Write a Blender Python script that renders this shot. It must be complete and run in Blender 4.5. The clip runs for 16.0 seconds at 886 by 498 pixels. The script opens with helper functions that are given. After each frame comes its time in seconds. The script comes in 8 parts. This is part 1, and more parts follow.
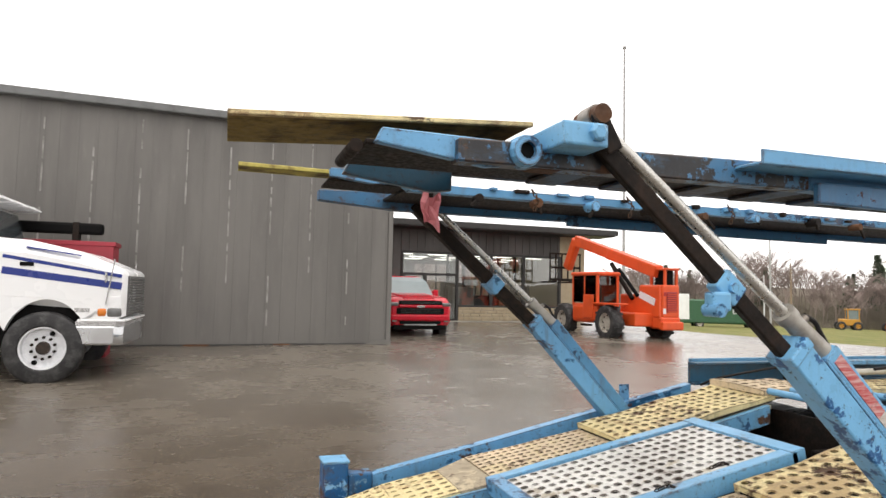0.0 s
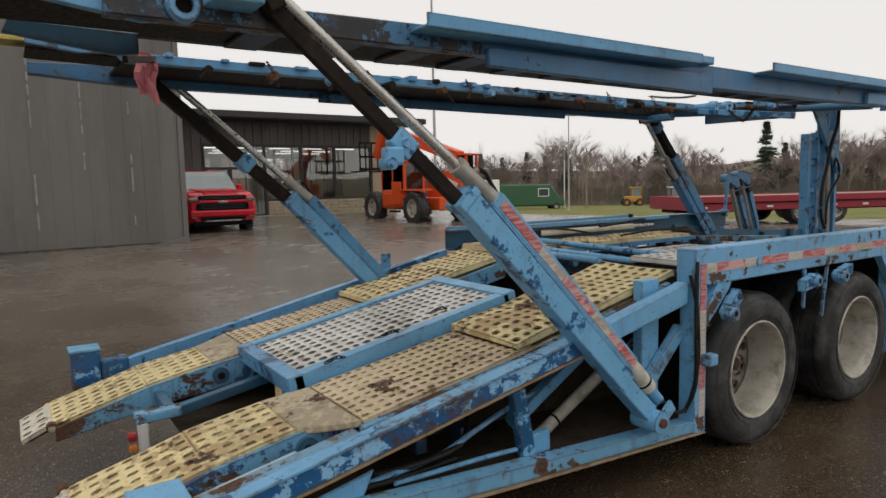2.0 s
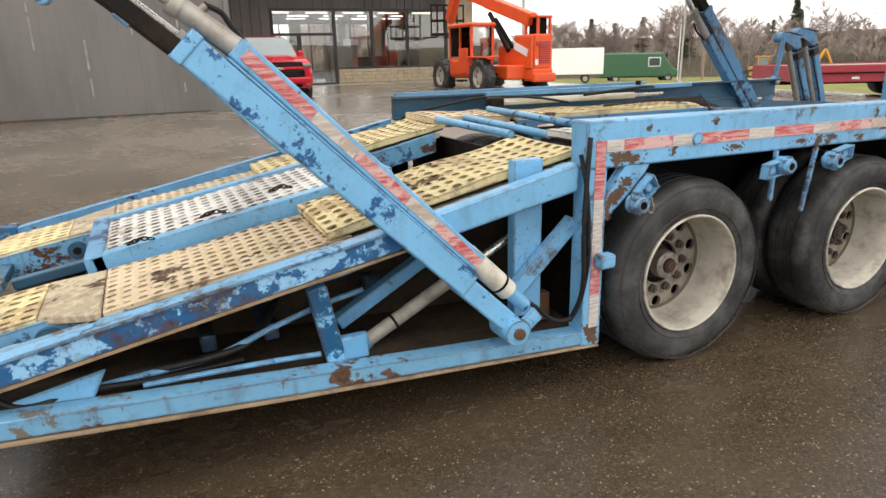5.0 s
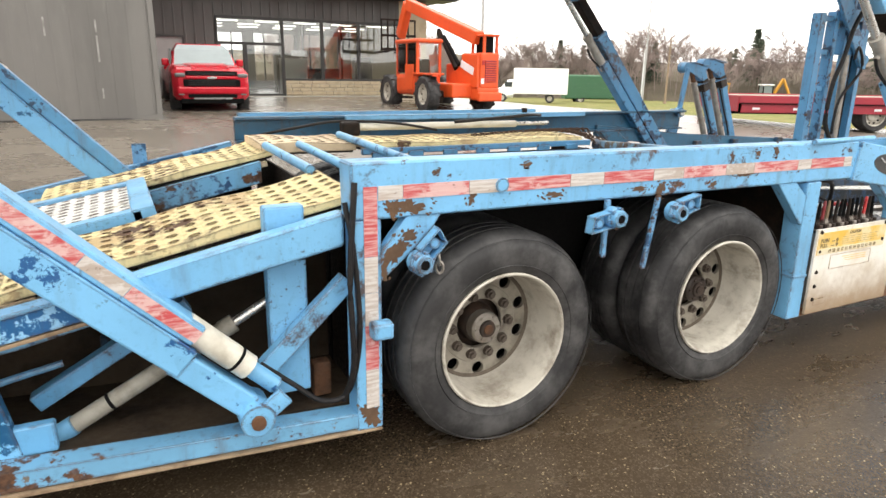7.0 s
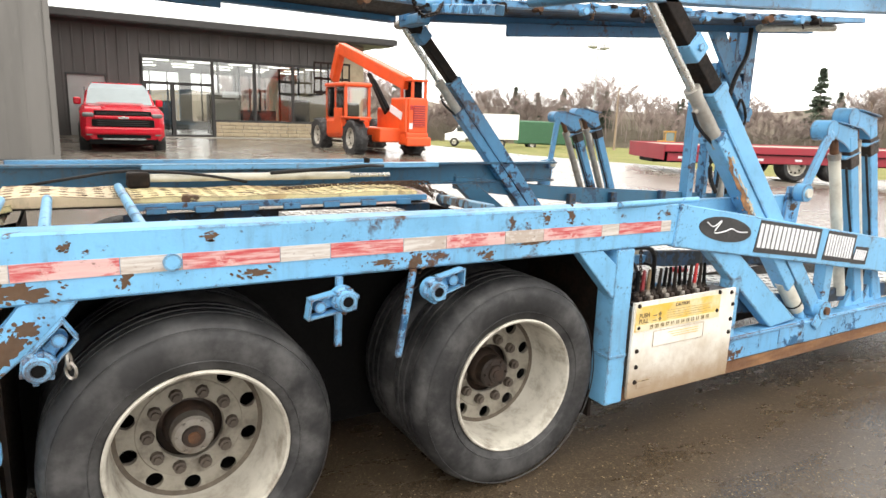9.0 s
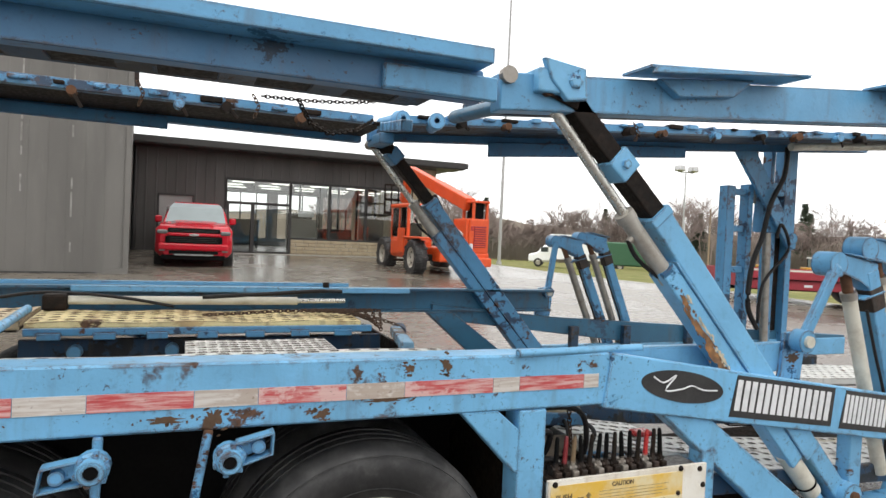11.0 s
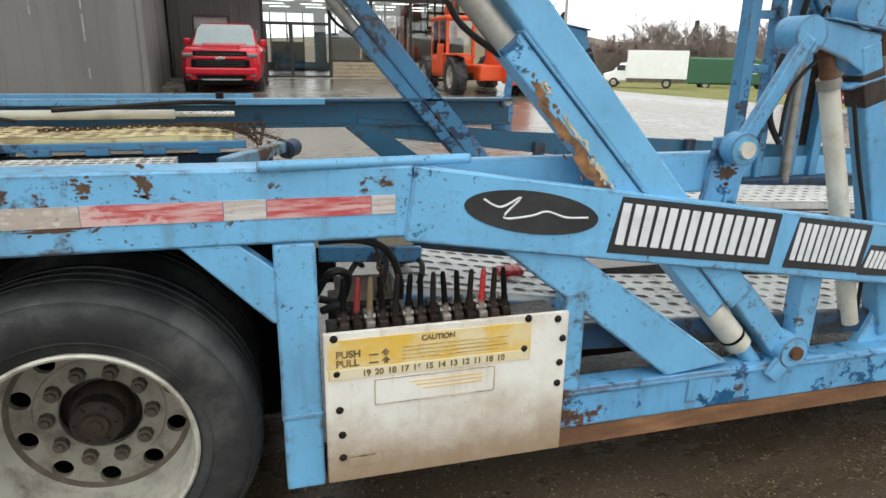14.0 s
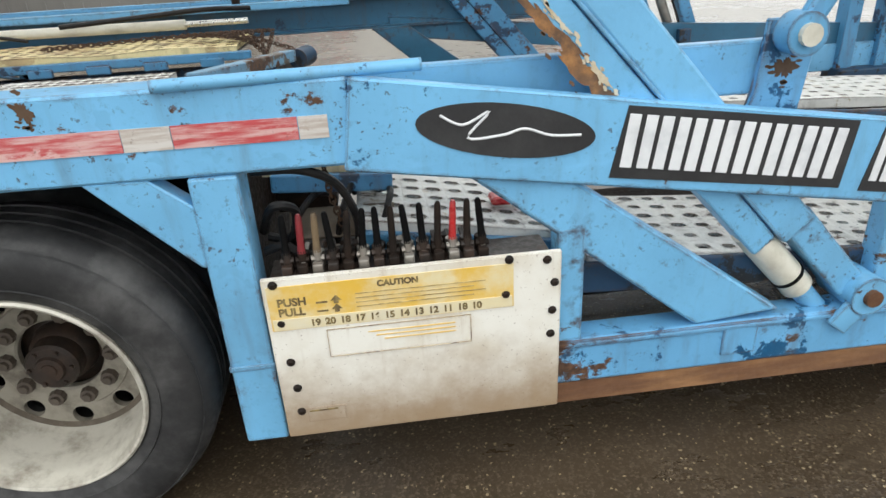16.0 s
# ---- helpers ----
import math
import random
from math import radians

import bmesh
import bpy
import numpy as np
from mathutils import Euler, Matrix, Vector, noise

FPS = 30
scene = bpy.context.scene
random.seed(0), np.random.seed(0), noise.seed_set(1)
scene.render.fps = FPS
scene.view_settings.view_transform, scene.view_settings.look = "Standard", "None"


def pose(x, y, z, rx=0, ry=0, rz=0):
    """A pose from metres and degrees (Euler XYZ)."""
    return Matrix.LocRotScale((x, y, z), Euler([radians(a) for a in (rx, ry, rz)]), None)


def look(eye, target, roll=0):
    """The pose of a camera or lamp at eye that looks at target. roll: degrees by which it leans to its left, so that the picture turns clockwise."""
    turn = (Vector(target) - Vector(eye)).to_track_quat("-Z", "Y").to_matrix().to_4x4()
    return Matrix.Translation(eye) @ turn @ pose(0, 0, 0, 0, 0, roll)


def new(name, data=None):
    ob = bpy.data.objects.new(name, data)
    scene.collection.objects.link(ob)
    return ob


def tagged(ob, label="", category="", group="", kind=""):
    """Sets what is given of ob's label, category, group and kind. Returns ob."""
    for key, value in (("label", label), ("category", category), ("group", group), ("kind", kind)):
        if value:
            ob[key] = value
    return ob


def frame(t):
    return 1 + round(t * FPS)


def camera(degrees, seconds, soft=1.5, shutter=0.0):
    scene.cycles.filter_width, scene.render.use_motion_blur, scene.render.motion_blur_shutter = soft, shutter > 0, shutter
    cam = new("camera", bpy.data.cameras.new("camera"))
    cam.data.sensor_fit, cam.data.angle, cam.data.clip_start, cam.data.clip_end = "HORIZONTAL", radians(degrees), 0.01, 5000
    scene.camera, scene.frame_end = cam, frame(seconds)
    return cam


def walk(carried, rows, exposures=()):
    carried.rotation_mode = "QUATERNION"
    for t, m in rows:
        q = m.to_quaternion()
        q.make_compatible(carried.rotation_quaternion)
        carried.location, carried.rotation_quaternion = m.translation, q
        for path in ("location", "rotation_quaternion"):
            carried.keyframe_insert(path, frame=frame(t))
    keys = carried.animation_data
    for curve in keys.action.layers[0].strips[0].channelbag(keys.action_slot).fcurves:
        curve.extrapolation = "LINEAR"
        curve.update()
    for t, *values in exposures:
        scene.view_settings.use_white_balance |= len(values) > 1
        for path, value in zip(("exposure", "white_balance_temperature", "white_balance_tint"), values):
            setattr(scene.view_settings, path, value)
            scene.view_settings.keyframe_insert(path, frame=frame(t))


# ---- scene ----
cam = camera(69.3, 16.0)
METRES, EYE, TILT, LEAN, TURN = 6.6, 1.70, 3.8, -1.3, -18.6
ROWS = [
    (0.0, 0.0, 0.0, 0.0, -0.0, -0.0, -0.0),
    (0.5, 0.0157, -0.014, -0.0015, -4.12, 0.05, 0.12),
    (1.0, 0.0366, -0.0272, -0.0027, -9.04, -0.58, -0.94),
    (1.5, 0.0546, -0.0346, -0.0068, -13.66, -2.61, 0.06),
    (2.0, 0.0665, -0.0299, -0.0177, -15.69, -9.7, 1.52),
    (2.5, 0.0911, -0.015, -0.0254, -11.88, -15.44, 0.44),
    (3.0, 0.1193, -0.0088, -0.0309, -9.35, -18.84, 2.47),
    (3.5, 0.1592, -0.0102, -0.0319, -6.04, -20.72, 2.57),
    (4.0, 0.1935, -0.0084, -0.0344, -6.88, -20.89, 4.25),
    (6.5, 0.3593, 0.0525, -0.0431, -6.33, -19.69, 0.34),
    (7.0, 0.3922, 0.0772, -0.0428, -8.34, -19.38, -0.17),
    (7.5, 0.4309, 0.091, -0.0455, -9.9, -19.33, 0.74),
    (8.0, 0.4707, 0.0994, -0.0458, -8.14, -18.79, 0.63),
    (8.5, 0.5049, 0.1151, -0.0478, -8.34, -18.1, -1.02),
    (9.0, 0.5389, 0.131, -0.0433, -11.61, -15.62, -1.39),
    (9.5, 0.579, 0.1417, -0.0407, -11.56, -10.62, -0.12),
    (12.0, 0.7289, 0.2129, -0.0473, -2.07, -6.04, 0.22),
    (12.5, 0.7493, 0.2336, -0.0537, -4.06, -10.81, -1.3),
    (13.0, 0.7691, 0.2532, -0.0592, -6.08, -13.64, 0.06),
    (13.5, 0.793, 0.2708, -0.0658, -3.13, -17.52, 0.27),
    (14.0, 0.8202, 0.2828, -0.0711, 3.11, -20.71, 0.61),
    (14.5, 0.8333, 0.2984, -0.0779, 7.09, -23.48, 1.97),
    (15.0, 0.8405, 0.3201, -0.0806, 12.31, -26.36, 2.22),
    (15.5, 0.8507, 0.3298, -0.0827, 12.12, -28.62, 4.09),
    (16.0, 0.8696, 0.3369, -0.0824, 11.34, -28.84, 5.02),
]
EXPOSURES = [(0.0, -0.25, 6900, 12), (0.5, -0.66, 6900, 12), (1.0, -1.0, 6900, 12), (1.5, -1.12, 6900, 12), (2.0, -1.2, 6900, 11), (2.5, -0.62, 7000, 12), (3.0, -0.22, 7000, 12), (4.0, -0.2, 7000, 12), (6.5, 0.27, 7000, 11), (9.0, 0.47, 6950, 10), (9.7, 0.4, 6850, 10), (11.8, -0.5, 6600, 8), (12.5, -0.5, 6550, 7), (13.5, -0.35, 6500, 6), (14.0, -0.25, 6500, 6), (14.5, -0.05, 6500, 6), (16.0, -0.05, 6500, 6)]
# poses at the ends of the unseen stretches
ENDS = [
    (4.2, look((1.299, -0.438, 1.477), (2.082, 1.305, 0.885), -1.8)),
    (6.3, look((2.279, -0.475, 1.489), (3.074, 1.279, 0.950), -1.0)),
    (9.7, look((4.029, -0.319, 1.598), (4.945, 1.453, 1.445), 0.6)),
    (11.8, look((4.946, -0.200, 1.610), (5.657, 1.669, 1.559), 1.7)),
]
PATH = [(t, pose(0, 0, EYE, TILT, LEAN, TURN) @ pose(METRES * x, METRES * y, METRES * z, 90 + pitch, roll, yaw)) for t, x, y, z, yaw, pitch, roll in ROWS] + ENDS
walk(cam, sorted(PATH, key=lambda row: row[0]), EXPOSURES)

# ---- world and sun: a bright overcast day ----
world = bpy.data.worlds.new("overcast_sky")
scene.world = world
world.use_nodes = True
wt = world.node_tree
sky = wt.nodes.new("ShaderNodeTexSky")
sky.sky_type, sky.sun_disc = "NISHITA", False
sky.sun_elevation, sky.sun_rotation = radians(38), radians(200)
cloud = wt.nodes.new("ShaderNodeMix")
cloud.data_type = "RGBA"
cloud.inputs[0].default_value = 0.93
cloud.inputs[7].default_value = (20.0, 20.2, 20.6, 1)
wt.links.new(sky.outputs[0], cloud.inputs[6])
wt.links.new(cloud.outputs[2], wt.nodes["Background"].inputs[0])
wt.nodes["Background"].inputs[1].default_value = 0.1
sun = new("sun", bpy.data.lights.new("sun", "SUN"))
sun.data.energy, sun.data.angle, sun.data.color = 1.5, radians(70), (1.0, 0.97, 0.93)
sun.matrix_world = look((0, 0, 40), (3, 9, 5))

# ---- node and material helpers ----
MATS = {}


class Nodes:
    """A material's node tree with short calls."""

    def __init__(self, name):
        self.m = bpy.data.materials.new(name)
        self.m.use_nodes = True
        self.t = self.m.node_tree
        self.b = self.t.nodes["Principled BSDF"]
        MATS[name] = self.m
        self.co = self.t.nodes.new("ShaderNodeTexCoord").outputs["Object"]

    def put(self, socket, value):
        if isinstance(value, bpy.types.NodeSocket):
            self.t.links.new(value, socket)
        elif isinstance(value, tuple) and len(value) == 3 and socket.type == "RGBA":
            socket.default_value = (*value, 1)
        else:
            socket.default_value = value

    def stretch(self, scale):
        n = self.t.nodes.new("ShaderNodeMapping")
        self.put(n.inputs[0], self.co)
        n.inputs[3].default_value = scale
        return n.outputs[0]

    def noise(self, scale, detail=4, rough=0.6, co=None):
        n = self.t.nodes.new("ShaderNodeTexNoise")
        self.put(n.inputs["Vector"], co or self.co)
        n.inputs["Scale"].default_value, n.inputs["Detail"].default_value, n.inputs["Roughness"].default_value = scale, detail, rough
        return n.outputs[0]

    def cells(self, scale, co=None, out=0):
        n = self.t.nodes.new("ShaderNodeTexVoronoi")
        self.put(n.inputs["Vector"], co or self.co)
        n.inputs["Scale"].default_value = scale
        return n.outputs[out]

    def ramp(self, value, low, high, a=0.0, b=1.0):
        n = self.t.nodes.new("ShaderNodeMapRange")
        n.interpolation_type = "SMOOTHSTEP"
        for i, v in enumerate((value, low, high, a, b)):
            self.put(n.inputs[i], v)
        return n.outputs[0]

    def math(self, op, a, b=0.5):
        n = self.t.nodes.new("ShaderNodeMath")
        n.operation = op
        self.put(n.inputs[0], a)
        self.put(n.inputs[1], b)
        return n.outputs[0]

    def mix(self, f, a, b):
        n = self.t.nodes.new("ShaderNodeMix")
        n.data_type = "RGBA"
        self.put(n.inputs[0], f)
        self.put(n.inputs[6], a)
        self.put(n.inputs[7], b)
        return n.outputs[2]

    def edge(self, radius=0.012):
        """How sharply the surface turns nearby: 0 on flats, up to 1 at edges, where paint wears."""
        n = self.t.nodes.new("ShaderNodeBevel")
        n.samples = 4
        n.inputs["Radius"].default_value = radius
        g = self.t.nodes.new("ShaderNodeNewGeometry")
        d = self.t.nodes.new("ShaderNodeVectorMath")
        d.operation = "DOT_PRODUCT"
        self.put(d.inputs[0], n.outputs[0])
        self.put(d.inputs[1], g.outputs["Normal"])
        return self.math("SUBTRACT", 1.0, d.outputs["Value"])

    def height(self, h, strength=0.3, dist=0.01):
        n = self.t.nodes.new("ShaderNodeBump")
        n.inputs["Strength"].default_value, n.inputs["Distance"].default_value = strength, dist
        self.put(n.inputs["Height"], h)
        self.put(self.b.inputs["Normal"], n.outputs[0])

    def end(self, colour, rough=0.5, metal=0.0, spec=0.5):
        self.put(self.b.inputs["Base Color"], colour)
        self.put(self.b.inputs["Roughness"], rough)
        self.put(self.b.inputs["Metallic"], metal)
        self.put(self.b.inputs["Specular IOR Level"], spec)
        return self.m


RUST, DARKRUST = (0.12, 0.056, 0.027), (0.045, 0.022, 0.013)


def paint(name, base, second, flake=0.6, rust=0.68, grime=0.35, rough=0.42, edges=0.9):
    """Old paint: chips to a second coat, rust spots, faded patches and grime. Higher flake and rust: fewer chips."""
    n = Nodes(name)
    fade = n.noise(2.3, 3)
    c = n.mix(n.ramp(fade, 0.3, 0.75), base, tuple(min(1, v * 0.78) for v in base))
    blots = n.noise(14, 2)
    c = n.mix(n.ramp(blots, 0.62, 0.66, 0, 0.35), c, tuple(v * 0.72 for v in base))
    chip = n.noise(11, 9, 0.72)
    chipped = n.ramp(n.math("ADD", chip, n.math("MULTIPLY", n.math("SUBTRACT", n.noise(1.7, 2), 0.5), 0.55)), flake, flake + 0.025)
    c = n.mix(chipped, c, second)
    rn = n.math("ADD", n.noise(7.3, 8, 0.7, n.stretch((1, 1, 1.4))), n.math("MULTIPLY", n.math("SUBTRACT", n.noise(2.6, 2), 0.5), 0.6))
    rusty = n.ramp(rn, rust, rust + 0.04)
    rc = n.mix(n.ramp(n.noise(40, 4), 0.35, 0.65), RUST, DARKRUST)
    c = n.mix(rusty, c, rc)
    streak = n.noise(16, 5, 0.6, n.stretch((1, 1, 0.16)))
    speck = n.math("MULTIPLY", n.ramp(n.noise(55, 3, 0.7), 0.62, 0.66), n.ramp(n.noise(3.1, 3), 0.46, 0.62))
    c = n.mix(n.math("MULTIPLY", speck, 0.85), c, (0.05, 0.045, 0.05))
    c = n.mix(n.ramp(streak, 0.5, 0.85, 0, grime), c, (0.09, 0.07, 0.05))
    wear = n.ramp(n.math("ADD", n.math("MULTIPLY", n.edge(0.016), 1.5), n.math("MULTIPLY", n.math("ADD", n.noise(19, 5, 0.7), n.noise(2.2, 3)), 0.62)), 0.70, 0.82)
    c = n.mix(n.ramp(n.noise(38, 5, 0.75), 0.52, 0.75, 0, 0.3), c, tuple(v * 0.45 for v in base))
    c = n.mix(n.ramp(n.noise(5.5, 6, 0.7, n.stretch((0.5, 0.5, 1.6))), 0.56, 0.78, 0, 0.3), c, tuple(min(1, v * 1.28 + 0.025) for v in base))
    wear = n.math("MULTIPLY", wear, n.ramp(n.noise(3.7, 4), 0.34, 0.5))
    c = n.mix(n.math("MULTIPLY", wear, edges), c, n.mix(n.ramp(n.noise(30, 3), 0.4, 0.6), DARKRUST, (0.085, 0.04, 0.02)))
    c = n.mix(n.ramp(n.noise(1.1, 5, 0.7), 0.5, 0.8, 0, grime * 0.5), c, (0.13, 0.11, 0.085))
    n.height(n.math("SUBTRACT", n.noise(60, 3), n.math("ADD", chipped, n.math("MULTIPLY", rusty, 1.3))), 0.25, 0.003)
    return n.end(c, n.ramp(n.math("ADD", rusty, n.noise(5, 3)), 0.3, 1.3, rough - 0.08, 0.85))


def worn(name, base, dark, scale=8, amount=0.5, rough=0.5, metal=0.0, bump=0.2, grain=60, low=0.4, spec=0.5, stretch=None):
    """A surface with stains and fine grain."""
    n = Nodes(name)
    co = n.stretch(stretch) if stretch else n.co
    c = n.mix(n.ramp(n.noise(scale, 6, 0.65, co), low, low + 0.35, 0, amount), base, dark)
    c = n.mix(n.ramp(n.noise(scale * 0.17, 3), 0.35, 0.75, 0, amount * 0.6), c, tuple(0.6 * a + 0.4 * b for a, b in zip(base, dark)))
    g = n.noise(grain, 3)
    n.height(g, bump, 0.004)
    return n.end(c, n.ramp(g, 0.3, 0.7, max(0.03, rough - 0.12), min(1, rough + 0.12)), metal, spec)


BLUE, DEEP = (0.17, 0.45, 0.72), (0.004, 0.078, 0.185)
blue = paint("blue_paint", BLUE, DEEP, 0.69, 0.73)
blue_chipped = paint("blue_paint_chipped", BLUE, DEEP, 0.6, 0.68)
blue_flaked = paint("blue_paint_flaked", BLUE, DEEP, 0.47, 0.72, 0.45)
deep_flaked = paint("deep_blue_flaked", (0.008, 0.11, 0.29), (0.24, 0.5, 0.74), 0.525, 0.7, 0.35)
blue_sleeve = paint("blue_paint_sleeve", BLUE, (0.008, 0.085, 0.24), 0.57, 0.74)
blue_rusty = paint("blue_paint_rusty", (0.14, 0.39, 0.66), DEEP, 0.57, 0.62, 0.6)
blue_low = paint("blue_paint_low", (0.14, 0.36, 0.56), (0.14, 0.12, 0.1), 0.6, 0.615, 0.9, 0.6)
blue_muddy = paint("blue_paint_muddy", (0.18, 0.36, 0.52), (0.13, 0.105, 0.08), 0.545, 0.57, 0.9, 0.6)
deep_scabbed = paint("deep_blue_scabbed", (0.02, 0.13, 0.29), (0.16, 0.3, 0.42), 0.56, 0.54, 0.7)
blue_scabbed = paint("blue_paint_scabbed", (0.16, 0.42, 0.66), (0.03, 0.09, 0.2), 0.56, 0.51, 0.6)
# underside blue: shade and grime are both put into the colour
blue_under_shade = paint("blue_paint_under_shade", (0.014, 0.055, 0.115), (0.008, 0.011, 0.016), 0.52, 0.66, 0.8, 0.6)
# upper deck blue with its shade put into the base colour
blue_upper_shade = paint("blue_paint_upper_shade", (0.05, 0.19, 0.37), (0.012, 0.04, 0.08), 0.655, 0.73, 0.5)
# dark blue flaking to a near-black second colour
blue_dark_flaked = paint("blue_paint_dark_flaked", (0.05, 0.18, 0.34), (0.012, 0.013, 0.016), 0.46, 0.6, 0.9)
# BLUE toned down to paint in shade on less lit faces
blue_mid_shade = paint("blue_paint_mid_shade", (0.12, 0.36, 0.61), DEEP, 0.66, 0.71, 0.5)
# deeper tone stands in for shade on far and inner parts
blue_shade = paint("blue_paint_shade_tone", (0.03, 0.13, 0.225), (0.02, 0.06, 0.11), 0.63, 0.745, 0.6)
nut_mat = worn("dull_brown_nut", (0.075, 0.058, 0.045), (0.035, 0.026, 0.02), 14, 0.7, 0.6)
blue_rail = paint("blue_paint_rail", BLUE, DEEP, 0.7, 0.655, 0.5)
# dirt and far-side shade put into one darker blue
blue_shaded_dull = paint("blue_paint_shaded_dull", (0.085, 0.28, 0.5), (0.02, 0.05, 0.1), 0.59, 0.66, 0.7)
chain_mat = worn("dark_rusty_chain", (0.05, 0.03, 0.02), (0.12, 0.06, 0.03), 30, 0.6, 0.7, 0, spec=0.3)
dark_red = worn("dark_red_grip", (0.2, 0.015, 0.02), (0.1, 0.01, 0.012), 20, 0.6, 0.5)
deck_rust = worn("rust_mottled_underside", (0.34, 0.24, 0.07), (0.018, 0.009, 0.005), 13, 1.0, 0.8, 0, 0.3, 45, 0.36)
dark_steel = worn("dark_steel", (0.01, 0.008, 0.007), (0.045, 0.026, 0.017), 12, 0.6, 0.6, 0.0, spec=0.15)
chrome = worn("chromed_rod", (0.62, 0.61, 0.58), (0.3, 0.27, 0.22), 9, 0.5, 0.32, 0.8, 0.0)
ram_dull = worn("grimy_pale_ram", (0.34, 0.32, 0.27), (0.12, 0.1, 0.07), 9, 0.9, 0.5)
cream = worn("cream_cylinder_paint", (0.62, 0.60, 0.52), (0.24, 0.2, 0.14), 9, 0.6, 0.45)
steel = worn("bare_steel", (0.33, 0.31, 0.28), (0.14, 0.09, 0.06), 14, 0.6, 0.45, 0.7)
yellow = paint("yellow_tread_paint", (0.82, 0.68, 0.36), (0.5, 0.36, 0.18), 0.535, 0.62, 0.85, 0.75)
tan = paint("tan_worn_tread", (0.72, 0.57, 0.38), (0.62, 0.5, 0.3), 0.57, 0.62, 0.75, 0.75)
yellow_rusty = worn("yellow_rusty_ramp", (0.55, 0.47, 0.12), (0.075, 0.035, 0.015), 9, 1.0, 0.7, 0, 0.4, 45, 0.36)
white_tread = paint("pale_galvanised_tread", (0.74, 0.73, 0.69), (0.45, 0.4, 0.31), 0.62, 0.7, 0.55, 0.6)
rubber = worn("tyre_rubber", (0.016, 0.016, 0.017), (0.095, 0.093, 0.092), 6, 0.9, 0.52, 0, 0.2, 40, 0.4, 0.35)
hose_mat = worn("hose_rubber", (0.009, 0.009, 0.01), (0.035, 0.028, 0.024), 20, 0.5, 0.5, spec=0.25)
rim_mat = worn("dirty_white_rim", (0.52, 0.495, 0.43), (0.13, 0.1, 0.07), 9, 0.9, 0.5, 0.15, 0.2, 40, 0.41)
# dark tone for the shade in the corner of rim and disc
crevice_shade = worn("rim_corner_shade", (0.07, 0.055, 0.04), (0.16, 0.13, 0.1), 16, 0.8, 0.8)
# road grime, over a base darkened for the recessed disc's shade
disc_shaded = worn("grimed_shaded_disc", (0.29, 0.265, 0.22), (0.07, 0.055, 0.042), 11, 0.95, 0.55, 0.1, 0.2, 40, 0.38)
grease = worn("greasy_hub", (0.018, 0.014, 0.012), (0.08, 0.045, 0.03), 18, 0.6, 0.45, 0.0, spec=0.35)


def panel_mat():
    """White sheet: yellowed blotches, dirt thrown up from the road over its lower half, runs and specks."""
    n = Nodes("grimy_white_panel")
    c = n.mix(n.ramp(n.noise(4, 5, 0.6), 0.4, 0.75, 0, 0.7), (0.76, 0.74, 0.68), (0.5, 0.42, 0.3))
    sep = n.t.nodes.new("ShaderNodeSeparateXYZ")
    n.put(sep.inputs[0], n.co)
    z = n.math("ADD", sep.outputs[2], n.math("MULTIPLY", n.math("SUBTRACT", n.noise(9, 6, 0.7), 0.5), 0.24))
    c = n.mix(n.ramp(z, 0.27, 0.56, 0.92, 0.0), c, (0.27, 0.18, 0.1))
    c = n.mix(n.ramp(n.noise(26, 4, 0.6, n.stretch((1, 1, 0.1))), 0.55, 0.8, 0, 0.5), c, (0.35, 0.26, 0.16))
    c = n.mix(n.ramp(n.noise(120, 3, 0.7), 0.66, 0.7, 0, 0.7), c, (0.16, 0.1, 0.06))
    c = n.mix(n.math("MULTIPLY", n.ramp(n.edge(0.01), 0.02, 0.2), 0.6), c, (0.2, 0.12, 0.07))
    n.height(n.noise(70, 3), 0.08, 0.003)
    return n.end(c, 0.45)


panel_white = panel_mat()
strip_mat = worn("rubbed_decal_strip", (0.7, 0.6, 0.36), (0.68, 0.63, 0.5), 14, 1.0, 0.5, 0, 0.05, 60, 0.35)
panel_yellow = worn("worn_yellow_decal", (0.68, 0.42, 0.05), (0.7, 0.62, 0.4), 9, 1.0, 0.5, 0, 0.05, 60, 0.36)
ink = worn("dark_print", (0.09, 0.06, 0.03), (0.36, 0.27, 0.1), 60, 0.9, 0.6)
black_decal = worn("black_decal", (0.018, 0.018, 0.02), (0.06, 0.06, 0.06), 8, 0.5, 0.4)
letter_white = worn("white_decal", (0.72, 0.73, 0.75), (0.4, 0.42, 0.45), 14, 0.5, 0.5)


def tape_mat(name, base, bare):
    """Old reflective tape: scraped along its length, torn to the bare backing, rust coming through."""
    n = Nodes(name)
    long = n.stretch((0.2, 1, 2.2))
    c = n.mix(n.ramp(n.noise(40, 5, 0.65, long), 0.38, 0.64, 0, 0.85), base, bare)
    torn = n.math("ADD", n.noise(9, 7, 0.7, n.stretch((0.6, 1, 1))), n.math("MULTIPLY", n.math("SUBTRACT", n.noise(1.3, 2), 0.5), 0.7))
    c = n.mix(n.ramp(torn, 0.54, 0.6, 0, 0.85), c, bare)
    c = n.mix(n.ramp(torn, 0.69, 0.72, 0, 0.9), c, (0.09, 0.05, 0.03))
    c = n.mix(n.ramp(n.noise(60, 4, 0.7), 0.6, 0.72, 0, 0.6), c, (0.12, 0.08, 0.06))
    n.height(torn, 0.3, 0.003)
    return n.end(c, 0.45)


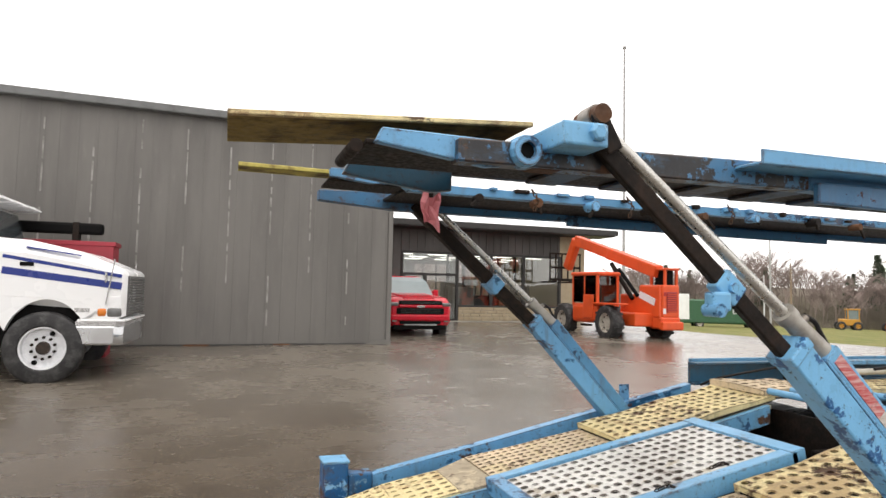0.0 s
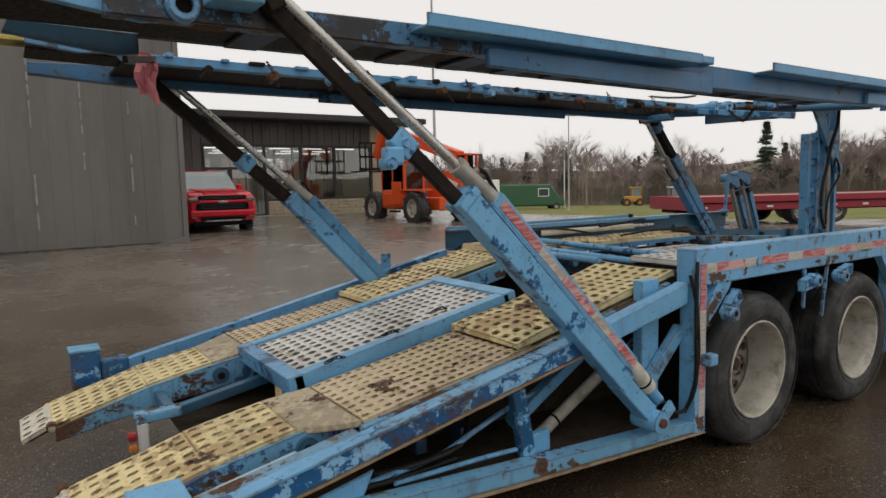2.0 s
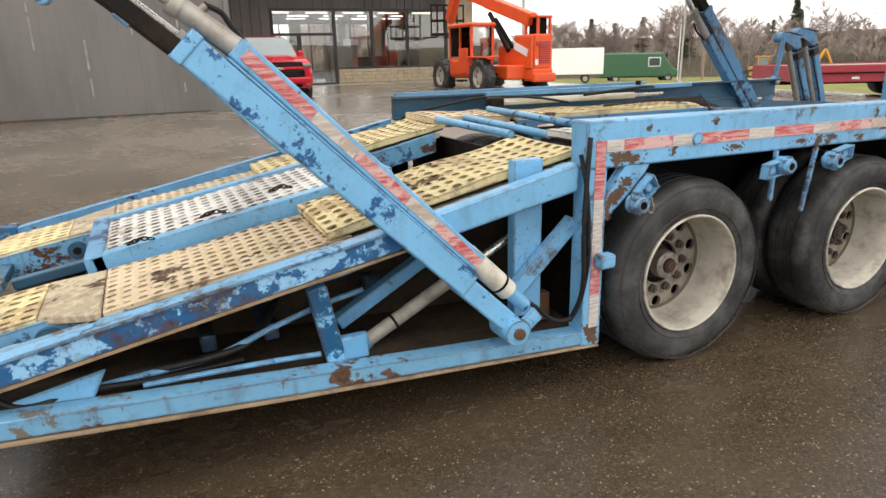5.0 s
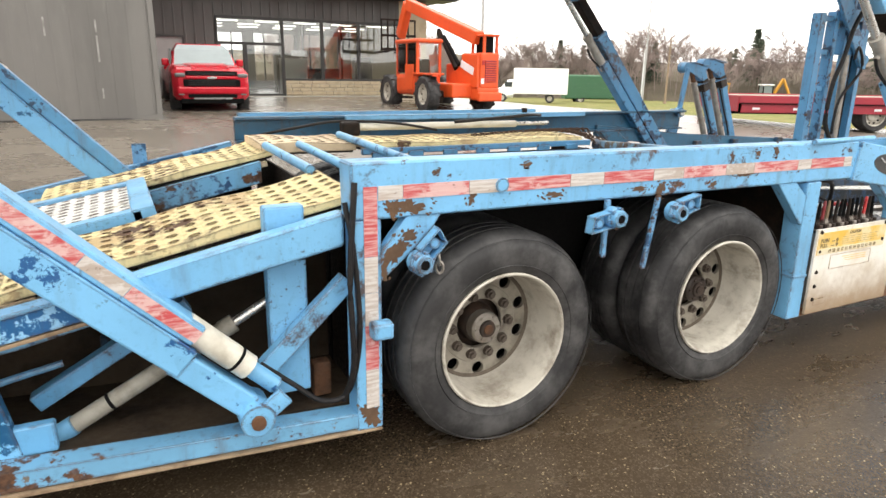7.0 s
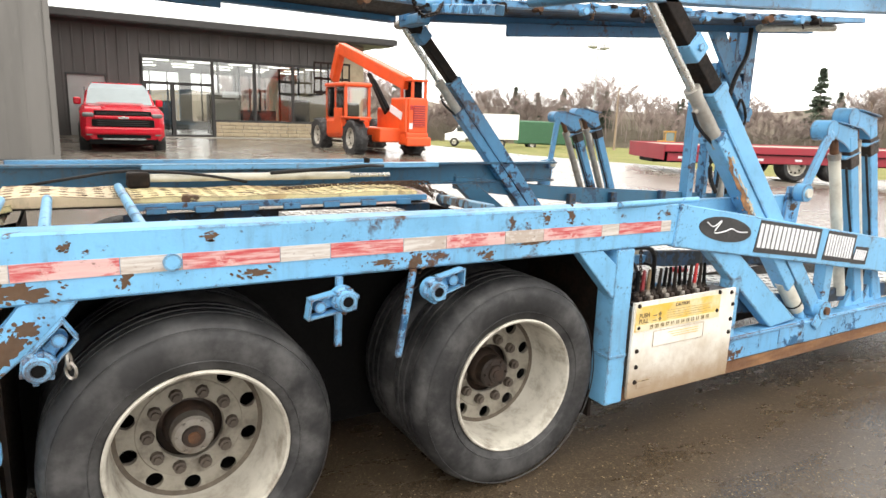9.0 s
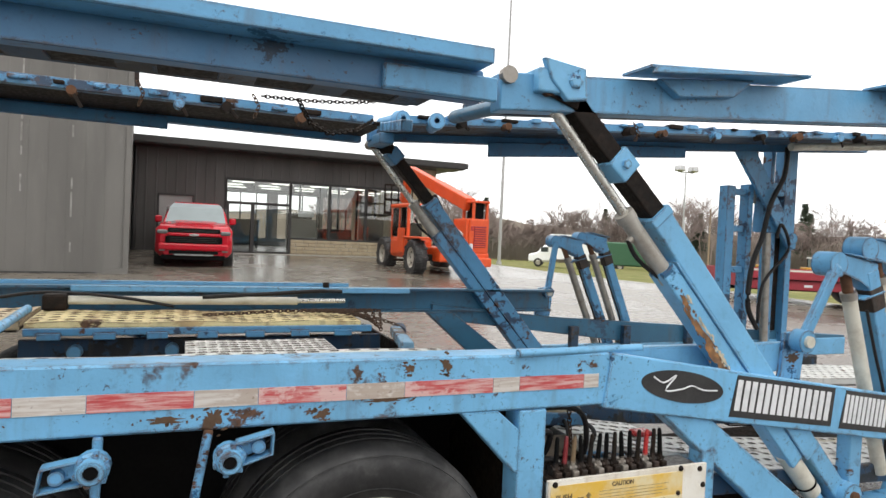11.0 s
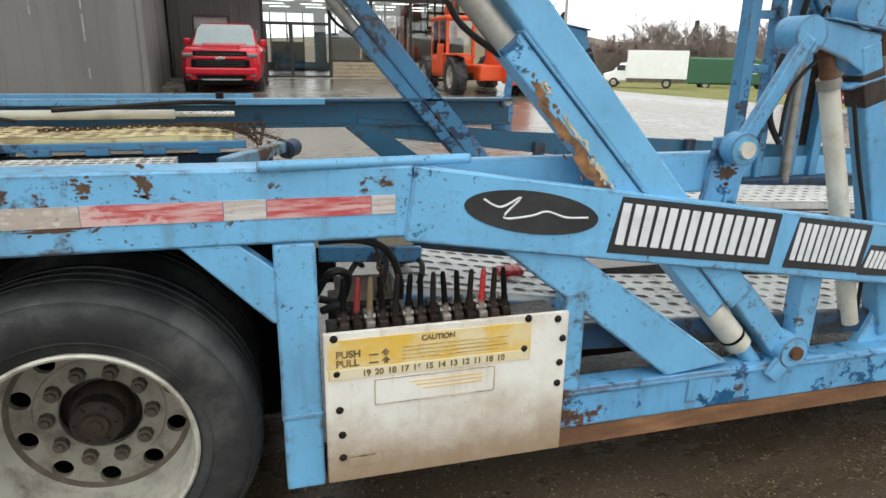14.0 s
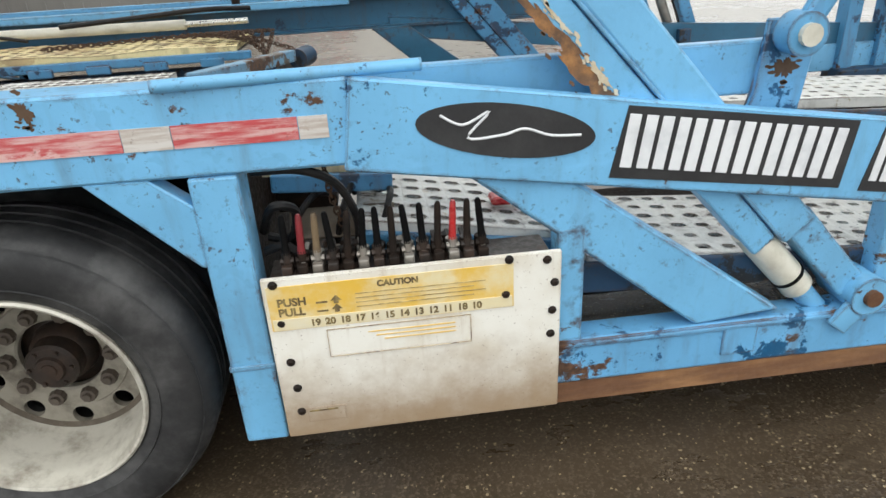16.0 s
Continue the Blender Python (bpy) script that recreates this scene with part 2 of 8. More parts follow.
tape_red = tape_mat("worn_red_tape", (0.46, 0.06, 0.065), (0.62, 0.42, 0.4))
tape_white = tape_mat("worn_white_tape", (0.58, 0.55, 0.52), (0.4, 0.33, 0.28))
pink = worn("pink_rag", (0.62, 0.25, 0.27), (0.45, 0.16, 0.18), 8, 0.6, 0.8)
red_plastic = worn("red_lens", (0.42, 0.02, 0.02), (0.2, 0.02, 0.02), 9, 0.5, 0.3)
orange_plastic = worn("amber_lens", (0.7, 0.2, 0.02), (0.4, 0.1, 0.02), 9, 0.4, 0.3)
rust_scab = worn("dark_rust_scab", (0.085, 0.05, 0.03), (0.19, 0.1, 0.045), 28, 0.8, 0.9, 0, 0.6, 50, 0.48)
flake_pale = worn("pale_paint_flakes", (0.6, 0.54, 0.42), (0.4, 0.28, 0.14), 20, 0.8, 0.8)
rust_bright = worn("orange_rust_scar", (0.1, 0.06, 0.04), (0.42, 0.2, 0.07), 14, 1.0, 0.9, 0, 0.6, 50, 0.42)
gland_mat = worn("scuffed_grey_ram", (0.42, 0.4, 0.36), (0.2, 0.17, 0.14), 12, 0.7, 0.5, 0.3)
flange_rust = worn("orange_brown_rust", (0.13, 0.06, 0.03), (0.4, 0.21, 0.09), 4, 1.0, 0.85, 0, 0.4, 40, 0.42, stretch=(0.35, 1, 2))
mud_edge = worn("tan_mud_edge", (0.3, 0.22, 0.14), (0.1, 0.055, 0.03), 12, 0.9, 0.85, 0, 0.4)
rust_mat = worn("rusted_steel", (0.13, 0.058, 0.027), (0.04, 0.022, 0.014), 9, 0.9, 0.85, 0.1, 0.4)
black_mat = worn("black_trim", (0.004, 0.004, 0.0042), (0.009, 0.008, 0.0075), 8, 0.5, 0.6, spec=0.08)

# ---- mesh helpers ----


def thing(name, label, category, group="", at=(0, 0, 0), kind=""):
    ob = new(name)
    ob.location = at
    ob.empty_display_size = 0.2
    return tagged(ob, label, category, group, kind)


def attach(ob, parent):
    """Hang ob under parent, leaving it where it stands."""
    ob.parent = parent
    if parent.data is None:
        ob.matrix_parent_inverse = Matrix.Translation(-parent.location)


def part(name, bm, material, parent=None, label="", smooth=False):
    """Link a bmesh as one mesh object under a thing or part, keeping world coordinates."""
    me = bpy.data.meshes.new(name)
    bmesh.ops.recalc_face_normals(bm, faces=bm.faces[:])
    bm.to_mesh(me)
    bm.free()
    for m in material if isinstance(material, (list, tuple)) else (material,):
        me.materials.append(m)
    if smooth:
        me.shade_smooth()
        me.set_sharp_from_angle(angle=radians(38))
    ob = new(name, me)
    if parent:
        attach(ob, parent)
    if label:
        ob["label"] = label
    return ob


def shape(build, *a, **k):
    bm = bmesh.new()
    build(bm, *a, **k)
    return bm


def edge_bevel(bm, geom, w, seg=2):
    if w:
        bmesh.ops.bevel(bm, geom=geom, offset=w, segments=seg, affect="EDGES", profile=0.5)


def box(bm, x0, x1, y0, y1, z0, z1, bevel=0.006, m=None, seg=2):
    r = bmesh.ops.create_cube(bm, size=1)
    t = Matrix.LocRotScale(((x0 + x1) / 2, (y0 + y1) / 2, (z0 + z1) / 2), None, (abs(x1 - x0), abs(y1 - y0), abs(z1 - z0)))
    bmesh.ops.transform(bm, verts=r["verts"], matrix=t)
    es = list({e for v in r["verts"] for e in v.link_edges})
    if m is not None:
        bmesh.ops.transform(bm, verts=r["verts"], matrix=m)
    edge_bevel(bm, es, bevel, seg)


def along(p, q, up=(0, 1, 0)):
    """A matrix whose x runs from p to q, whose y lies near up, with its origin at p."""
    p, q = Vector(p), Vector(q)
    x = (q - p).normalized()
    z = x.cross(Vector(up)).normalized()
    y = z.cross(x)
    return Matrix.Translation(p) @ Matrix((x, y, z)).transposed().to_4x4()


def beam(bm, p, q, depth, high, bevel=0.006, up=(0, 1, 0), seg=2):
    """A bar from p to q: depth along up (the trailer's width), high across it."""
    d = (Vector(q) - Vector(p)).length
    box(bm, 0, d, -depth / 2, depth / 2, -high / 2, high / 2, bevel, along(p, q, up), seg)


def tube(bm, p, q, r, r2=None, seg=16, caps=True):
    p, q = Vector(p), Vector(q)
    m = Matrix.Translation((p + q) / 2) @ (q - p).to_track_quat("Z", "Y").to_matrix().to_4x4()
    bmesh.ops.create_cone(bm, cap_ends=caps, segments=seg, radius1=r, radius2=r if r2 is None else r2, depth=(q - p).length, matrix=m)


def plate(bm, outline, y0, y1, bevel=0.004, axis="y"):
    """An outline in x, z (or u, v of another axis) given thickness from y0 to y1."""
    def at(u, v, w):
        return {"y": (u, w, v), "x": (w, u, v), "z": (u, v, w)}[axis]
    a = [bm.verts.new(at(u, v, y0)) for u, v in outline]
    b = [bm.verts.new(at(u, v, y1)) for u, v in outline]
    bm.faces.new(a)
    bm.faces.new(b)
    k = len(a)
    for i in range(k):
        bm.faces.new((a[i], a[(i + 1) % k], b[(i + 1) % k], b[i]))
    es = list({e for v in a + b for e in v.link_edges})
    edge_bevel(bm, es, bevel, 1)


def lathe(bm, profile, m, seg=32):
    """Turn (radius, offset) pairs round the local z axis of m."""
    rings = []
    for r, o in profile:
        rings.append([bm.verts.new(m @ Vector((r * math.cos(2 * math.pi * i / seg), r * math.sin(2 * math.pi * i / seg), o))) for i in range(seg)])
    for a, b in zip(rings, rings[1:]):
        for i in range(seg):
            bm.faces.new((a[i], a[(i + 1) % seg], b[(i + 1) % seg], b[i]))
    return rings


def rope(bm, points, r, seg=8, steps=6):
    """A hose through points, smoothed."""
    ps = [Vector(p) for p in points]
    line = []
    for i in range(len(ps) - 1):
        p0, p1, p2, p3 = ps[max(i - 1, 0)], ps[i], ps[i + 1], ps[min(i + 2, len(ps) - 1)]
        for s in range(steps):
            t = s / steps
            line.append(0.5 * (2 * p1 + (p2 - p0) * t + (2 * p0 - 5 * p1 + 4 * p2 - p3) * t * t + (3 * p1 - p0 - 3 * p2 + p3) * t ** 3))
    line.append(ps[-1])
    rings = []
    for i, c in enumerate(line):
        d = (line[min(i + 1, len(line) - 1)] - line[max(i - 1, 0)]).normalized()
        q = d.to_track_quat("Z", "Y")
        rings.append([bm.verts.new(c + q @ Vector((r * math.cos(6.2832 * k / seg), r * math.sin(6.2832 * k / seg), 0))) for k in range(seg)])
    for a, b in zip(rings, rings[1:]):
        for k in range(seg):
            bm.faces.new((a[k], a[(k + 1) % seg], b[(k + 1) % seg], b[k]))
    bm.faces.new(rings[0])
    bm.faces.new(rings[-1])


def perforated(name, length, width, nx, ny, hole, thick, material, parent, m, label="", lip=0.035, wave=0.0, stagger=True):
    """A tread plank with punched oval slots, local x along it and y across, lying in the plane of m."""
    cx, cy = length / nx, width / ny
    hx, hy = hole[0] * 1.12, hole[1] * 1.15
    thick = min(thick, 0.006)
    verts, faces = [], []
    ring = [(1, 0), (0.72, 0.8), (0, 1), (-0.72, 0.8), (-1, 0), (-0.72, -0.8), (0, -1), (0.72, -0.8)]
    rect = [(1, 0), (1, 1), (0, 1), (-1, 1), (-1, 0), (-1, -1), (0, -1), (1, -1)]
    rnd = random.Random(len(name) * 7 + nx)

    def sag(x, y):
        return wave * math.sin(x * 4.1 + 0.6) * math.cos(y * 6) + wave * 0.6 * math.sin(x * 11 + y * 3)
    for i in range(nx):
        for j in range(ny):
            x, y = (i + 0.5) * cx, (j + 0.5) * cy - width / 2
            s = 1.0 if (not stagger or (i + j) % 2 == 0) else 0.85
            b = len(verts)
            for (rx, ry), (ox, oy) in zip(ring, rect):
                px_, py_ = x + ox * cx / 2, y + oy * cy / 2
                verts.append((px_, py_, sag(px_, py_)))
                hx_, hy_ = x + rx * hx * s / 2, y + ry * hy * s / 2
                verts.append((hx_, hy_, sag(hx_, hy_) + 0.0025))
                verts.append((hx_, hy_, sag(hx_, hy_) - thick))
            for k in range(8):
                a, c = b + 3 * k, b + 3 * ((k + 1) % 8)
                faces.append((a, c, c + 1, a + 1))
                faces.append((a + 1, c + 1, c + 2, a + 2))
    for side in (-1, 1):
        for i in range(nx):
            x0, x1 = i * cx, (i + 1) * cx
            y = side * width / 2
            b = len(verts)
            verts += [(x0, y, sag(x0, y)), (x1, y, sag(x1, y)), (x1, y, -lip), (x0, y, -lip), (x1, y - side * 0.012, -lip), (x0, y - side * 0.012, -lip)]
            faces += [(b, b + 1, b + 2, b + 3), (b + 3, b + 2, b + 4, b + 5)]
    for x in (0, length):
        for j in range(ny):
            y0, y1 = j * cy - width / 2, (j + 1) * cy - width / 2
            b = len(verts)
            verts += [(x, y0, sag(x, y0)), (x, y1, sag(x, y1)), (x, y1, -lip * 0.7), (x, y0, -lip * 0.7)]
            faces.append((b, b + 1, b + 2, b + 3))
    me = bpy.data.meshes.new(name)
    me.from_pydata([tuple(m @ Vector(v)) for v in verts], [], faces)
    bm = bmesh.new()
    bm.from_mesh(me)
    bmesh.ops.remove_doubles(bm, verts=bm.verts[:], dist=0.0003)
    bm.to_mesh(me)
    bm.free()
    me.materials.append(material)
    ob = new(name, me)
    if parent:
        attach(ob, parent)
        # dark sheet added below the slots in place of the shade there
        part("tread_under", shape(box, 0.015, length - 0.015, -width / 2 + 0.015, width / 2 - 0.015, -lip - 0.012, -lip - 0.004 + min(wave, 0.004), 0, m), dark_steel, parent)
    if label:
        ob["label"] = label
    return ob


def smooth01(v, a, b):
    t = min(1, max(0, (v - a) / (b - a)))
    return t * t * (3 - 2 * t)


def ground_height(x, y):
    """The yard: level under the trailer, rising to the shop, falling away past it."""
    rise = float(np.interp(y, (3, 10, 13.7, 16.4, 22.3, 40), (0, 0.2, 0.46, 0.5, 0.65, 0.7)))
    b = smooth01(x + (0.5 if y < 20 else 0.15) * (y - 20), 12, 31)
    d = math.hypot(x - 4, y)
    return rise * (1 - b) - 0.72 * b - min(1.8, 0.022 * max(0, d - 34))


# ---- ground ----
def make_ground():
    n = Nodes("wet_asphalt")
    big = n.noise(0.35, 5, 0.6)
    mid = n.noise(2.2, 5, 0.65, n.stretch((1, 2.2, 1)))
    wet = n.ramp(n.math("ADD", n.math("MULTIPLY", big, 0.65), n.math("MULTIPLY", mid, 0.35)), 0.42, 0.6)
    grain = n.cells(130)
    stones = n.cells(130, None, 1)
    sep = n.t.nodes.new("ShaderNodeSeparateXYZ")
    n.put(sep.inputs[0], n.co)
    # blends to a paler tone from about y 6 to 12, with a ragged edge
    pale_by_y = n.ramp(n.math("ADD", sep.outputs[1], n.math("MULTIPLY", n.noise(0.5, 4), 2.5)), 6.0, 12.0)
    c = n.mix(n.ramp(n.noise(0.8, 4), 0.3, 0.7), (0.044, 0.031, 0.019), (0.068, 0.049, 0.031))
    c = n.mix(pale_by_y, c, n.mix(n.ramp(n.noise(0.7, 5), 0.35, 0.65), (0.155, 0.137, 0.115), (0.125, 0.109, 0.09)))
    c = n.mix(n.math("MULTIPLY", n.ramp(stones, 0.45, 0.95), 0.45), c, (0.17, 0.13, 0.09))
    c = n.mix(n.ramp(n.cells(150, None, 1), 0.86, 0.93, 0, 0.75), c, (0.4, 0.32, 0.2))
    c = n.mix(n.ramp(n.noise(75, 3, 0.7), 0.66, 0.72, 0, 0.6), c, (0.3, 0.24, 0.16))
    c = n.mix(n.math("MULTIPLY", wet, 0.22), c, (0.026, 0.019, 0.013))
    n.height(n.math("ADD", n.math("MULTIPLY", grain, 0.5), n.noise(24, 4)), 0.28, 0.005)
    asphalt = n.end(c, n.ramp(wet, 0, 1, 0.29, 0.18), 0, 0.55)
    def steps(lo, hi):
        out = [lo, lo / 3, lo / 8]
        v = -60.0
        while v < 100:
            out.append(v)
            v += 1.0 if -12 < v < 45 else 5
        out += [hi / 8, hi / 3, hi]
        return sorted(out)
    xs = ys = steps(-1800.0, 1800.0)
    me = bpy.data.meshes.new("ground")
    me.from_pydata([(x, y, ground_height(x, y)) for y in ys for x in xs], [], [(j * len(xs) + i, j * len(xs) + i + 1, (j + 1) * len(xs) + i + 1, (j + 1) * len(xs) + i) for j in range(len(ys) - 1) for i in range(len(xs) - 1)])
    me.materials.append(asphalt)
    me.shade_smooth()
    tagged(new("ground", me), "wet dark brown asphalt yard with pale grit", "ground", kind="structure")


make_ground()


def make_lawn():
    n = Nodes("winter_grass")
    c = n.mix(n.ramp(n.noise(0.5, 5), 0.35, 0.65), (0.15, 0.175, 0.045), (0.26, 0.225, 0.09))
    c = n.mix(n.ramp(n.noise(9, 6), 0.4, 0.7, 0, 0.7), c, (0.06, 0.075, 0.02))
    n.height(n.noise(30, 5), 0.8, 0.03)
    g = n.end(c, 0.9, 0, 0.2)
    edge = [(14.2, 40.0), (15.0, 31.0), (17.0, 26.0), (20.5, 22.6), (25.0, 20.6), (30.0, 19.2), (38.0, 17.0), (55.0, 12.0), (90.0, 2.0), (300.0, -60.0)]
    far = [(14.2, 900.0), (150.0, 900.0), (300.0, 900.0), (420.0, 850.0), (560.0, 800.0), (700.0, 700.0), (900.0, 600.0), (1100.0, 500.0), (1400.0, 300.0), (1600.0, 100.0)]
    dense_e, dense_f = [], []
    for i in range(len(edge) - 1):
        for k in range(8):
            s = k / 8
            wob = 0.12 * math.sin((i * 8 + k) * 2.4) + 0.08 * math.sin((i * 8 + k) * 5.1)
            dense_e.append((edge[i][0] + (edge[i + 1][0] - edge[i][0]) * s + wob, edge[i][1] + (edge[i + 1][1] - edge[i][1]) * s + wob))
            dense_f.append((far[i][0] + (far[i + 1][0] - far[i][0]) * s, far[i][1] + (far[i + 1][1] - far[i][1]) * s))
    fr = [0, 0.0008, 0.002, 0.004, 0.007, 0.011, 0.016, 0.024, 0.034, 0.05, 0.075, 0.12, 0.2, 0.4, 1]
    vs = []
    for f in fr:
        for (ex, ey), (fx, fy) in zip(dense_e, dense_f):
            x, y = ex + (fx - ex) * f, ey + (fy - ey) * f
            vs.append((x, y, ground_height(x, y) + (0.005 if f == 0 else 0.05) + (0.35 * f if f > 0.05 else 0)))
    k = len(dense_e)
    me = bpy.data.meshes.new("lawn")
    me.from_pydata(vs, [], [(j * k + i, j * k + i + 1, (j + 1) * k + i + 1, (j + 1) * k + i) for j in range(len(fr) - 1) for i in range(k - 1)])
    me.materials.append(g)
    me.shade_smooth()
    tagged(new("lawn", me), "patchy yellow-green winter grass verge", "lawn", kind="structure")


make_lawn()

# ---- the car-hauler trailer ----
YN, YF = 1.70, 4.05
trailer = thing("car_hauler_trailer", "old light blue two-deck car-hauler trailer with flaking paint and rust", "trailer", at=(4.5, 2.9, 0))


def taper_wheel(bx, by, out, group_parent):
    """One dual wheel: outer dished rim and tyre, inner tyre, hub. out: -1 if the outer face looks to -y."""
    w = new("wheel")
    w.location = (bx, by, 0.452)
    attach(w, group_parent)
    m = Matrix.Translation((bx, by, 0.452)) @ Matrix.Rotation(radians(90 if out < 0 else -90), 4, "X")
    tyre = [(0.289, 0.0), (0.302, 0.012), (0.34, 0.02), (0.39, 0.022), (0.425, 0.012), (0.446, -0.012), (0.455, -0.03), (0.46, -0.045)]
    for g in (-0.075, -0.125, -0.175):
        tyre += [(0.46, g + 0.006), (0.448, g + 0.004), (0.448, g - 0.004), (0.46, g - 0.006)]
    tyre += [(0.46, -0.205), (0.452, -0.23), (0.43, -0.262), (0.39, -0.272), (0.33, -0.268), (0.3, -0.25), (0.28, -0.125), (0.289, 0.0)]
    bm = bmesh.new()
    lathe(bm, tyre, m, 56)
    # fine rings on the side wall
    for r in (0.325, 0.432):
        lathe(bm, [(r - 0.002, 0.0175), (r, 0.0215), (r + 0.002, 0.0175)], m, 56)
    part("tyre", bm, rubber, w, "black tyre with dusty scuffed side wall", True)
    bm = bmesh.new()
    lathe(bm, tyre, m @ Matrix.Translation((0, 0, -0.30)), 40)
    part("tyre", bm, rubber, w, "", True)
    bm = bmesh.new()
    lathe(bm, [(0.291, 0.002), (0.292, 0.013), (0.286, 0.018), (0.279, 0.014), (0.275, 0.002), (0.272, -0.022), (0.2685, -0.03), (0.266, -0.055), (0.262, -0.14), (0.256, -0.19), (0.249, -0.207), (0.2465, -0.212), (0.2465, -0.22)], m, 80)
    part("rim", bm, rim_mat, w, "grimy cream steel rim barrel", True)
    bm = bmesh.new()
    # disc with hand holes
    m = m @ Matrix.Translation((0, 0, -0.042))
    nh = 10
    ring = lambda r, k, seg: m @ Vector((r * math.cos(2 * math.pi * k / seg), r * math.sin(2 * math.pi * k / seg), -0.165))
    seg = nh * 8
    outer = [bm.verts.new(ring(0.247, k, seg)) for k in range(seg)]
    inner = [bm.verts.new(ring(0.180, k, seg)) for k in range(seg)]
    hr = 0.029
    for h in range(nh):
        c0 = 2 * math.pi * (h + 0.5) / nh
        cc = Vector((0.212 * math.cos(c0), 0.212 * math.sin(c0), -0.165))
        ob_ = [outer[(h * 8 + i) % seg] for i in range(9)]
        ib_ = [inner[(h * 8 + i) % seg] for i in range(9)]
        loop = ob_ + ib_[::-1]
        hole, deep = [], []
        for i in range(18):
            an = c0 + radians(-80 + 20 * i if i < 9 else 100 + 20 * (i - 9))
            d = Vector((math.cos(an), math.sin(an), 0)) * hr
            hole.append(bm.verts.new(m @ (cc + d)))
            deep.append(bm.verts.new(m @ (cc + d + Vector((0, 0, -0.02)))))
        k = len(loop)
        for i in range(k):
            j = (i + 1) % k
            bm.faces.new((loop[i], loop[j], hole[j], hole[i]))
            bm.faces.new((hole[i], hole[j], deep[j], deep[i]))
    lathe(bm, [(0.247, -0.165), (0.2465, -0.175)], m, 80)
    lathe(bm, [(0.180, -0.165), (0.176, -0.161), (0.118, -0.159), (0.112, -0.164), (0.112, -0.185)], m, 80)
    bmesh.ops.remove_doubles(bm, verts=bm.verts[:], dist=0.00002)
    part("rim_crevice", shape(lathe, [(0.2515, -0.158), (0.245, -0.1635), (0.236, -0.1645)], m, 80), crevice_shade, w, "dark ring painted as shade in the rim corner", True)
    part("wheel_disc", bm, disc_shaded, w, "grimy wheel disc with round hand holes, greyed for recess shade", True)
    for k in range(10):
        a = 2 * math.pi * k / 10
        bm = bmesh.new()
        q = m @ Matrix.Translation((0.14 * math.cos(a), 0.14 * math.sin(a), 0))
        lathe(bm, [(0.0, -0.128), (0.012, -0.128), (0.013, -0.138), (0.0215, -0.139), (0.0235, -0.162)], q, 8)
        part("lug_nut", bm, nut_mat, w)
    bm = bmesh.new()
    lathe(bm, [(0.0, -0.085), (0.026, -0.085), (0.03, -0.09), (0.034, -0.094), (0.062, -0.096), (0.07, -0.105), (0.072, -0.15)], m, 28)
    part("hub", bm, grease if bx > 4.5 else steel, w, "", True)
    bm = bmesh.new()
    lathe(bm, [(0.07, -0.148), (0.082, -0.16), (0.09, -0.2), (0.128, -0.215), (0.128, -0.26)], m, 28)
    # dark grease colour also stands in for shade in the hub cavity
    part("hub_barrel", bm, grease, w, "greasy hub barrel, dark to stand for cavity shade", True)
    bm = bmesh.new()
    lathe(bm, [(0.02, -0.0835), (0.036, -0.0845), (0.04, -0.094)], m, 20)
    part("hub_ring", bm, grease, w, "", True)
    bm = bmesh.new()
    lathe(bm, [(0.0, -0.078), (0.02, -0.079), (0.024, -0.09)], m, 16)
    part("hub_plug", bm, grease if bx > 4.5 else rust_mat, w, "dull hub plug", True)
    for k in range(6):
        a = 2 * math.pi * k / 6
        bm = bmesh.new()
        q = m @ Matrix.Translation((0.055 * math.cos(a), 0.055 * math.sin(a), 0))
        lathe(bm, [(0.0, -0.088), (0.006, -0.088), (0.007, -0.096)], q, 6)
        part("hub_bolt", bm, grease if bx > 4.5 else steel, w)
    return w


taper_wheel(3.97, 1.725, -1, trailer)
taper_wheel(5.23, 1.725, -1, trailer)
taper_wheel(3.97, 4.02, 1, trailer)
taper_wheel(5.23, 4.02, 1, trailer)
for ax in (3.97, 5.23):
    # dark beam added to block the light gap behind the wheels
    part("suspension_arm", shape(box, ax - 0.52, ax + 0.5, 2.46, 2.58, 0.3, 0.62, 0.02), dark_steel, trailer)
    part("axle", shape(tube, (ax, 2.1, 0.452), (ax, 3.65, 0.452), 0.065), dark_steel, trailer)


def chain(name, points, parent, material, size=0.03):
    """Links of a chain laid along points."""
    ps = [Vector(p) for p in points]
    bm = bmesh.new()
    flip = 0
    for a, b in zip(ps, ps[1:]):
        d = b - a
        k = max(1, round(d.length / (size * 0.72)))
        for i in range(k):
            c = a + d * (i + 0.5) / k
            q = d.to_track_quat("X", "Z").to_matrix().to_4x4() @ Matrix.Rotation(radians(90 * (flip % 2) + 20), 4, "X")
            flip += 1
            m = Matrix.Translation(c) @ q
            rings = []
            for s in range(10):
                an = 2 * math.pi * s / 10
                cx, cy = math.cos(an) * size * 0.52, math.sin(an) * size * 0.3
                nd = Vector((math.cos(an), math.sin(an), 0))
                rings.append([bm.verts.new(m @ (Vector((cx, cy, 0)) + nd * size * 0.12 * math.cos(w) + Vector((0, 0, size * 0.12 * math.sin(w))))) for w in (0, 1.57, 3.14, 4.71)])
            for s in range(10):
                r0, r1 = rings[s], rings[(s + 1) % 10]
                for w in range(4):
                    bm.faces.new((r0[w], r0[(w + 1) % 4], r1[(w + 1) % 4], r1[w]))
    return part(name, bm, material, parent)


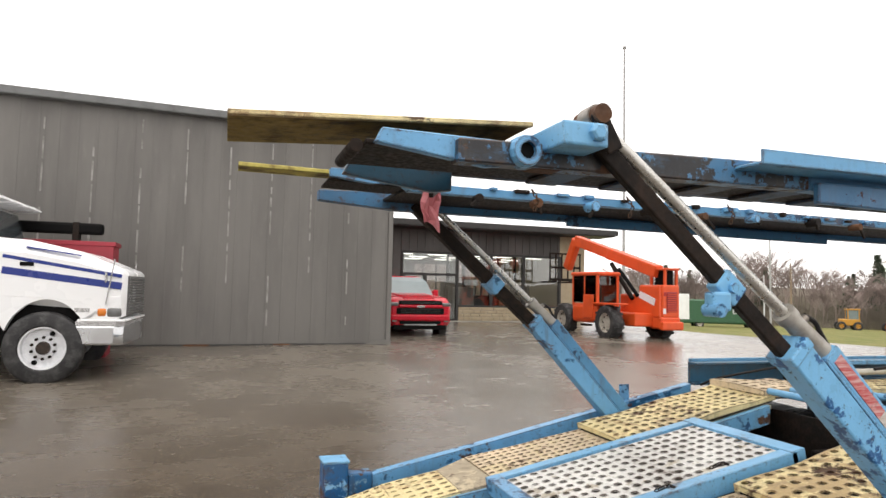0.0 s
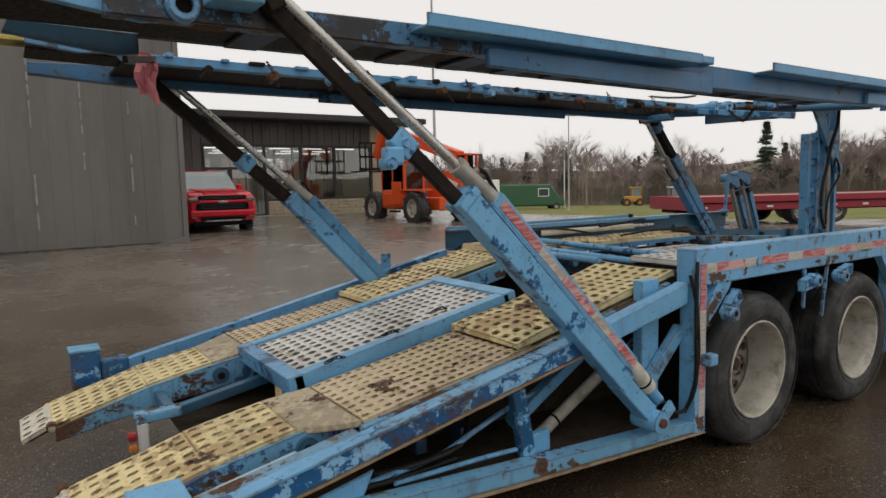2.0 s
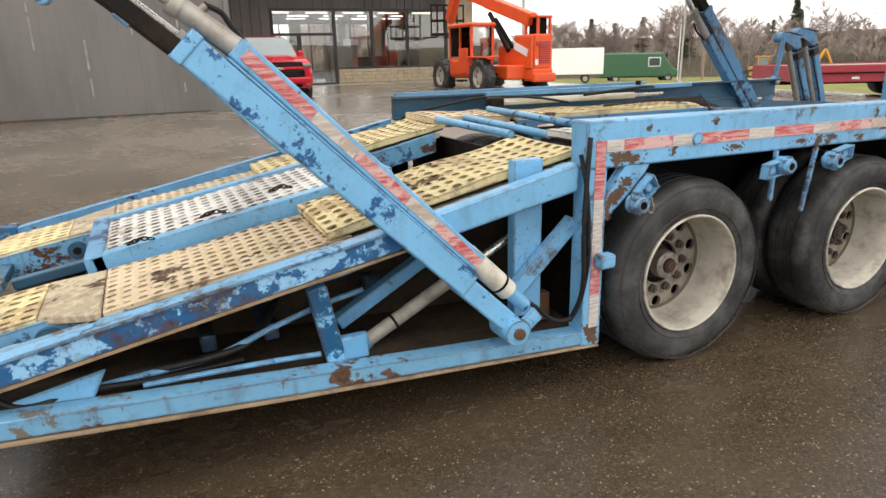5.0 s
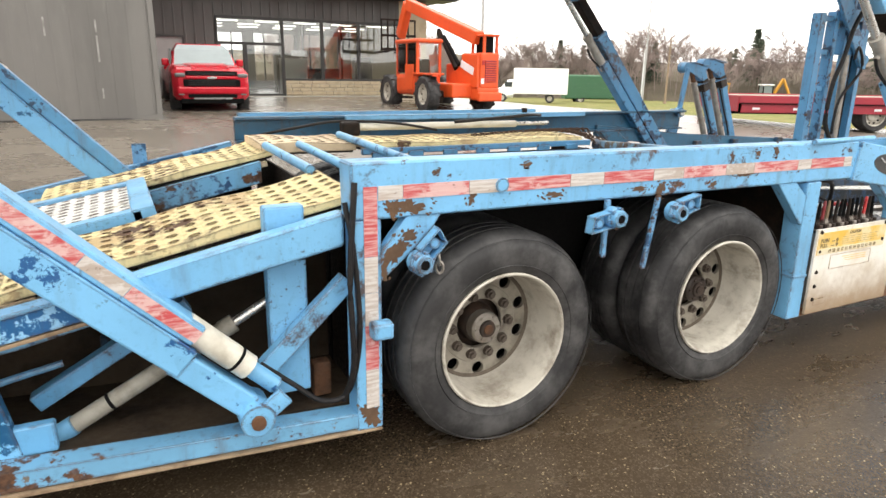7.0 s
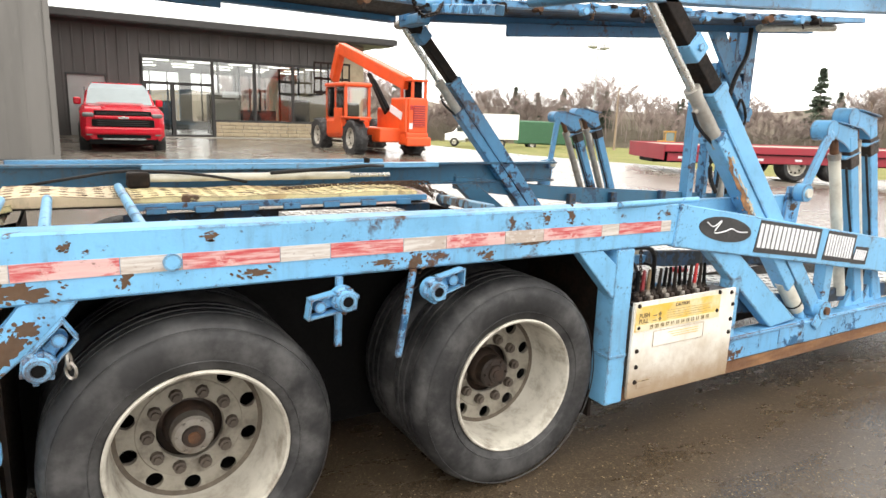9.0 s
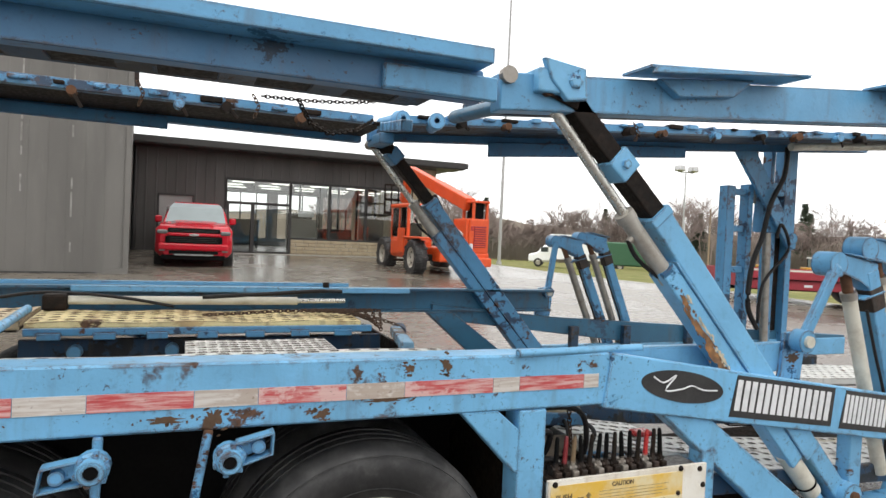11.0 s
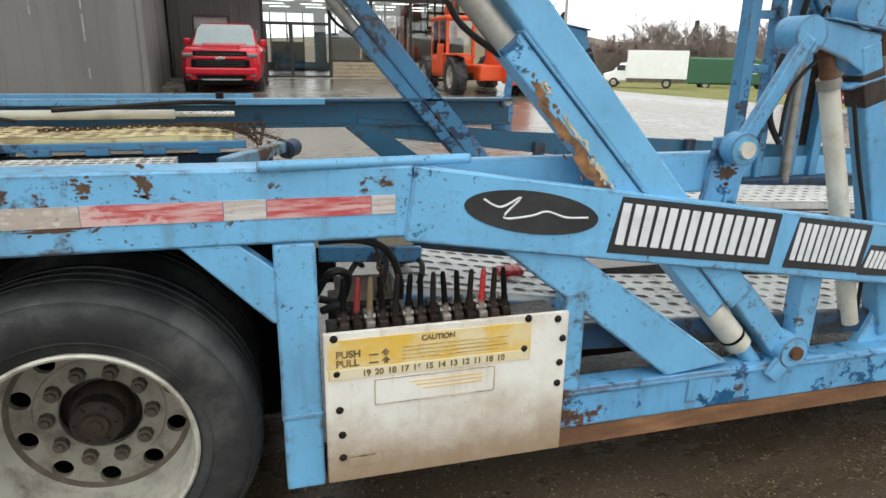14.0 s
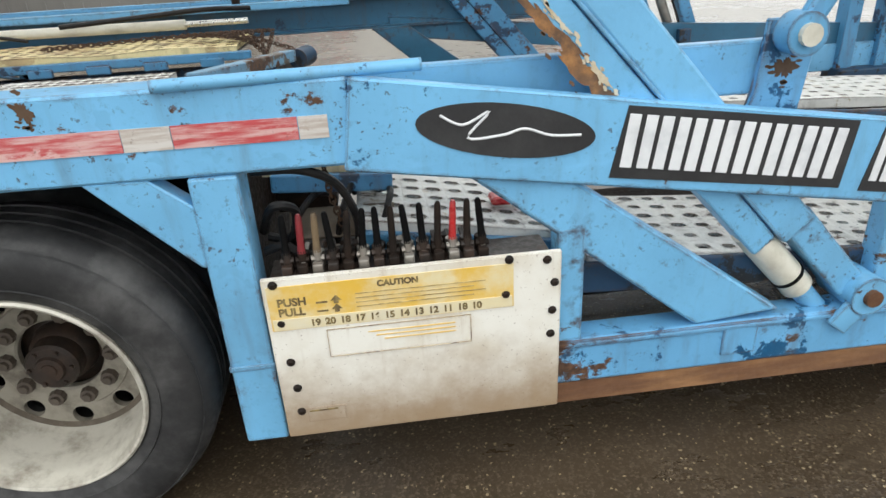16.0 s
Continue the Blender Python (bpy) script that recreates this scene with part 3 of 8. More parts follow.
def tape(parent, p, q, width, y, pieces):
    """Reflective tape along a line in x, z: pieces of (share, red or white)."""
    p, q = Vector((p[0], y, p[1])), Vector((q[0], y, q[1]))
    d = q - p
    total = sum(s for s, _ in pieces)
    at = 0
    for s, red in pieces:
        a, b = p + d * (at / total), p + d * ((at + s) / total)
        at += s
        gap = d.normalized() * 0.001
        part("reflective_tape", shape(beam, a + gap, b - gap, 0.003, width, 0), tape_red if red else tape_white, parent, "worn red reflective tape" if red else "worn white reflective tape")


def rust_patch(x, z, w, h, y, parent, seed, turn=0.0, material=None):
    """A ragged scab of rust with flecks round it on a face that looks to -y."""
    rng = random.Random(seed)
    bm = bmesh.new()

    def blob(cx, cz, bw, bh, k, out):
        pts = []
        for i in range(k):
            a = 2 * math.pi * i / k
            r = 1 + 0.24 * math.sin(2 * a + seed) + 0.16 * math.sin(5 * a + seed * 2.3) + 0.1 * math.sin(11 * a + seed) + rng.uniform(-0.2, 0.2)
            u, v = bw / 2 * r * math.cos(a), bh / 2 * r * math.sin(a)
            pts.append((cx + u * math.cos(turn) - v * math.sin(turn), cz + u * math.sin(turn) + v * math.cos(turn)))
        plate(bm, pts, y - out, y + 0.001, 0)
    blob(x, z, w, h, 44, 0.0008 + 0.0002 * (seed % 5))
    for i in range(9):
        a, q = rng.uniform(0, 6.28), rng.uniform(0.62, 0.95)
        u, v = w * q * math.cos(a), h * q * math.sin(a)
        e = rng.uniform(0.004, 0.012)
        blob(x + u * math.cos(turn) - v * math.sin(turn), z + u * math.sin(turn) + v * math.cos(turn), e * 1.4, e, 9, 0.0006)
    return part("rust_patch", bm, material or rust_scab, parent, "scab of dark brown rust")


def ram_arm(P, S, T, R, y, s, parent, material, lower=None, tape_on=True, housing=None, below=False, stop=0.11, gland=0.2, clamp=0.33, thick=0.075, sit=0.02, deep=0.08):
    """A telescoping arm with its ram: pivot P, sleeve's end S, tube's end T, ram pin R, all in x, z. s: 1 where inward is +y.
    The ram lies above the arm, or below it; its housing ends stop short of the sleeve's end."""
    P3, S3, T3, R3 = (Vector((v[0], y + s * 0.06, v[1])) for v in (P, S, T, R))
    d = (S3 - P3).normalized()
    n = Vector((-d.z, 0, d.x))
    if (n.z < 0) != below:
        n = -n
    L = (S3 - P3).length
    bm = bmesh.new()
    beam(bm, P3 + d * 0.3 + n * 0.026, S3 + n * 0.028, 0.1, 0.1, 0.008)
    beam(bm, P3 + d * 0.03 + n * 0.012, P3 + d * 0.34 + n * 0.012, 0.09, 0.085, 0.008)
    arm = part("lift_arm", bm, material, parent, "flaking blue telescopic arm sleeve")
    part("sleeve_collar", shape(beam, S3 - d * 0.03 + n * 0.028, S3 + d * 0.012 + n * 0.028, 0.112, 0.11, 0.006), material, arm)
    F, G = P3 + n * 0.112 + d * 0.02, S3 - d * stop + n * 0.126
    e = (G - F).normalized()
    a = F + e * 0.31
    part("ram_channel", shape(beam, a, G, 0.09, 0.072, 0.007), housing or (blue if s > 0 else blue_shaded_dull), arm, "light blue ram housing")
    part("ram_channel_flange", shape(beam, a - n * 0.042, G - n * 0.043, 0.104, 0.009, 0.003), material, arm)
    part("inner_tube", shape(beam, S3 - d * 0.05 + n * sit, T3, deep, thick, 0.006), dark_steel, arm, "greasy dark inner tube")
    f = (T3 - S3).normalized()
    c = S3 + n * (sit - 0.004) * (1 - clamp) + (T3 - S3) * clamp
    part("tube_collar", shape(beam, c - f * 0.05, c + f * 0.05, deep + 0.022, thick + 0.025, 0.008), material, arm, "blue clamp collar")
    part("collar_bolt", shape(tube, c + Vector((0, -s * (deep / 2 + 0.024), 0)), c + Vector((0, -s * (deep / 2 + 0.005), 0)), 0.018, seg=6), material, arm)
    g = (R3 - G).normalized()
    part("ram_rod", shape(tube, G + g * gland * 0.9, R3, 0.021, seg=20), chrome, arm, "chromed ram rod", True)
    part("ram_gland", shape(tube, G - g * 0.06, G + g * gland, 0.037, 0.033, 20), gland_mat, arm, "scuffed pale ram barrel end", True)
    part("ram_gland_ring", shape(tube, G + g * (gland - 0.02), G + g * (gland + 0.014), 0.039, seg=20), gland_mat, arm, "", True)
    part("ram_port", shape(tube, G + g * gland * 0.7, G + g * gland * 0.7 + n * 0.05 - g * 0.01, 0.014, seg=10), steel, arm)
    part("ram_hose", shape(rope, [G + g * gland * 0.7 + n * 0.05, G + g * gland * 0.45 + n * 0.062, G + g * 0.05 + n * 0.05, G - g * 0.02 + n * 0.03], 0.009), hose_mat, arm, "", True)
    part("ram_cylinder", shape(tube, F + e * 0.1, a + e * 0.05, 0.044, seg=24), cream, arm, "cream ram cylinder", True)
    part("cylinder_band", shape(tube, F + e * 0.15, F + e * 0.16, 0.047, seg=24), black_mat, arm, "", True)
    part("cylinder_foot", shape(tube, F - e * 0.02, F + e * 0.1, 0.03, seg=16), lower or material, arm, "", True)
    bm = bmesh.new()
    tube(bm, P3 + Vector((0, -s * 0.085, 0)), P3 + Vector((0, s * 0.07, 0)), 0.056, seg=24)
    beam(bm, P3 + Vector((0, -s * 0.07, 0)), P3 + n * 0.12 - d * 0.02 + Vector((0, -s * 0.07, 0)), 0.02, 0.065, 0.004)
    part("pivot_plate", bm, lower or material, arm, "", True)
    part("pivot_pin", shape(tube, P3 + Vector((0, -s * 0.1, 0)), P3 + Vector((0, s * 0.08, 0)), 0.024, seg=16), rust_mat, arm, "", True)
    for off in (-0.045, 0.045):
        bm = bmesh.new()
        beam(bm, T3 + f * -0.04 + Vector((0, off, 0)), R3 + g * 0.012 + Vector((0, off, 0)), 0.014, 0.058, 0.006)
        part("clevis_plate", bm, dark_steel, arm, "rusty clevis plate")
    part("clevis_pin", shape(tube, (R3.x, R3.y - 0.065, R3.z), (R3.x, R3.y + 0.065, R3.z), 0.03, seg=16), rust_mat, arm, "", True)
    part("rod_eye", shape(tube, (R3.x, R3.y - 0.03, R3.z), (R3.x, R3.y + 0.03, R3.z), 0.036, seg=16), steel, arm, "", True)
    if tape_on:
        u, v = a + e * 0.0, G - e * 0.03
        tape(arm, (u.x, u.z), (v.x, v.z), 0.04, y + s * 0.0135, [(1, True), (0.6, False), (1.0, True), (0.75, False), (1.1, True)])
    return arm


ram_arm((2.955, 0.385), (1.80, 1.51), (1.075, 2.165), (1.05, 2.247), YN - 0.05, 1, trailer, blue_sleeve, clamp=0.335, thick=0.056, sit=0.012, deep=0.034)
hook = part("collar_hook", shape(box, 1.468, 1.545, YN - 0.035, YN + 0.01, 1.655, 1.72, 0.01), blue_chipped, trailer, "blue tie-down hook on the clamp")
part("hook_roller", shape(tube, (1.48, YN - 0.06, 1.66), (1.48, YN + 0.01, 1.66), 0.022, seg=14), blue_rusty, hook, "", True)
front_arm = ram_arm((7.46, 0.51), (6.345, 1.735), (5.905, 2.125), (5.80, 2.135), YN, 1, trailer, blue, blue, tape_on=False, housing=blue_chipped, below=True, stop=0.19, gland=0.27, clamp=0.43)
for k, (x, z, w, h, t_) in enumerate(((6.56, 1.265, 0.2, 0.03, -0.8), (6.66, 1.14, 0.17, 0.05, -0.76), (6.765, 1.03, 0.16, 0.045, -0.72), (6.475, 1.375, 0.09, 0.02, -0.85), (6.86, 0.94, 0.08, 0.03, -0.8))):
    rust_patch(x, z, w, h, YN + 0.0145, front_arm, 70 + k, t_, rust_bright)
    rust_patch(x + 0.02, z + 0.012, w * 0.4, h * 0.3, YN + 0.0128, front_arm, 90 + k, t_, flake_pale)
ram_arm((2.98, 0.40), (1.93, 1.50), (1.10, 2.25), (1.16, 2.31), YF - 0.08, -1, trailer, blue_rusty, tape_on=False)
ram_arm((7.37, 0.54), (6.259, 1.836), (5.915, 2.18), (5.80, 2.19), YF + 0.01, -1, trailer, blue_shaded_dull, tape_on=False, below=True, stop=0.2, gland=0.26, clamp=0.85)

pale_ledge = paint("pale_blue_scraped", (0.45, 0.56, 0.62), (0.3, 0.24, 0.18), 0.57, 0.62, 0.8)
# lower frame of the tail: near and far
for y0, y1, mt in ((YN, YN + 0.09, blue_low), (YF - 0.09, YF, blue_muddy)):
    bm = bmesh.new()
    plate(bm, [(0.76, 0.395), (0.76, 0.46), (2.04, 0.365), (3.42, 0.275), (3.42, 0.215), (2.04, 0.30)], y0 + 0.004, y1 + 0.004)
    part("bottom_rail", bm, mt, trailer, "rusty blue bottom rail")
    bm = bmesh.new()
    plate(bm, [(0.76, 0.39), (2.04, 0.295), (3.42, 0.21), (3.42, 0.2), (2.04, 0.285), (0.76, 0.378)], y0 - 0.008, y1 + 0.004, 0.002)
    part("rail_flange", bm, mud_edge, trailer, "rusted lower flange")
bm = bmesh.new()
plate(bm, [(0.80, 0.545), (1.6, 0.695), (2.62, 0.885), (2.62, 0.805), (2.0, 0.69), (1.2, 0.54), (0.84, 0.475)], YN + 0.03, YN + 0.09)
part("side_beam", bm, deep_flaked, trailer, "deep blue ramp side beam with flaked light blue patches")
part("beam_top", shape(plate, [(0.80, 0.552), (1.6, 0.702), (2.6, 0.889), (2.6, 0.877), (1.6, 0.69), (0.80, 0.54)], YN + 0.022, YN + 0.1, 0.003), blue_chipped, trailer, "scraped light blue top flange")
bm = bmesh.new()
plate(bm, [(0.84, 0.472), (1.2, 0.537), (2.0, 0.687), (2.62, 0.802), (2.62, 0.79), (2.0, 0.675), (1.2, 0.525), (0.86, 0.465)], YN + 0.027, YN + 0.095, 0.002)
part("beam_flange", bm, mud_edge, trailer, "mud-edged beam flange")
bm = bmesh.new()
plate(bm, [(2.56, 0.885), (3.30, 1.045), (3.30, 0.925), (2.62, 0.79)], YN + 0.026, YN + 0.095, 0.008)
part("side_beam", bm, blue, trailer, "light blue ramp side beam")
bm = bmesh.new()
plate(bm, [(0.80, 0.54), (1.7, 0.72), (3.3, 1.06), (3.3, 0.95), (1.7, 0.62), (0.80, 0.46)], YF - 0.075, YF)
part("side_beam", bm, blue_rusty, trailer, "blue ramp side beam")
# stringers beside each tread, and the ledge between ramp and side beam
for y in (1.885, 2.455, 3.30, 3.86):
    bm = bmesh.new()
    plate(bm, [(1.44, 0.645), (2.3, 0.785), (3.34, 1.02), (3.34, 0.9), (2.3, 0.67), (1.44, 0.53)], y - 0.02, y + 0.02)
    part("tread_stringer", bm, blue_scabbed, trailer, "blue tread stringer with rust and grime")
part("side_ledge", shape(beam, (0.80, 1.85, 0.515), (1.42, 1.85, 0.625), 0.13, 0.03, 0.006), blue_muddy, trailer, "grimy blue ledge beside the ramp")
part("ledge_strip", shape(beam, (0.82, 1.93, 0.5), (1.2, 1.93, 0.57), 0.05, 0.04, 0.006), pale_ledge, trailer, "scraped pale ledge strip")


def tail_box(y0, y1, s):
    yf = y0 if s > 0 else y1
    bm = bmesh.new()
    box(bm, 0.595, 0.748, y0, y1, 0.42, 0.655, 0.015, seg=3)
    b = part("tail_box", bm, deep_flaked, trailer, "deep blue tail light box with flaked lid")
    bm = bmesh.new()
    box(bm, 0.61, 0.695, yf - s * 0.016, yf + s * 0.004, 0.592, 0.635, 0.006)
    part("lamp_frame", bm, white_tread, b, "empty pale metal lamp frame")
    part("lamp_recess", shape(box, 0.625, 0.675, yf - s * 0.0175, yf - s * 0.014, 0.604, 0.624, 0.0), black_mat, b)
    part("lid_edge", shape(box, 0.588, 0.754, y0 - 0.006, y1 + 0.006, 0.645, 0.66, 0.004), blue_chipped, b)
    part("tail_block", shape(box, 0.75, 0.905, y0 + 0.02, y1 - 0.02, 0.40, 0.575, 0.012), deep_scabbed, trailer, "rust-stained deep blue frame block")
    part("block_step", shape(box, 0.905, 1.07, y0 + 0.03, y1 - 0.05, 0.43, 0.475, 0.008), blue_muddy, trailer)


tail_box(YN - 0.05, YN + 0.11, 1)
tail_box(YF - 0.11, YF + 0.05, -1)
part("frame_gusset", shape(plate, [(1.15, 0.44), (1.45, 0.5), (1.4, 0.40), (1.17, 0.42)], YN + 0.1, YN + 0.112), blue, trailer)
part("marker_lamp", shape(box, 0.745, 0.785, 2.93, 2.98, 0.405, 0.445, 0.01), red_plastic, trailer, "small red marker lamp")
part("marker_lamp", shape(box, 0.748, 0.785, 2.93, 2.97, 0.355, 0.385, 0.008), orange_plastic, trailer, "small amber marker lamp")
part("marker_bracket", shape(box, 0.79, 0.835, 2.91, 2.97, 0.28, 0.49, 0.008), white_tread, trailer, "pale painted bracket")
part("bracket_top", shape(box, 0.78, 0.99, 2.91, 3.0, 0.49, 0.535, 0.008), blue_scabbed, trailer, "blue lamp bracket top")
part("bracket_beam", shape(beam, (0.95, 2.98, 0.5), (0.95, 3.3, 0.5), 0.05, 0.05, 0.006, (1, 0, 0)), blue_shade, trailer)
part("drawbar", shape(beam, (1.0, 3.05, 0.48), (1.5, 3.1, 0.55), 0.06, 0.05), blue_shade, trailer)

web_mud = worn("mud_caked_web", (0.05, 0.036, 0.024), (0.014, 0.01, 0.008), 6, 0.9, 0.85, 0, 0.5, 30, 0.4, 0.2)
# struts under the ramp
part("upright_strut", shape(beam, (2.18, YN + 0.12, 0.66), (2.24, YN + 0.12, 0.34), 0.05, 0.075), blue_flaked, trailer, "chipped blue upright")
part("lug_plate", shape(box, 2.22, 2.37, YN + 0.1, YN + 0.14, 0.34, 0.44, 0.008), blue_mid_shade, trailer)
part("brace", shape(beam, (2.30, YN + 0.31, 0.42), (2.80, YN + 0.31, 0.70), 0.06, 0.06), blue_mid_shade, trailer)
part("lower_ram", shape(tube, (2.40, YN + 0.235, 0.345), (2.93, YN + 0.235, 0.62), 0.03, seg=20), ram_dull, trailer, "grimy pale ram cylinder", True)
part("lower_ram_foot", shape(tube, (2.345, YN + 0.235, 0.317), (2.41, YN + 0.235, 0.35), 0.034, seg=16), blue_chipped, trailer, "", True)
part("lower_ram_rod", shape(tube, (2.93, YN + 0.235, 0.62), (3.12, YN + 0.235, 0.72), 0.017, seg=16), chrome, trailer, "", True)
part("lower_ram_cap", shape(tube, (2.9, YN + 0.235, 0.6045), (2.945, YN + 0.235, 0.628), 0.034, seg=16), ram_dull, trailer, "", True)
part("lower_ram_band", shape(tube, (2.52, YN + 0.235, 0.4073), (2.53, YN + 0.235, 0.4125), 0.033, seg=20), black_mat, trailer, "", True)
part("inner_post", shape(box, 3.05, 3.19, YN + 0.128, YN + 0.19, 0.36, 1.06, 0.008), blue, trailer, "flat blue inner post")
part("post_strap", shape(box, 3.045, 3.195, YN + 0.12, YN + 0.195, 0.865, 0.875, 0.002), hose_mat, trailer, "black strap round the post")
part("inner_brace", shape(beam, (3.33, YN + 0.1, 0.78), (3.02, YN + 0.1, 0.49), 0.05, 0.07), blue, trailer)
part("rusty_bracket", shape(box, 3.22, 3.29, YN + 0.2, YN + 0.26, 0.28, 0.42, 0.01), rust_mat, trailer, "rusty bracket by the upright")
for y in (2.3, 2.9, 3.5):
    part("cross_member", shape(box, 2.5, 2.58, YN + 0.55, YF - 0.1, 0.42, 0.52, 0.01) if y == 2.9 else shape(box, 1.3 + y * 0.2, 1.36 + y * 0.2, 2.0, 3.85, 0.4, 0.47, 0.01), blue_under_shade, trailer)
part("hose", shape(rope, [(3.0, 1.78, 0.52), (3.1, 1.74, 0.44), (3.2, 1.72, 0.36), (3.3, 1.72, 0.38), (3.335, 1.69, 0.6), (3.32, 1.69, 0.9), (3.3, 1.72, 1.08)], 0.010), hose_mat, trailer, "black hydraulic hose", True)
part("hose", shape(rope, [(3.28, 1.73, 0.34), (3.31, 1.685, 0.5), (3.3, 1.68, 0.8), (3.33, 1.7, 1.15)], 0.011), hose_mat, trailer, "", True)
part("hose", shape(rope, [(1.5, 1.9, 0.42), (1.75, 1.86, 0.44), (1.95, 1.9, 0.47), (2.1, 2.1, 0.58)], 0.014), hose_mat, trailer, "", True)
part("hose", shape(rope, [(1.1, 1.82, 0.48), (1.2, 1.8, 0.42), (1.35, 1.82, 0.43), (1.6, 1.86, 0.4), (1.9, 1.9, 0.39)], 0.012), hose_mat, trailer, "", True)
part("blue_hose", shape(rope, [(1.3, 1.86, 0.41), (1.55, 1.87, 0.42), (1.8, 1.88, 0.435), (2.0, 1.88, 0.5), (2.2, 1.9, 0.55), (2.4, 1.95, 0.57)], 0.012), blue_mid_shade, trailer, "blue-painted hydraulic pipe", True)
part("blue_hose", shape(rope, [(1.55, 1.83, 0.40), (1.8, 1.82, 0.40), (2.0, 1.82, 0.395), (2.18, 1.82, 0.385)], 0.011), blue_mid_shade, trailer, "", True)

# upright frame and side rails
for y0, y1, s, mt in ((YN, YN + 0.1, 1, blue),):
    bm = bmesh.new()
    box(bm, 3.325, 3.425, y0, y1, 0.21, 1.015, 0.006)
    part("rear_upright", bm, blue, trailer, "light blue channel upright")
    bm = bmesh.new()
    plate(bm, [(3.315, 1.215), (6.12, 1.195), (6.12, 1.0), (3.32, 1.015)], y0, y1 + 0.02, 0.007)
    rail = part("side_rail", bm, blue_rail, trailer, "light blue side rail with rust spots")
    tape(rail, (3.413, 1.107), (6.068, 1.094), 0.05, y0 - 0.0015, [(0.093, False), (0.265, True), (0.167, False), (0.295, True), (0.171, False), (0.273, True), (0.178, False), (0.267, True), (0.192, False), (0.32, True), (0.103, False), (0.266, True), (0.065, False)])
    for k, (x, z, w, h) in enumerate(((3.53, 1.052, 0.12, 0.045), (3.465, 1.05, 0.05, 0.05), (3.782, 1.063, 0.03, 0.035), (5.26, 1.07, 0.13, 0.018), (4.73, 1.04, 0.045, 0.06), (5.33, 1.165, 0.025, 0.03), (5.46, 1.17, 0.03, 0.045), (4.16, 1.05, 0.09, 0.02), (4.6, 1.045, 0.1, 0.016), (5.05, 1.035, 0.05, 0.025), (3.64, 1.17, 0.02, 0.02), (4.02, 1.175, 0.03, 0.018))):
        rust_patch(x, z, w, h, y0, rail, k + 3)
    tape(trailer, (3.385, 1.132), (3.385, 0.30), 0.05, y0 - 0.0015, [(0.243, True), (0.13, False), (0.12, False), (0.17, True), (0.15, False)])
    rust_patch(3.375, 0.275, 0.07, 0.1, y0, trailer, 41)
    rust_patch(3.40, 0.5, 0.03, 0.06, y0, trailer, 42)
    part("button_reflector", shape(tube, (3.91, y0 - 0.012, 1.105), (3.91, y0, 1.105), 0.027, seg=20), blue, rail, "", True)
    part("rail_cap_rod", shape(tube, (5.72, y0 - 0.01, 1.205), (6.28, y0 + 0.03, 1.205), 0.014, seg=12), blue, trailer, "", True)
    part("hook_box", shape(box, 3.37, 3.45, y0 - 0.06, y0 + 0.0, 0.585, 0.65, 0.012), blue, trailer)
    bm = bmesh.new()
    plate(bm, [(3.421, 0.893), (3.52, 1.005), (3.528, 1.02), (3.664, 1.016), (3.63, 0.975), (3.533, 0.877), (3.421, 0.78)], y0 + 0.004, y0 + 0.05, 0.005)
    brace = part("corner_brace", bm, blue, trailer, "light blue corner brace with rust scars")
    for k, (x, z, w, h, t_) in enumerate(((3.475, 0.885, 0.13, 0.055, 0.95), (3.535, 0.945, 0.07, 0.035, 0.3), (3.435, 0.82, 0.03, 0.05, 0.3))):
        rust_patch(x, z, w, h, y0 + 0.004, brace, k + 60, t_)


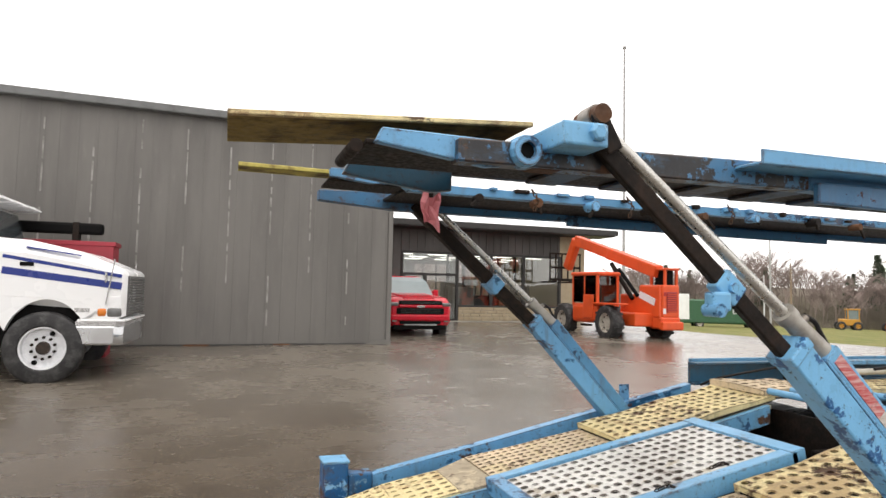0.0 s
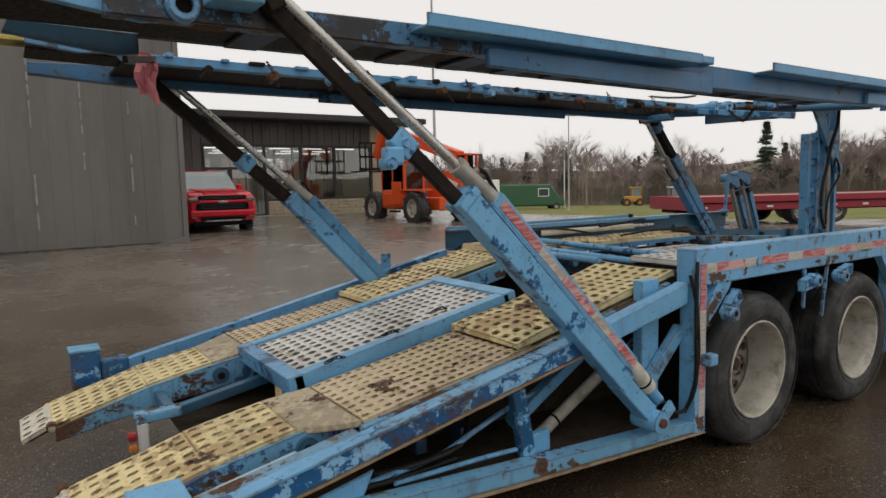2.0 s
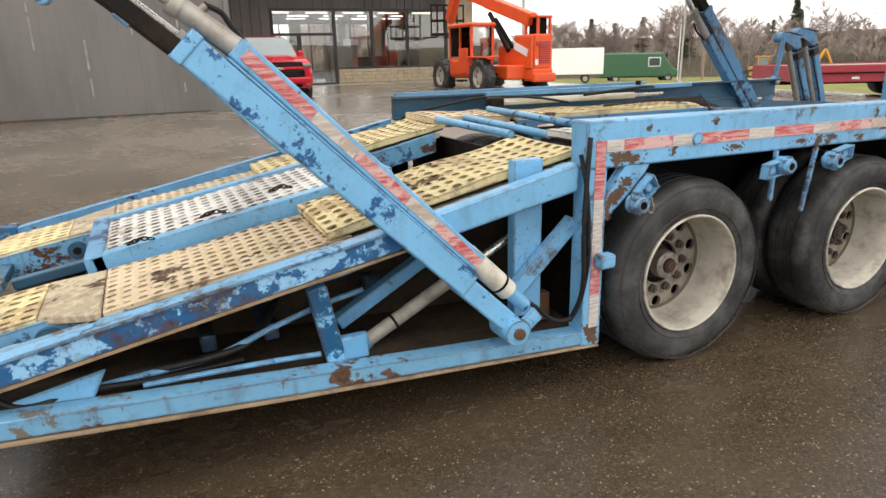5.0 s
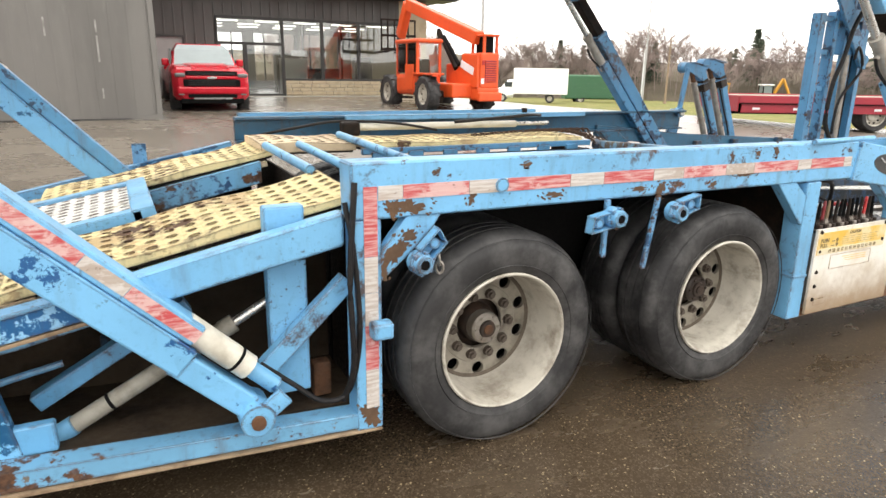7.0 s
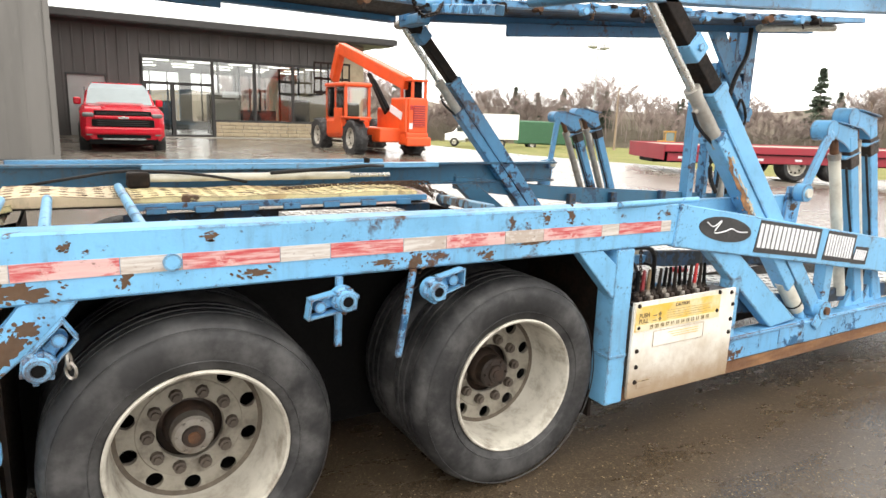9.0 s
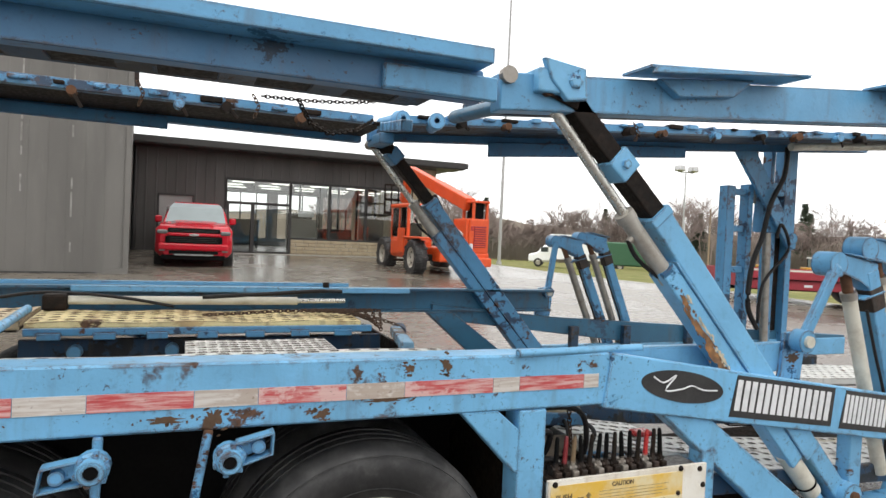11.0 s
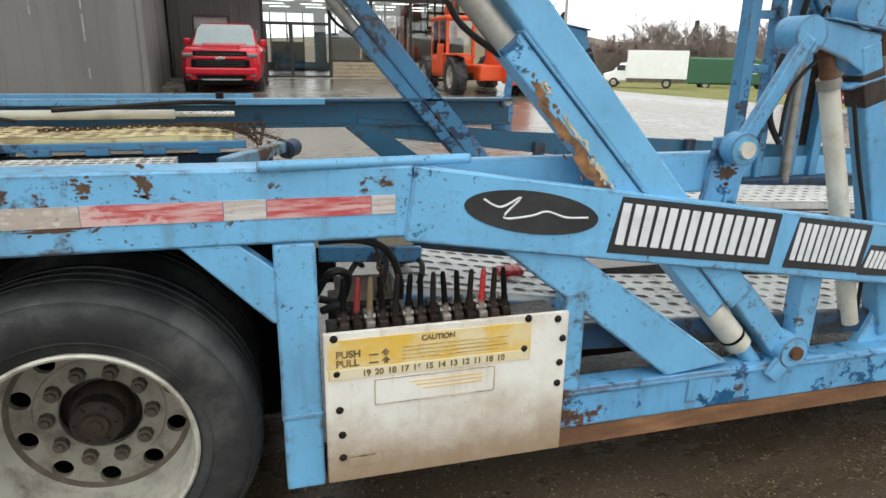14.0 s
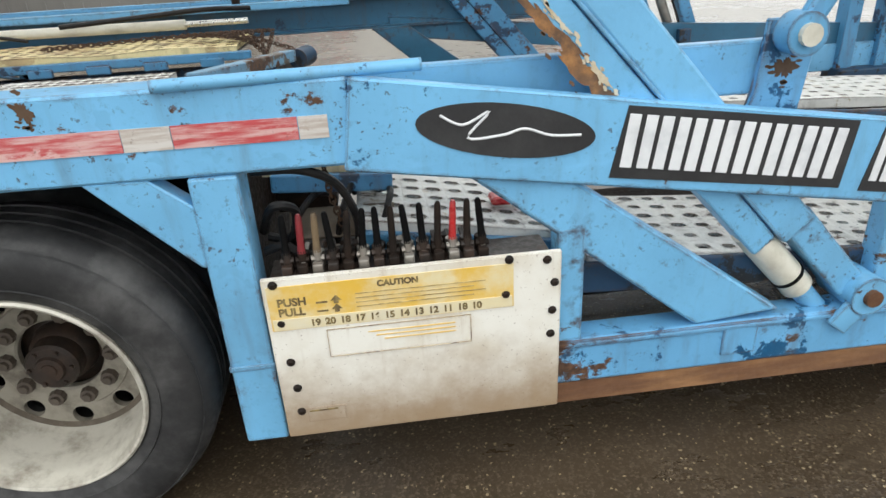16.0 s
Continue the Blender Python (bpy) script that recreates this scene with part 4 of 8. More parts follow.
def ratchet(x, z, y, angle, rod, parent, clip=False):
    """A tie-down: bent side plates, a castle socket at (x, z), a hanger rod behind, perhaps a wire clip."""
    m = Matrix.Translation((x, y, z)) @ Matrix.Rotation(radians(angle), 4, "Y")
    bm = bmesh.new()
    box(bm, -0.1, 0.02, -0.012, 0.025, -0.02, 0.02, 0.008, m)
    beam(bm, m @ Vector((-0.115, -0.02, 0.034)), m @ Vector((0.0, -0.016, 0.028)), 0.05, 0.006, 0.002)
    beam(bm, m @ Vector((-0.135, -0.025, -0.024)), m @ Vector((-0.03, -0.018, -0.034)), 0.05, 0.006, 0.002)
    beam(bm, m @ Vector((-0.137, -0.024, -0.028)), m @ Vector((-0.112, -0.024, 0.036)), 0.05, 0.006, 0.002)
    r = part("tie_down_ratchet", bm, blue_chipped, parent, "blue chain tie-down ratchet")
    part("ratchet_pawl", shape(tube, m @ Vector((-0.085, -0.035, 0.0)), m @ Vector((-0.085, 0.02, 0.0)), 0.02, seg=10), blue_rusty, r, "", True)
    bm = bmesh.new()
    q = Matrix.Translation((x, y - 0.02, z)) @ Matrix.Rotation(radians(90), 4, "X")
    lathe(bm, [(0.019, -0.02), (0.019, 0.05), (0.031, 0.05), (0.036, 0.042), (0.036, 0.02), (0.044, 0.012), (0.044, -0.02)], q, 16)
    part("ratchet_socket", bm, blue_chipped, r, "", True)
    for k in range(6):
        a = k * math.pi / 3 + 0.3
        part("socket_tooth", shape(box, x + 0.038 * math.cos(a) - 0.008, x + 0.038 * math.cos(a) + 0.008, y - 0.058, y - 0.02, z + 0.038 * math.sin(a) - 0.008, z + 0.038 * math.sin(a) + 0.008, 0.004), blue_rusty, r)
    part("socket_hole", shape(tube, (x, y - 0.05, z), (x, y - 0.0665, z), 0.018, seg=12), black_mat, r)
    if rod:
        part("hanger_rod", shape(beam, (x - 0.0, y + 0.03, z + 0.1), (x + rod, y + 0.03, z - 0.2), 0.018, 0.026, 0.005), blue_rusty, r)
    if clip:
        chain("clip", [(x + 0.07, y - 0.03, z + 0.02), (x + 0.075, y - 0.03, z - 0.04)], r, steel, 0.045)
    return r


ratchet(4.43, 0.945, YN - 0.03, -12, 0.0, trailer)
part("hanger_rod", shape(beam, (4.435, YN, 1.01), (4.43, YN, 0.76), 0.018, 0.026, 0.005), blue_rusty, trailer)
ratchet(4.775, 0.94, YN - 0.03, 160, -0.0, trailer)
part("hanger_rod", shape(beam, (4.72, YN, 1.01), (4.665, YN, 0.68), 0.018, 0.026, 0.005), blue_rusty, trailer)
ratchet(3.555, 0.855, YN - 0.02, 128, 0, trailer, True)
ratchet(4.43, 0.945, YF - 0.1, 8, 0.015, trailer)

# far rail: a channel with a double top edge
bm = bmesh.new()
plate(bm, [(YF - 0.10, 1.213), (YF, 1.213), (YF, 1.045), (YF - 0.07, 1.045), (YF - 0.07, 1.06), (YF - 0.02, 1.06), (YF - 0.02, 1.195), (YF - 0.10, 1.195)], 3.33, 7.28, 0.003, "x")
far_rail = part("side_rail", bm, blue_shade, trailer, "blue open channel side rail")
part("rail_strip", shape(box, 4.05, 6.1, YF - 0.13, YF - 0.09, 1.18, 1.216, 0.004), blue, far_rail)
part("rail_strip", shape(box, 3.36, 5.7, YF + 0.005, YF + 0.03, 1.2, 1.235, 0.004), blue, far_rail)
part("stud", shape(tube, (5.52, YF - 0.1, 1.2), (5.52, YF - 0.1, 1.25), 0.022, seg=12), dark_steel, far_rail)
part("long_ram", shape(tube, (4.05, 3.72, 1.155), (5.3, 3.74, 1.15), 0.024, seg=20), cream, trailer, "long pale ram cylinder along the deck", True)
part("long_ram_rod", shape(tube, (5.3, 3.74, 1.15), (5.6, 3.745, 1.15), 0.014, seg=16), chrome, trailer, "", True)
part("ram_anchor", shape(box, 3.95, 4.07, 3.68, 3.77, 1.10, 1.19, 0.015), dark_steel, trailer, "greasy dark ram anchor")
part("hose", shape(rope, [(3.36, 3.95, 1.05), (3.45, 3.9, 1.1), (3.7, 3.85, 1.15), (3.95, 3.78, 1.19), (4.3, 3.66, 1.18), (4.6, 3.64, 1.13)], 0.009), hose_mat, trailer, "black hydraulic hose", True)
part("hose", shape(rope, [(4.75, 3.66, 1.18), (5.1, 3.66, 1.2), (5.4, 3.7, 1.215), (5.6, 3.85, 1.2)], 0.012), hose_mat, trailer, "", True)

# treads of the tail ramps
WD = (2.70, 0.945)
def slope(p, q, y):
    """Plank frame from (x, z) p to q at middle y, its z up."""
    p, q = Vector((p[0], y, p[1])), Vector((q[0], y, q[1]))
    x = (q - p).normalized()
    yv = Vector((0, 1, 0))
    return Matrix.Translation(p) @ Matrix((x, yv, x.cross(yv))).transposed().to_4x4(), (q - p).length


def ramp_tread(yr, yt, wt):
    """A ramp: pale flap, yellow slotted ramp at middle yr, hinge plate, then a tan tread of width wt at middle yt."""
    wr = 0.43
    for p, q, mt, nm, k, ny, lab, y, w, hole in (
            ((0.325, 0.38), (0.452, 0.437), pale_flap, "ramp_flap", 2, 4, "dirty pale hinged ramp flap", yr + 0.01, 0.36, (0.034, 0.026)),
            ((0.46, 0.44), (0.90, 0.565), yellow, "ramp_tread", 7, 6, "yellow slotted steel ramp tread", yr, wr, (0.036, 0.021)),
            ((0.90, 0.565), (1.24, 0.627), yellow, "ramp_tread", 5, 6, "yellow slotted steel ramp tread", yr, wr, (0.038, 0.021)),
            ((1.46, 0.662), (2.36, 0.815), tan, "ramp_tread", 17, 9, "tan worn slotted steel tread", yt, wt, (0.03, 0.021))):
        m, L = slope(p, q, y)
        perforated(nm, L, w, k, ny, hole, 0.006, mt, trailer, m, lab, 0.05 if mt != pale_flap else 0.02, 0.003, True)
    bm = bmesh.new()
    plate(bm, [(1.24, yr - wr / 2), (1.455, yt - wt / 2), (1.455, yt + wt / 2), (1.24, yr + wr / 2)], -0.03, 0.0, 0.004, "z")
    for v in bm.verts:
        v.co.z += 0.628 + (v.co.x - 1.24) * 0.16
    part("hinge_plate", bm, tan_dirty, trailer, "rust-stained hinge plate")
    m, L = slope((2.26, 0.84), (3.42, 1.08), yt)
    perforated("upper_tread", L, wt * 0.98, 17, 7, (0.036, 0.034), 0.006, yellow, trailer, m, "thick yellow perforated tread lying on the ramp", 0.034, 0.01, True)
    m, L = slope((2.28, 0.785), (3.38, 1.015), yt)
    part("tread_base", shape(box, 0, L, -wt / 2, wt / 2, -0.03, 0.0, 0.004, m), tan_dirty, trailer, "rust-stained lower tread")
    part("flap_hinge", shape(tube, (0.456, yr - 0.235, 0.43), (0.456, yr + 0.235, 0.43), 0.016, seg=10), pale_flap, trailer, "", True)
    for e in (-0.22, 0.2):
        part("hinge_knuckle", shape(tube, (0.456, yr + e, 0.432), (0.456, yr + e + 0.04, 0.432), 0.024, seg=12), rust_mat, trailer, "", True)
    # blue side walls under the yellow ramp
    for y in (yr - wr / 2 - 0.012, yr + wr / 2 + 0.012):
        bm = bmesh.new()
        plate(bm, [(0.47, 0.43), (0.9, 0.553), (1.24, 0.615), (1.46, 0.65), (1.46, 0.5), (0.9, 0.44), (0.47, 0.36)], y - 0.012, y + 0.012)
        part("ramp_side", bm, blue_scabbed, trailer, "blue ramp side wall with rust and grime")
    part("ramp_boss", shape(tube, (1.27, yr - wr / 2 - 0.05, 0.555), (1.27, yr - wr / 2, 0.555), 0.045, seg=18), blue_shade, trailer, "round pivot boss", True)
    part("boss_pin", shape(tube, (1.27, yr - wr / 2 - 0.06, 0.555), (1.27, yr - wr / 2, 0.555), 0.02, seg=12), dark_steel, trailer, "", True)


tan_dirty = paint("tan_dirty_plate", (0.6, 0.5, 0.34), (0.4, 0.33, 0.23), 0.5, 0.58, 0.9, 0.8)
pale_flap = paint("pale_flap_paint", (0.66, 0.62, 0.52), (0.4, 0.33, 0.24), 0.58, 0.66, 0.7, 0.7)
ramp_tread(2.275, 2.175, 0.54)
ramp_tread(3.525, 3.58, 0.53)
m, L = slope((1.40, 0.695), (WD[0], WD[1]), 2.885)
perforated("middle_deck", L - 0.08, 0.62, 20, 9, (0.036, 0.034), 0.012, white_tread, trailer, m @ Matrix.Translation((0.05, 0, 0.0)), "pale galvanised perforated centre deck", 0.03, 0.002, True)
for s in (-1, 1):
    part("deck_frame", shape(box, 0, L, s * 0.3625 - 0.0375, s * 0.3625 + 0.0375, -0.08, 0.012, 0.006, m), blue, trailer, "light blue centre deck frame")
part("deck_end", shape(box, -0.03, 0.05, -0.40, 0.40, -0.08, 0.014, 0.006, m), blue_rusty, trailer)
part("deck_end", shape(box, L - 0.04, L + 0.05, -0.40, 0.40, -0.08, 0.016, 0.006, m), blue, trailer)
part("yellow_rag", shape(box, 1.385, 1.40, 2.62, 2.72, 0.52, 0.66, 0.006), yellow, trailer, "small yellow flag of cloth")
for x in (1.55, 1.85, 2.15):
    chain("chain_loop", [(x, 2.46, 0.72 + (x - 1.42) * 0.27), (x + 0.05, 2.45, 0.74 + (x - 1.42) * 0.27), (x + 0.1, 2.46, 0.73 + (x - 1.42) * 0.27)], trailer, dark_steel, 0.03)
# tread edge lip of the far side and small upright tab
part("tab", shape(box, 2.72, 2.80, YF - 0.02, YF - 0.005, 0.9, 1.06, 0.004), blue_rusty, trailer)

# middle of the trailer: cross bars, treads over the wheels, centre pan
for a, b in (((3.38, 2.42, 1.09), (3.38, 3.33, 1.10)), ((3.57, 2.3, 1.08), (3.57, 3.33, 1.10)), ((3.90, 2.3, 1.09), (3.90, 3.62, 1.12))):
    part("cross_bar", shape(tube, a, b, 0.022, seg=14), blue_chipped, trailer, "blue round cross bar", True)
m, L = slope((3.36, 1.105), (3.92, 1.10), 3.60)
perforated("wheel_tread", L, 0.5, 7, 6, (0.045, 0.035), 0.02, tan, trailer, m, "mud-caked tan tread", 0.05, 0.012)
m, L = slope((3.94, 1.09), (5.60, 1.085), 3.56)
perforated("wheel_tread", L, 0.46, 22, 6, (0.042, 0.03), 0.02, yellow, trailer, m, "muddy yellow perforated tread", 0.03, 0.008)
bm = bmesh.new()
box(bm, 3.94, 5.66, 3.30, 3.33, 1.025, 1.062, 0.005)
for k in range(7):
    box(bm, 4.0 + k * 0.24, 4.1 + k * 0.24, 3.29, 3.31, 1.005, 1.04, 0.004)
part("tread_lip", bm, blue_shaded_dull, trailer, "notched blue tread edge")
part("inner_wall", shape(box, 3.9, 5.75, 3.42, 3.45, 0.6, 0.99, 0.005), blue_under_shade, trailer, "shaded dark blue inner wall")
for k, x in enumerate((4.15, 4.6, 4.95, 5.2)):
    part("ring_boss", shape(tube, (x, 3.37, 0.93), (x, 3.43, 0.93), 0.035, seg=14), blue, trailer)
m, L = slope((4.66, 1.01), (5.36, 1.01), 2.98)
perforated("centre_pan", L, 0.42, 14, 7, (0.04, 0.036), 0.012, white_tread, trailer, m, "pale perforated pan between the wheels", 0.04, 0.002)
m, L = slope((3.5, 1.12), (5.66, 1.12), 2.06)
perforated("wheel_tread", L, 0.44, 26, 6, (0.042, 0.03), 0.02, white_tread, trailer, m, "dirty pale tread over the wheels", 0.04, 0.004)
for k in range(6):
    part("tread_stud", shape(tube, (3.9 + k * 0.33, 1.88, 1.12), (3.9 + k * 0.33, 1.88, 1.15), 0.035, 0.025, 10), yellow, trailer, "yellow tread stud")
part("end_arm", shape(beam, (5.60, 2.5, 1.08), (5.82, 3.36, 1.02), 0.05, 0.06, 0.006, (0, 0, 1)), blue_muddy, trailer)
part("end_roller", shape(tube, (5.85, 3.38, 1.0), (5.89, 3.5, 1.0), 0.045, seg=16), blue_under_shade, trailer, "", True)
chain("chain", [(4.75, 3.42, 1.11), (5.0, 3.46, 1.115), (5.2, 3.5, 1.12), (5.4, 3.48, 1.12), (5.55, 3.44, 1.12), (5.7, 3.42, 1.09), (5.84, 3.36, 1.05)], trailer, chain_mat, 0.03)
for k in range(7):
    chain("chain", [(5.3 + 0.06 * k, 3.58, 1.115), (5.45 + 0.05 * k, 3.46, 1.125), (5.66 + 0.01 * k, 3.38 - 0.01 * k, 1.1 - 0.012 * k)], trailer, chain_mat, 0.03)
# black sheets added in place of the deep shade around the wheels
part("fender_liner", shape(box, 3.43, 5.76, 2.35, 2.38, 0.13, 1.0, 0.0), black_mat, trailer, "black sheet standing for shade behind the wheels")
part("fender_top", shape(box, 3.44, 5.74, 1.83, 2.35, 0.985, 1.0, 0.0), black_mat, trailer, "black sheet standing for shade over the wheels")
# dark sheets added where the gaps beside the wheels fall into shade
part("rear_bulkhead", shape(box, 3.435, 3.45, 1.82, 3.93, 0.17, 0.98, 0.0), dark_steel, trailer, "dark sheet closing the shaded gap before the wheels")
part("front_bulkhead", shape(box, 5.76, 5.78, 1.82, 3.9, 0.15, 0.98, 0.0), dark_steel, trailer, "dark sheet closing the shaded gap behind the wheels")
# mud-coloured pans added to keep light off the ground below
part("belly_pan", shape(plate, [(0.98, 0.40), (2.0, 0.335), (3.4, 0.26), (3.4, 0.25), (2.0, 0.325), (0.98, 0.39)], 1.84, 3.92, 0.002), web_mud, trailer, "added mud-brown pan that keeps light off the ground")
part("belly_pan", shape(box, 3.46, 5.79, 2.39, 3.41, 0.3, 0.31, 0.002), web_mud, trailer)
# dark web added to stop light coming in from the far side
part("far_web", shape(plate, [(0.95, 0.42), (1.4, 0.53), (2.3, 0.67), (3.4, 0.9), (3.4, 0.26), (2.0, 0.335)], 3.93, 3.945, 0.003), dark_steel, trailer)
part("air_tank", shape(tube, (1.55, 2.75, 0.47), (2.35, 2.75, 0.47), 0.13, seg=24), dark_steel, trailer, "dusty dark air tank", True)
part("air_tank", shape(tube, (2.62, 2.6, 0.5), (3.3, 2.6, 0.5), 0.14, seg=24), dark_steel, trailer, "dusty dark air tank", True)
# sheet added for the shaded void under the ramp, coloured as its mud
part("under_panel", shape(plate, [(0.95, 0.42), (1.4, 0.53), (2.3, 0.67), (3.4, 0.9), (3.4, 0.24), (2.0, 0.31)], 2.3, 2.32, 0.003), web_mud, trailer, "mud-brown sheet closing the dark gap under the ramp")
part("centre_spine", shape(box, 3.3, 6.0, 2.62, 2.95, 0.55, 0.82, 0.01), dark_steel, trailer)

# ---- fore part: post, gusset, name plate, braces, sill ----
part("front_upright", shape(box, 5.745, 5.855, YN, YN + 0.11, 0.255, 1.0, 0.007), blue, trailer, "light blue upright post")
part("upright_joint", shape(box, 5.742, 5.858, YN - 0.004, YN + 0.1, 0.485, 0.5, 0.003), blue, trailer)
bm = bmesh.new()
plate(bm, [(5.52, 1.005), (5.66, 1.005), (5.75, 0.93), (5.75, 0.78), (5.735, 0.78)], YN + 0.004, YN + 0.06, 0.004)
part("corner_brace", bm, blue, trailer)
bm = bmesh.new()
plate(bm, [(6.12, 1.195), (10.6, 0.52), (10.6, 0.3), (6.09, 0.99)], YN - 0.012, YN + 0.03, 0.005)
name_plate = part("name_plate", bm, blue, trailer, "light blue sloping side plate with black and white lettering panels")
bm = bmesh.new()
plate(bm, [(6.36, 0.955), (6.62, 0.915), (7.22, 0.485), (6.98, 0.465)], YN + 0.005, YN + 0.07, 0.006)
part("diagonal_brace", bm, blue, trailer, "light blue diagonal brace")
part("panel_upright", shape(box, 6.59, 6.66, YN + 0.004, YN + 0.08, 0.46, 0.79, 0.006), blue, trailer)
bm = bmesh.new()
box(bm, 6.58, 10.6, YN + 0.0, YN + 0.09, 0.325, 0.465, 0.008)
box(bm, 6.58, 10.6, YN - 0.008, YN + 0.09, 0.445, 0.458, 0.003)
part("sill", bm, blue_rusty, trailer, "blue sill with deep blue chips and rust")
part("sill_flange", shape(box, 5.86, 10.6, YN + 0.01, YN + 0.12, 0.25, 0.322, 0.006), flange_rust, trailer, "rust-brown lower flange")
part("sill_patch", shape(box, 7.06, 7.16, YN - 0.006, YN + 0.004, 0.36, 0.455, 0.004), blue_rusty, trailer)
part("plate_post", shape(box, 7.50, 7.58, YN + 0.03, YN + 0.1, 0.46, 0.97, 0.006), blue, trailer)
part("plate_back", shape(box, 6.05, 7.2, YN + 0.11, YN + 0.15, 1.06, 1.19, 0.006), blue, trailer)
# lettering panels: plain bars in place of the firm's name
bm = bmesh.new()
a = [(6.46 + 0.205 * math.cos(t * math.pi / 18), 1.053 + 0.062 * math.sin(t * math.pi / 18) - 0.15 * 0.205 * math.cos(t * math.pi / 18)) for t in range(36)]
plate(bm, a, YN - 0.0145, YN - 0.0115, 0)
part("oval_badge", bm, black_decal, name_plate, "black oval badge with a white script bar")
bm = bmesh.new()
rope(bm, [(6.31, YN - 0.0155, 1.10), (6.36, YN - 0.0155, 1.075), (6.42, YN - 0.0155, 1.10), (6.37, YN - 0.0155, 1.045), (6.45, YN - 0.0155, 1.045), (6.5, YN - 0.0155, 1.055), (6.56, YN - 0.0155, 1.035), (6.63, YN - 0.0155, 1.03)], 0.0033, 6, 5)
part("script_bar", bm, letter_white, name_plate)


def letter_bars(x0, z0, x1, z1, h, count):
    """A black panel with plain white bars, two to a letter."""
    bm = bmesh.new()
    e = 0.018
    plate(bm, [(x0 - e, z0 - e * 1.4), (x0 + 0.02, z0 + h + e), (x1 + 0.02 + e, z1 + h + e), (x1 + e, z1 - e * 1.4)], YN - 0.0145, YN - 0.0115, 0)
    part("letter_panel", bm, black_decal, name_plate, "black lettering panel")
    for k in range(count):
        for u, v in ((0.07, 0.42), (0.58, 0.93)):
            f0, f1 = (k + u) / count, (k + v) / count
            xa, xb = x0 + (x1 - x0) * f0, x0 + (x1 - x0) * f1
            za, zb = z0 + (z1 - z0) * f0, z0 + (z1 - z0) * f1
            bm = bmesh.new()
            plate(bm, [(xa, za), (xa + 0.018, za + h), (xb + 0.018, zb + h), (xb, zb)], YN - 0.0165, YN - 0.0135, 0.001)
            part("letter_bar", bm, letter_white, name_plate)


letter_bars(6.72, 0.945, 7.28, 0.863, 0.125, 7)
letter_bars(7.37, 0.85, 7.66, 0.805, 0.125, 5)
letter_bars(7.69, 0.80, 7.82, 0.78, 0.06, 3)
part("amber_marker", shape(box, 8.22, 8.36, YN - 0.03, YN - 0.012, 0.735, 0.795, 0.008), orange_plastic, trailer, "amber side marker lamp")

# ---- control panel ----
bm = bmesh.new()
box(bm, 5.862, 6.592, YN - 0.022, YN - 0.006, 0.274, 0.745, 0.003)
bmesh.ops.bevel(bm, geom=[e for e in bm.edges if abs(e.verts[0].co.x - e.verts[1].co.x) < 1e-4 and abs(e.verts[0].co.z - e.verts[1].co.z) < 1e-4 and e.verts[0].co.z < 0.3], offset=0.02, segments=3, affect="EDGES")
control = part("control_panel", bm, panel_white, trailer, "grimy white control panel with a worn yellow decal")
part("valve_box", shape(box, 5.88, 6.57, YN - 0.004, YN + 0.11, 0.30, 0.719, 0.008), steel, control)
part("panel_top", shape(box, 5.88, 6.57, YN - 0.02, YN + 0.11, 0.72, 0.735, 0.003), grease, control, "greasy dark valve shelf")
part("yellow_decal", shape(box, 5.872, 6.47, YN - 0.0245, YN - 0.0215, 0.605, 0.725, 0), panel_yellow, control, "worn yellow caution decal")
part("decal_strip", shape(box, 5.876, 6.466, YN - 0.0265, YN - 0.0238, 0.607, 0.637, 0), strip_mat, control, "rubbed pale number strip")
part("pale_decal", shape(box, 6.0, 6.36, YN - 0.0245, YN - 0.0215, 0.515, 0.595, 0), panel_white, control, "faded pale notice")
for x0, x1, z0, z1 in ((6.0, 6.36, 0.5935, 0.595), (6.0, 6.36, 0.515, 0.5165), (6.0, 6.0015, 0.515, 0.595), (6.3585, 6.36, 0.515, 0.595)):
    part("notice_border", shape(box, x0, x1, YN - 0.026, YN - 0.0238, z0, z1, 0), tan, control)
part("small_sticker", shape(box, 5.92, 6.02, YN - 0.0245, YN - 0.0215, 0.318, 0.362, 0), panel_white, control, "scuffed pale sticker")
part("sticker_bar", shape(box, 5.925, 6.0, YN - 0.0262, YN - 0.0242, 0.352, 0.356, 0), ink, control)


def words(text, x, z, size, y, parent, material):
    """Lettering flat on a face that looks to -y."""
    cu = bpy.data.curves.new("lettering", "FONT")
    cu.body, cu.size, cu.extrude, cu.offset = text, size, 0.0004, 0.0011
    tmp = new("lettering", cu)
    dg = bpy.context.evaluated_depsgraph_get()
    dg.update()
    me = bpy.data.meshes.new_from_object(tmp.evaluated_get(dg))
    bpy.data.objects.remove(tmp)
    me.materials.clear()
    me.materials.append(material)
    me.transform(Matrix.Translation((x, y, z)) @ Matrix.Rotation(radians(90), 4, "X"))
    ob = new("lettering", me)
    attach(ob, parent)
    return ob


words("CAUTION", 6.135, 0.702, 0.022, YN - 0.0252, control, ink)
words("PUSH", 5.893, 0.672, 0.029, YN - 0.0252, control, ink)
words("PULL", 5.893, 0.645, 0.029, YN - 0.0252, control, ink)
for k, n_ in enumerate("19 20 18 17 16 15 14 13 12 11 18 10".split()):
    words(n_, 5.965 + k * 0.0362, 0.613, 0.025, YN - 0.0272, control, ink)
faded_ink = worn("faded_print", (0.22, 0.15, 0.05), (0.62, 0.48, 0.22), 45, 1.0, 0.6, low=0.35)
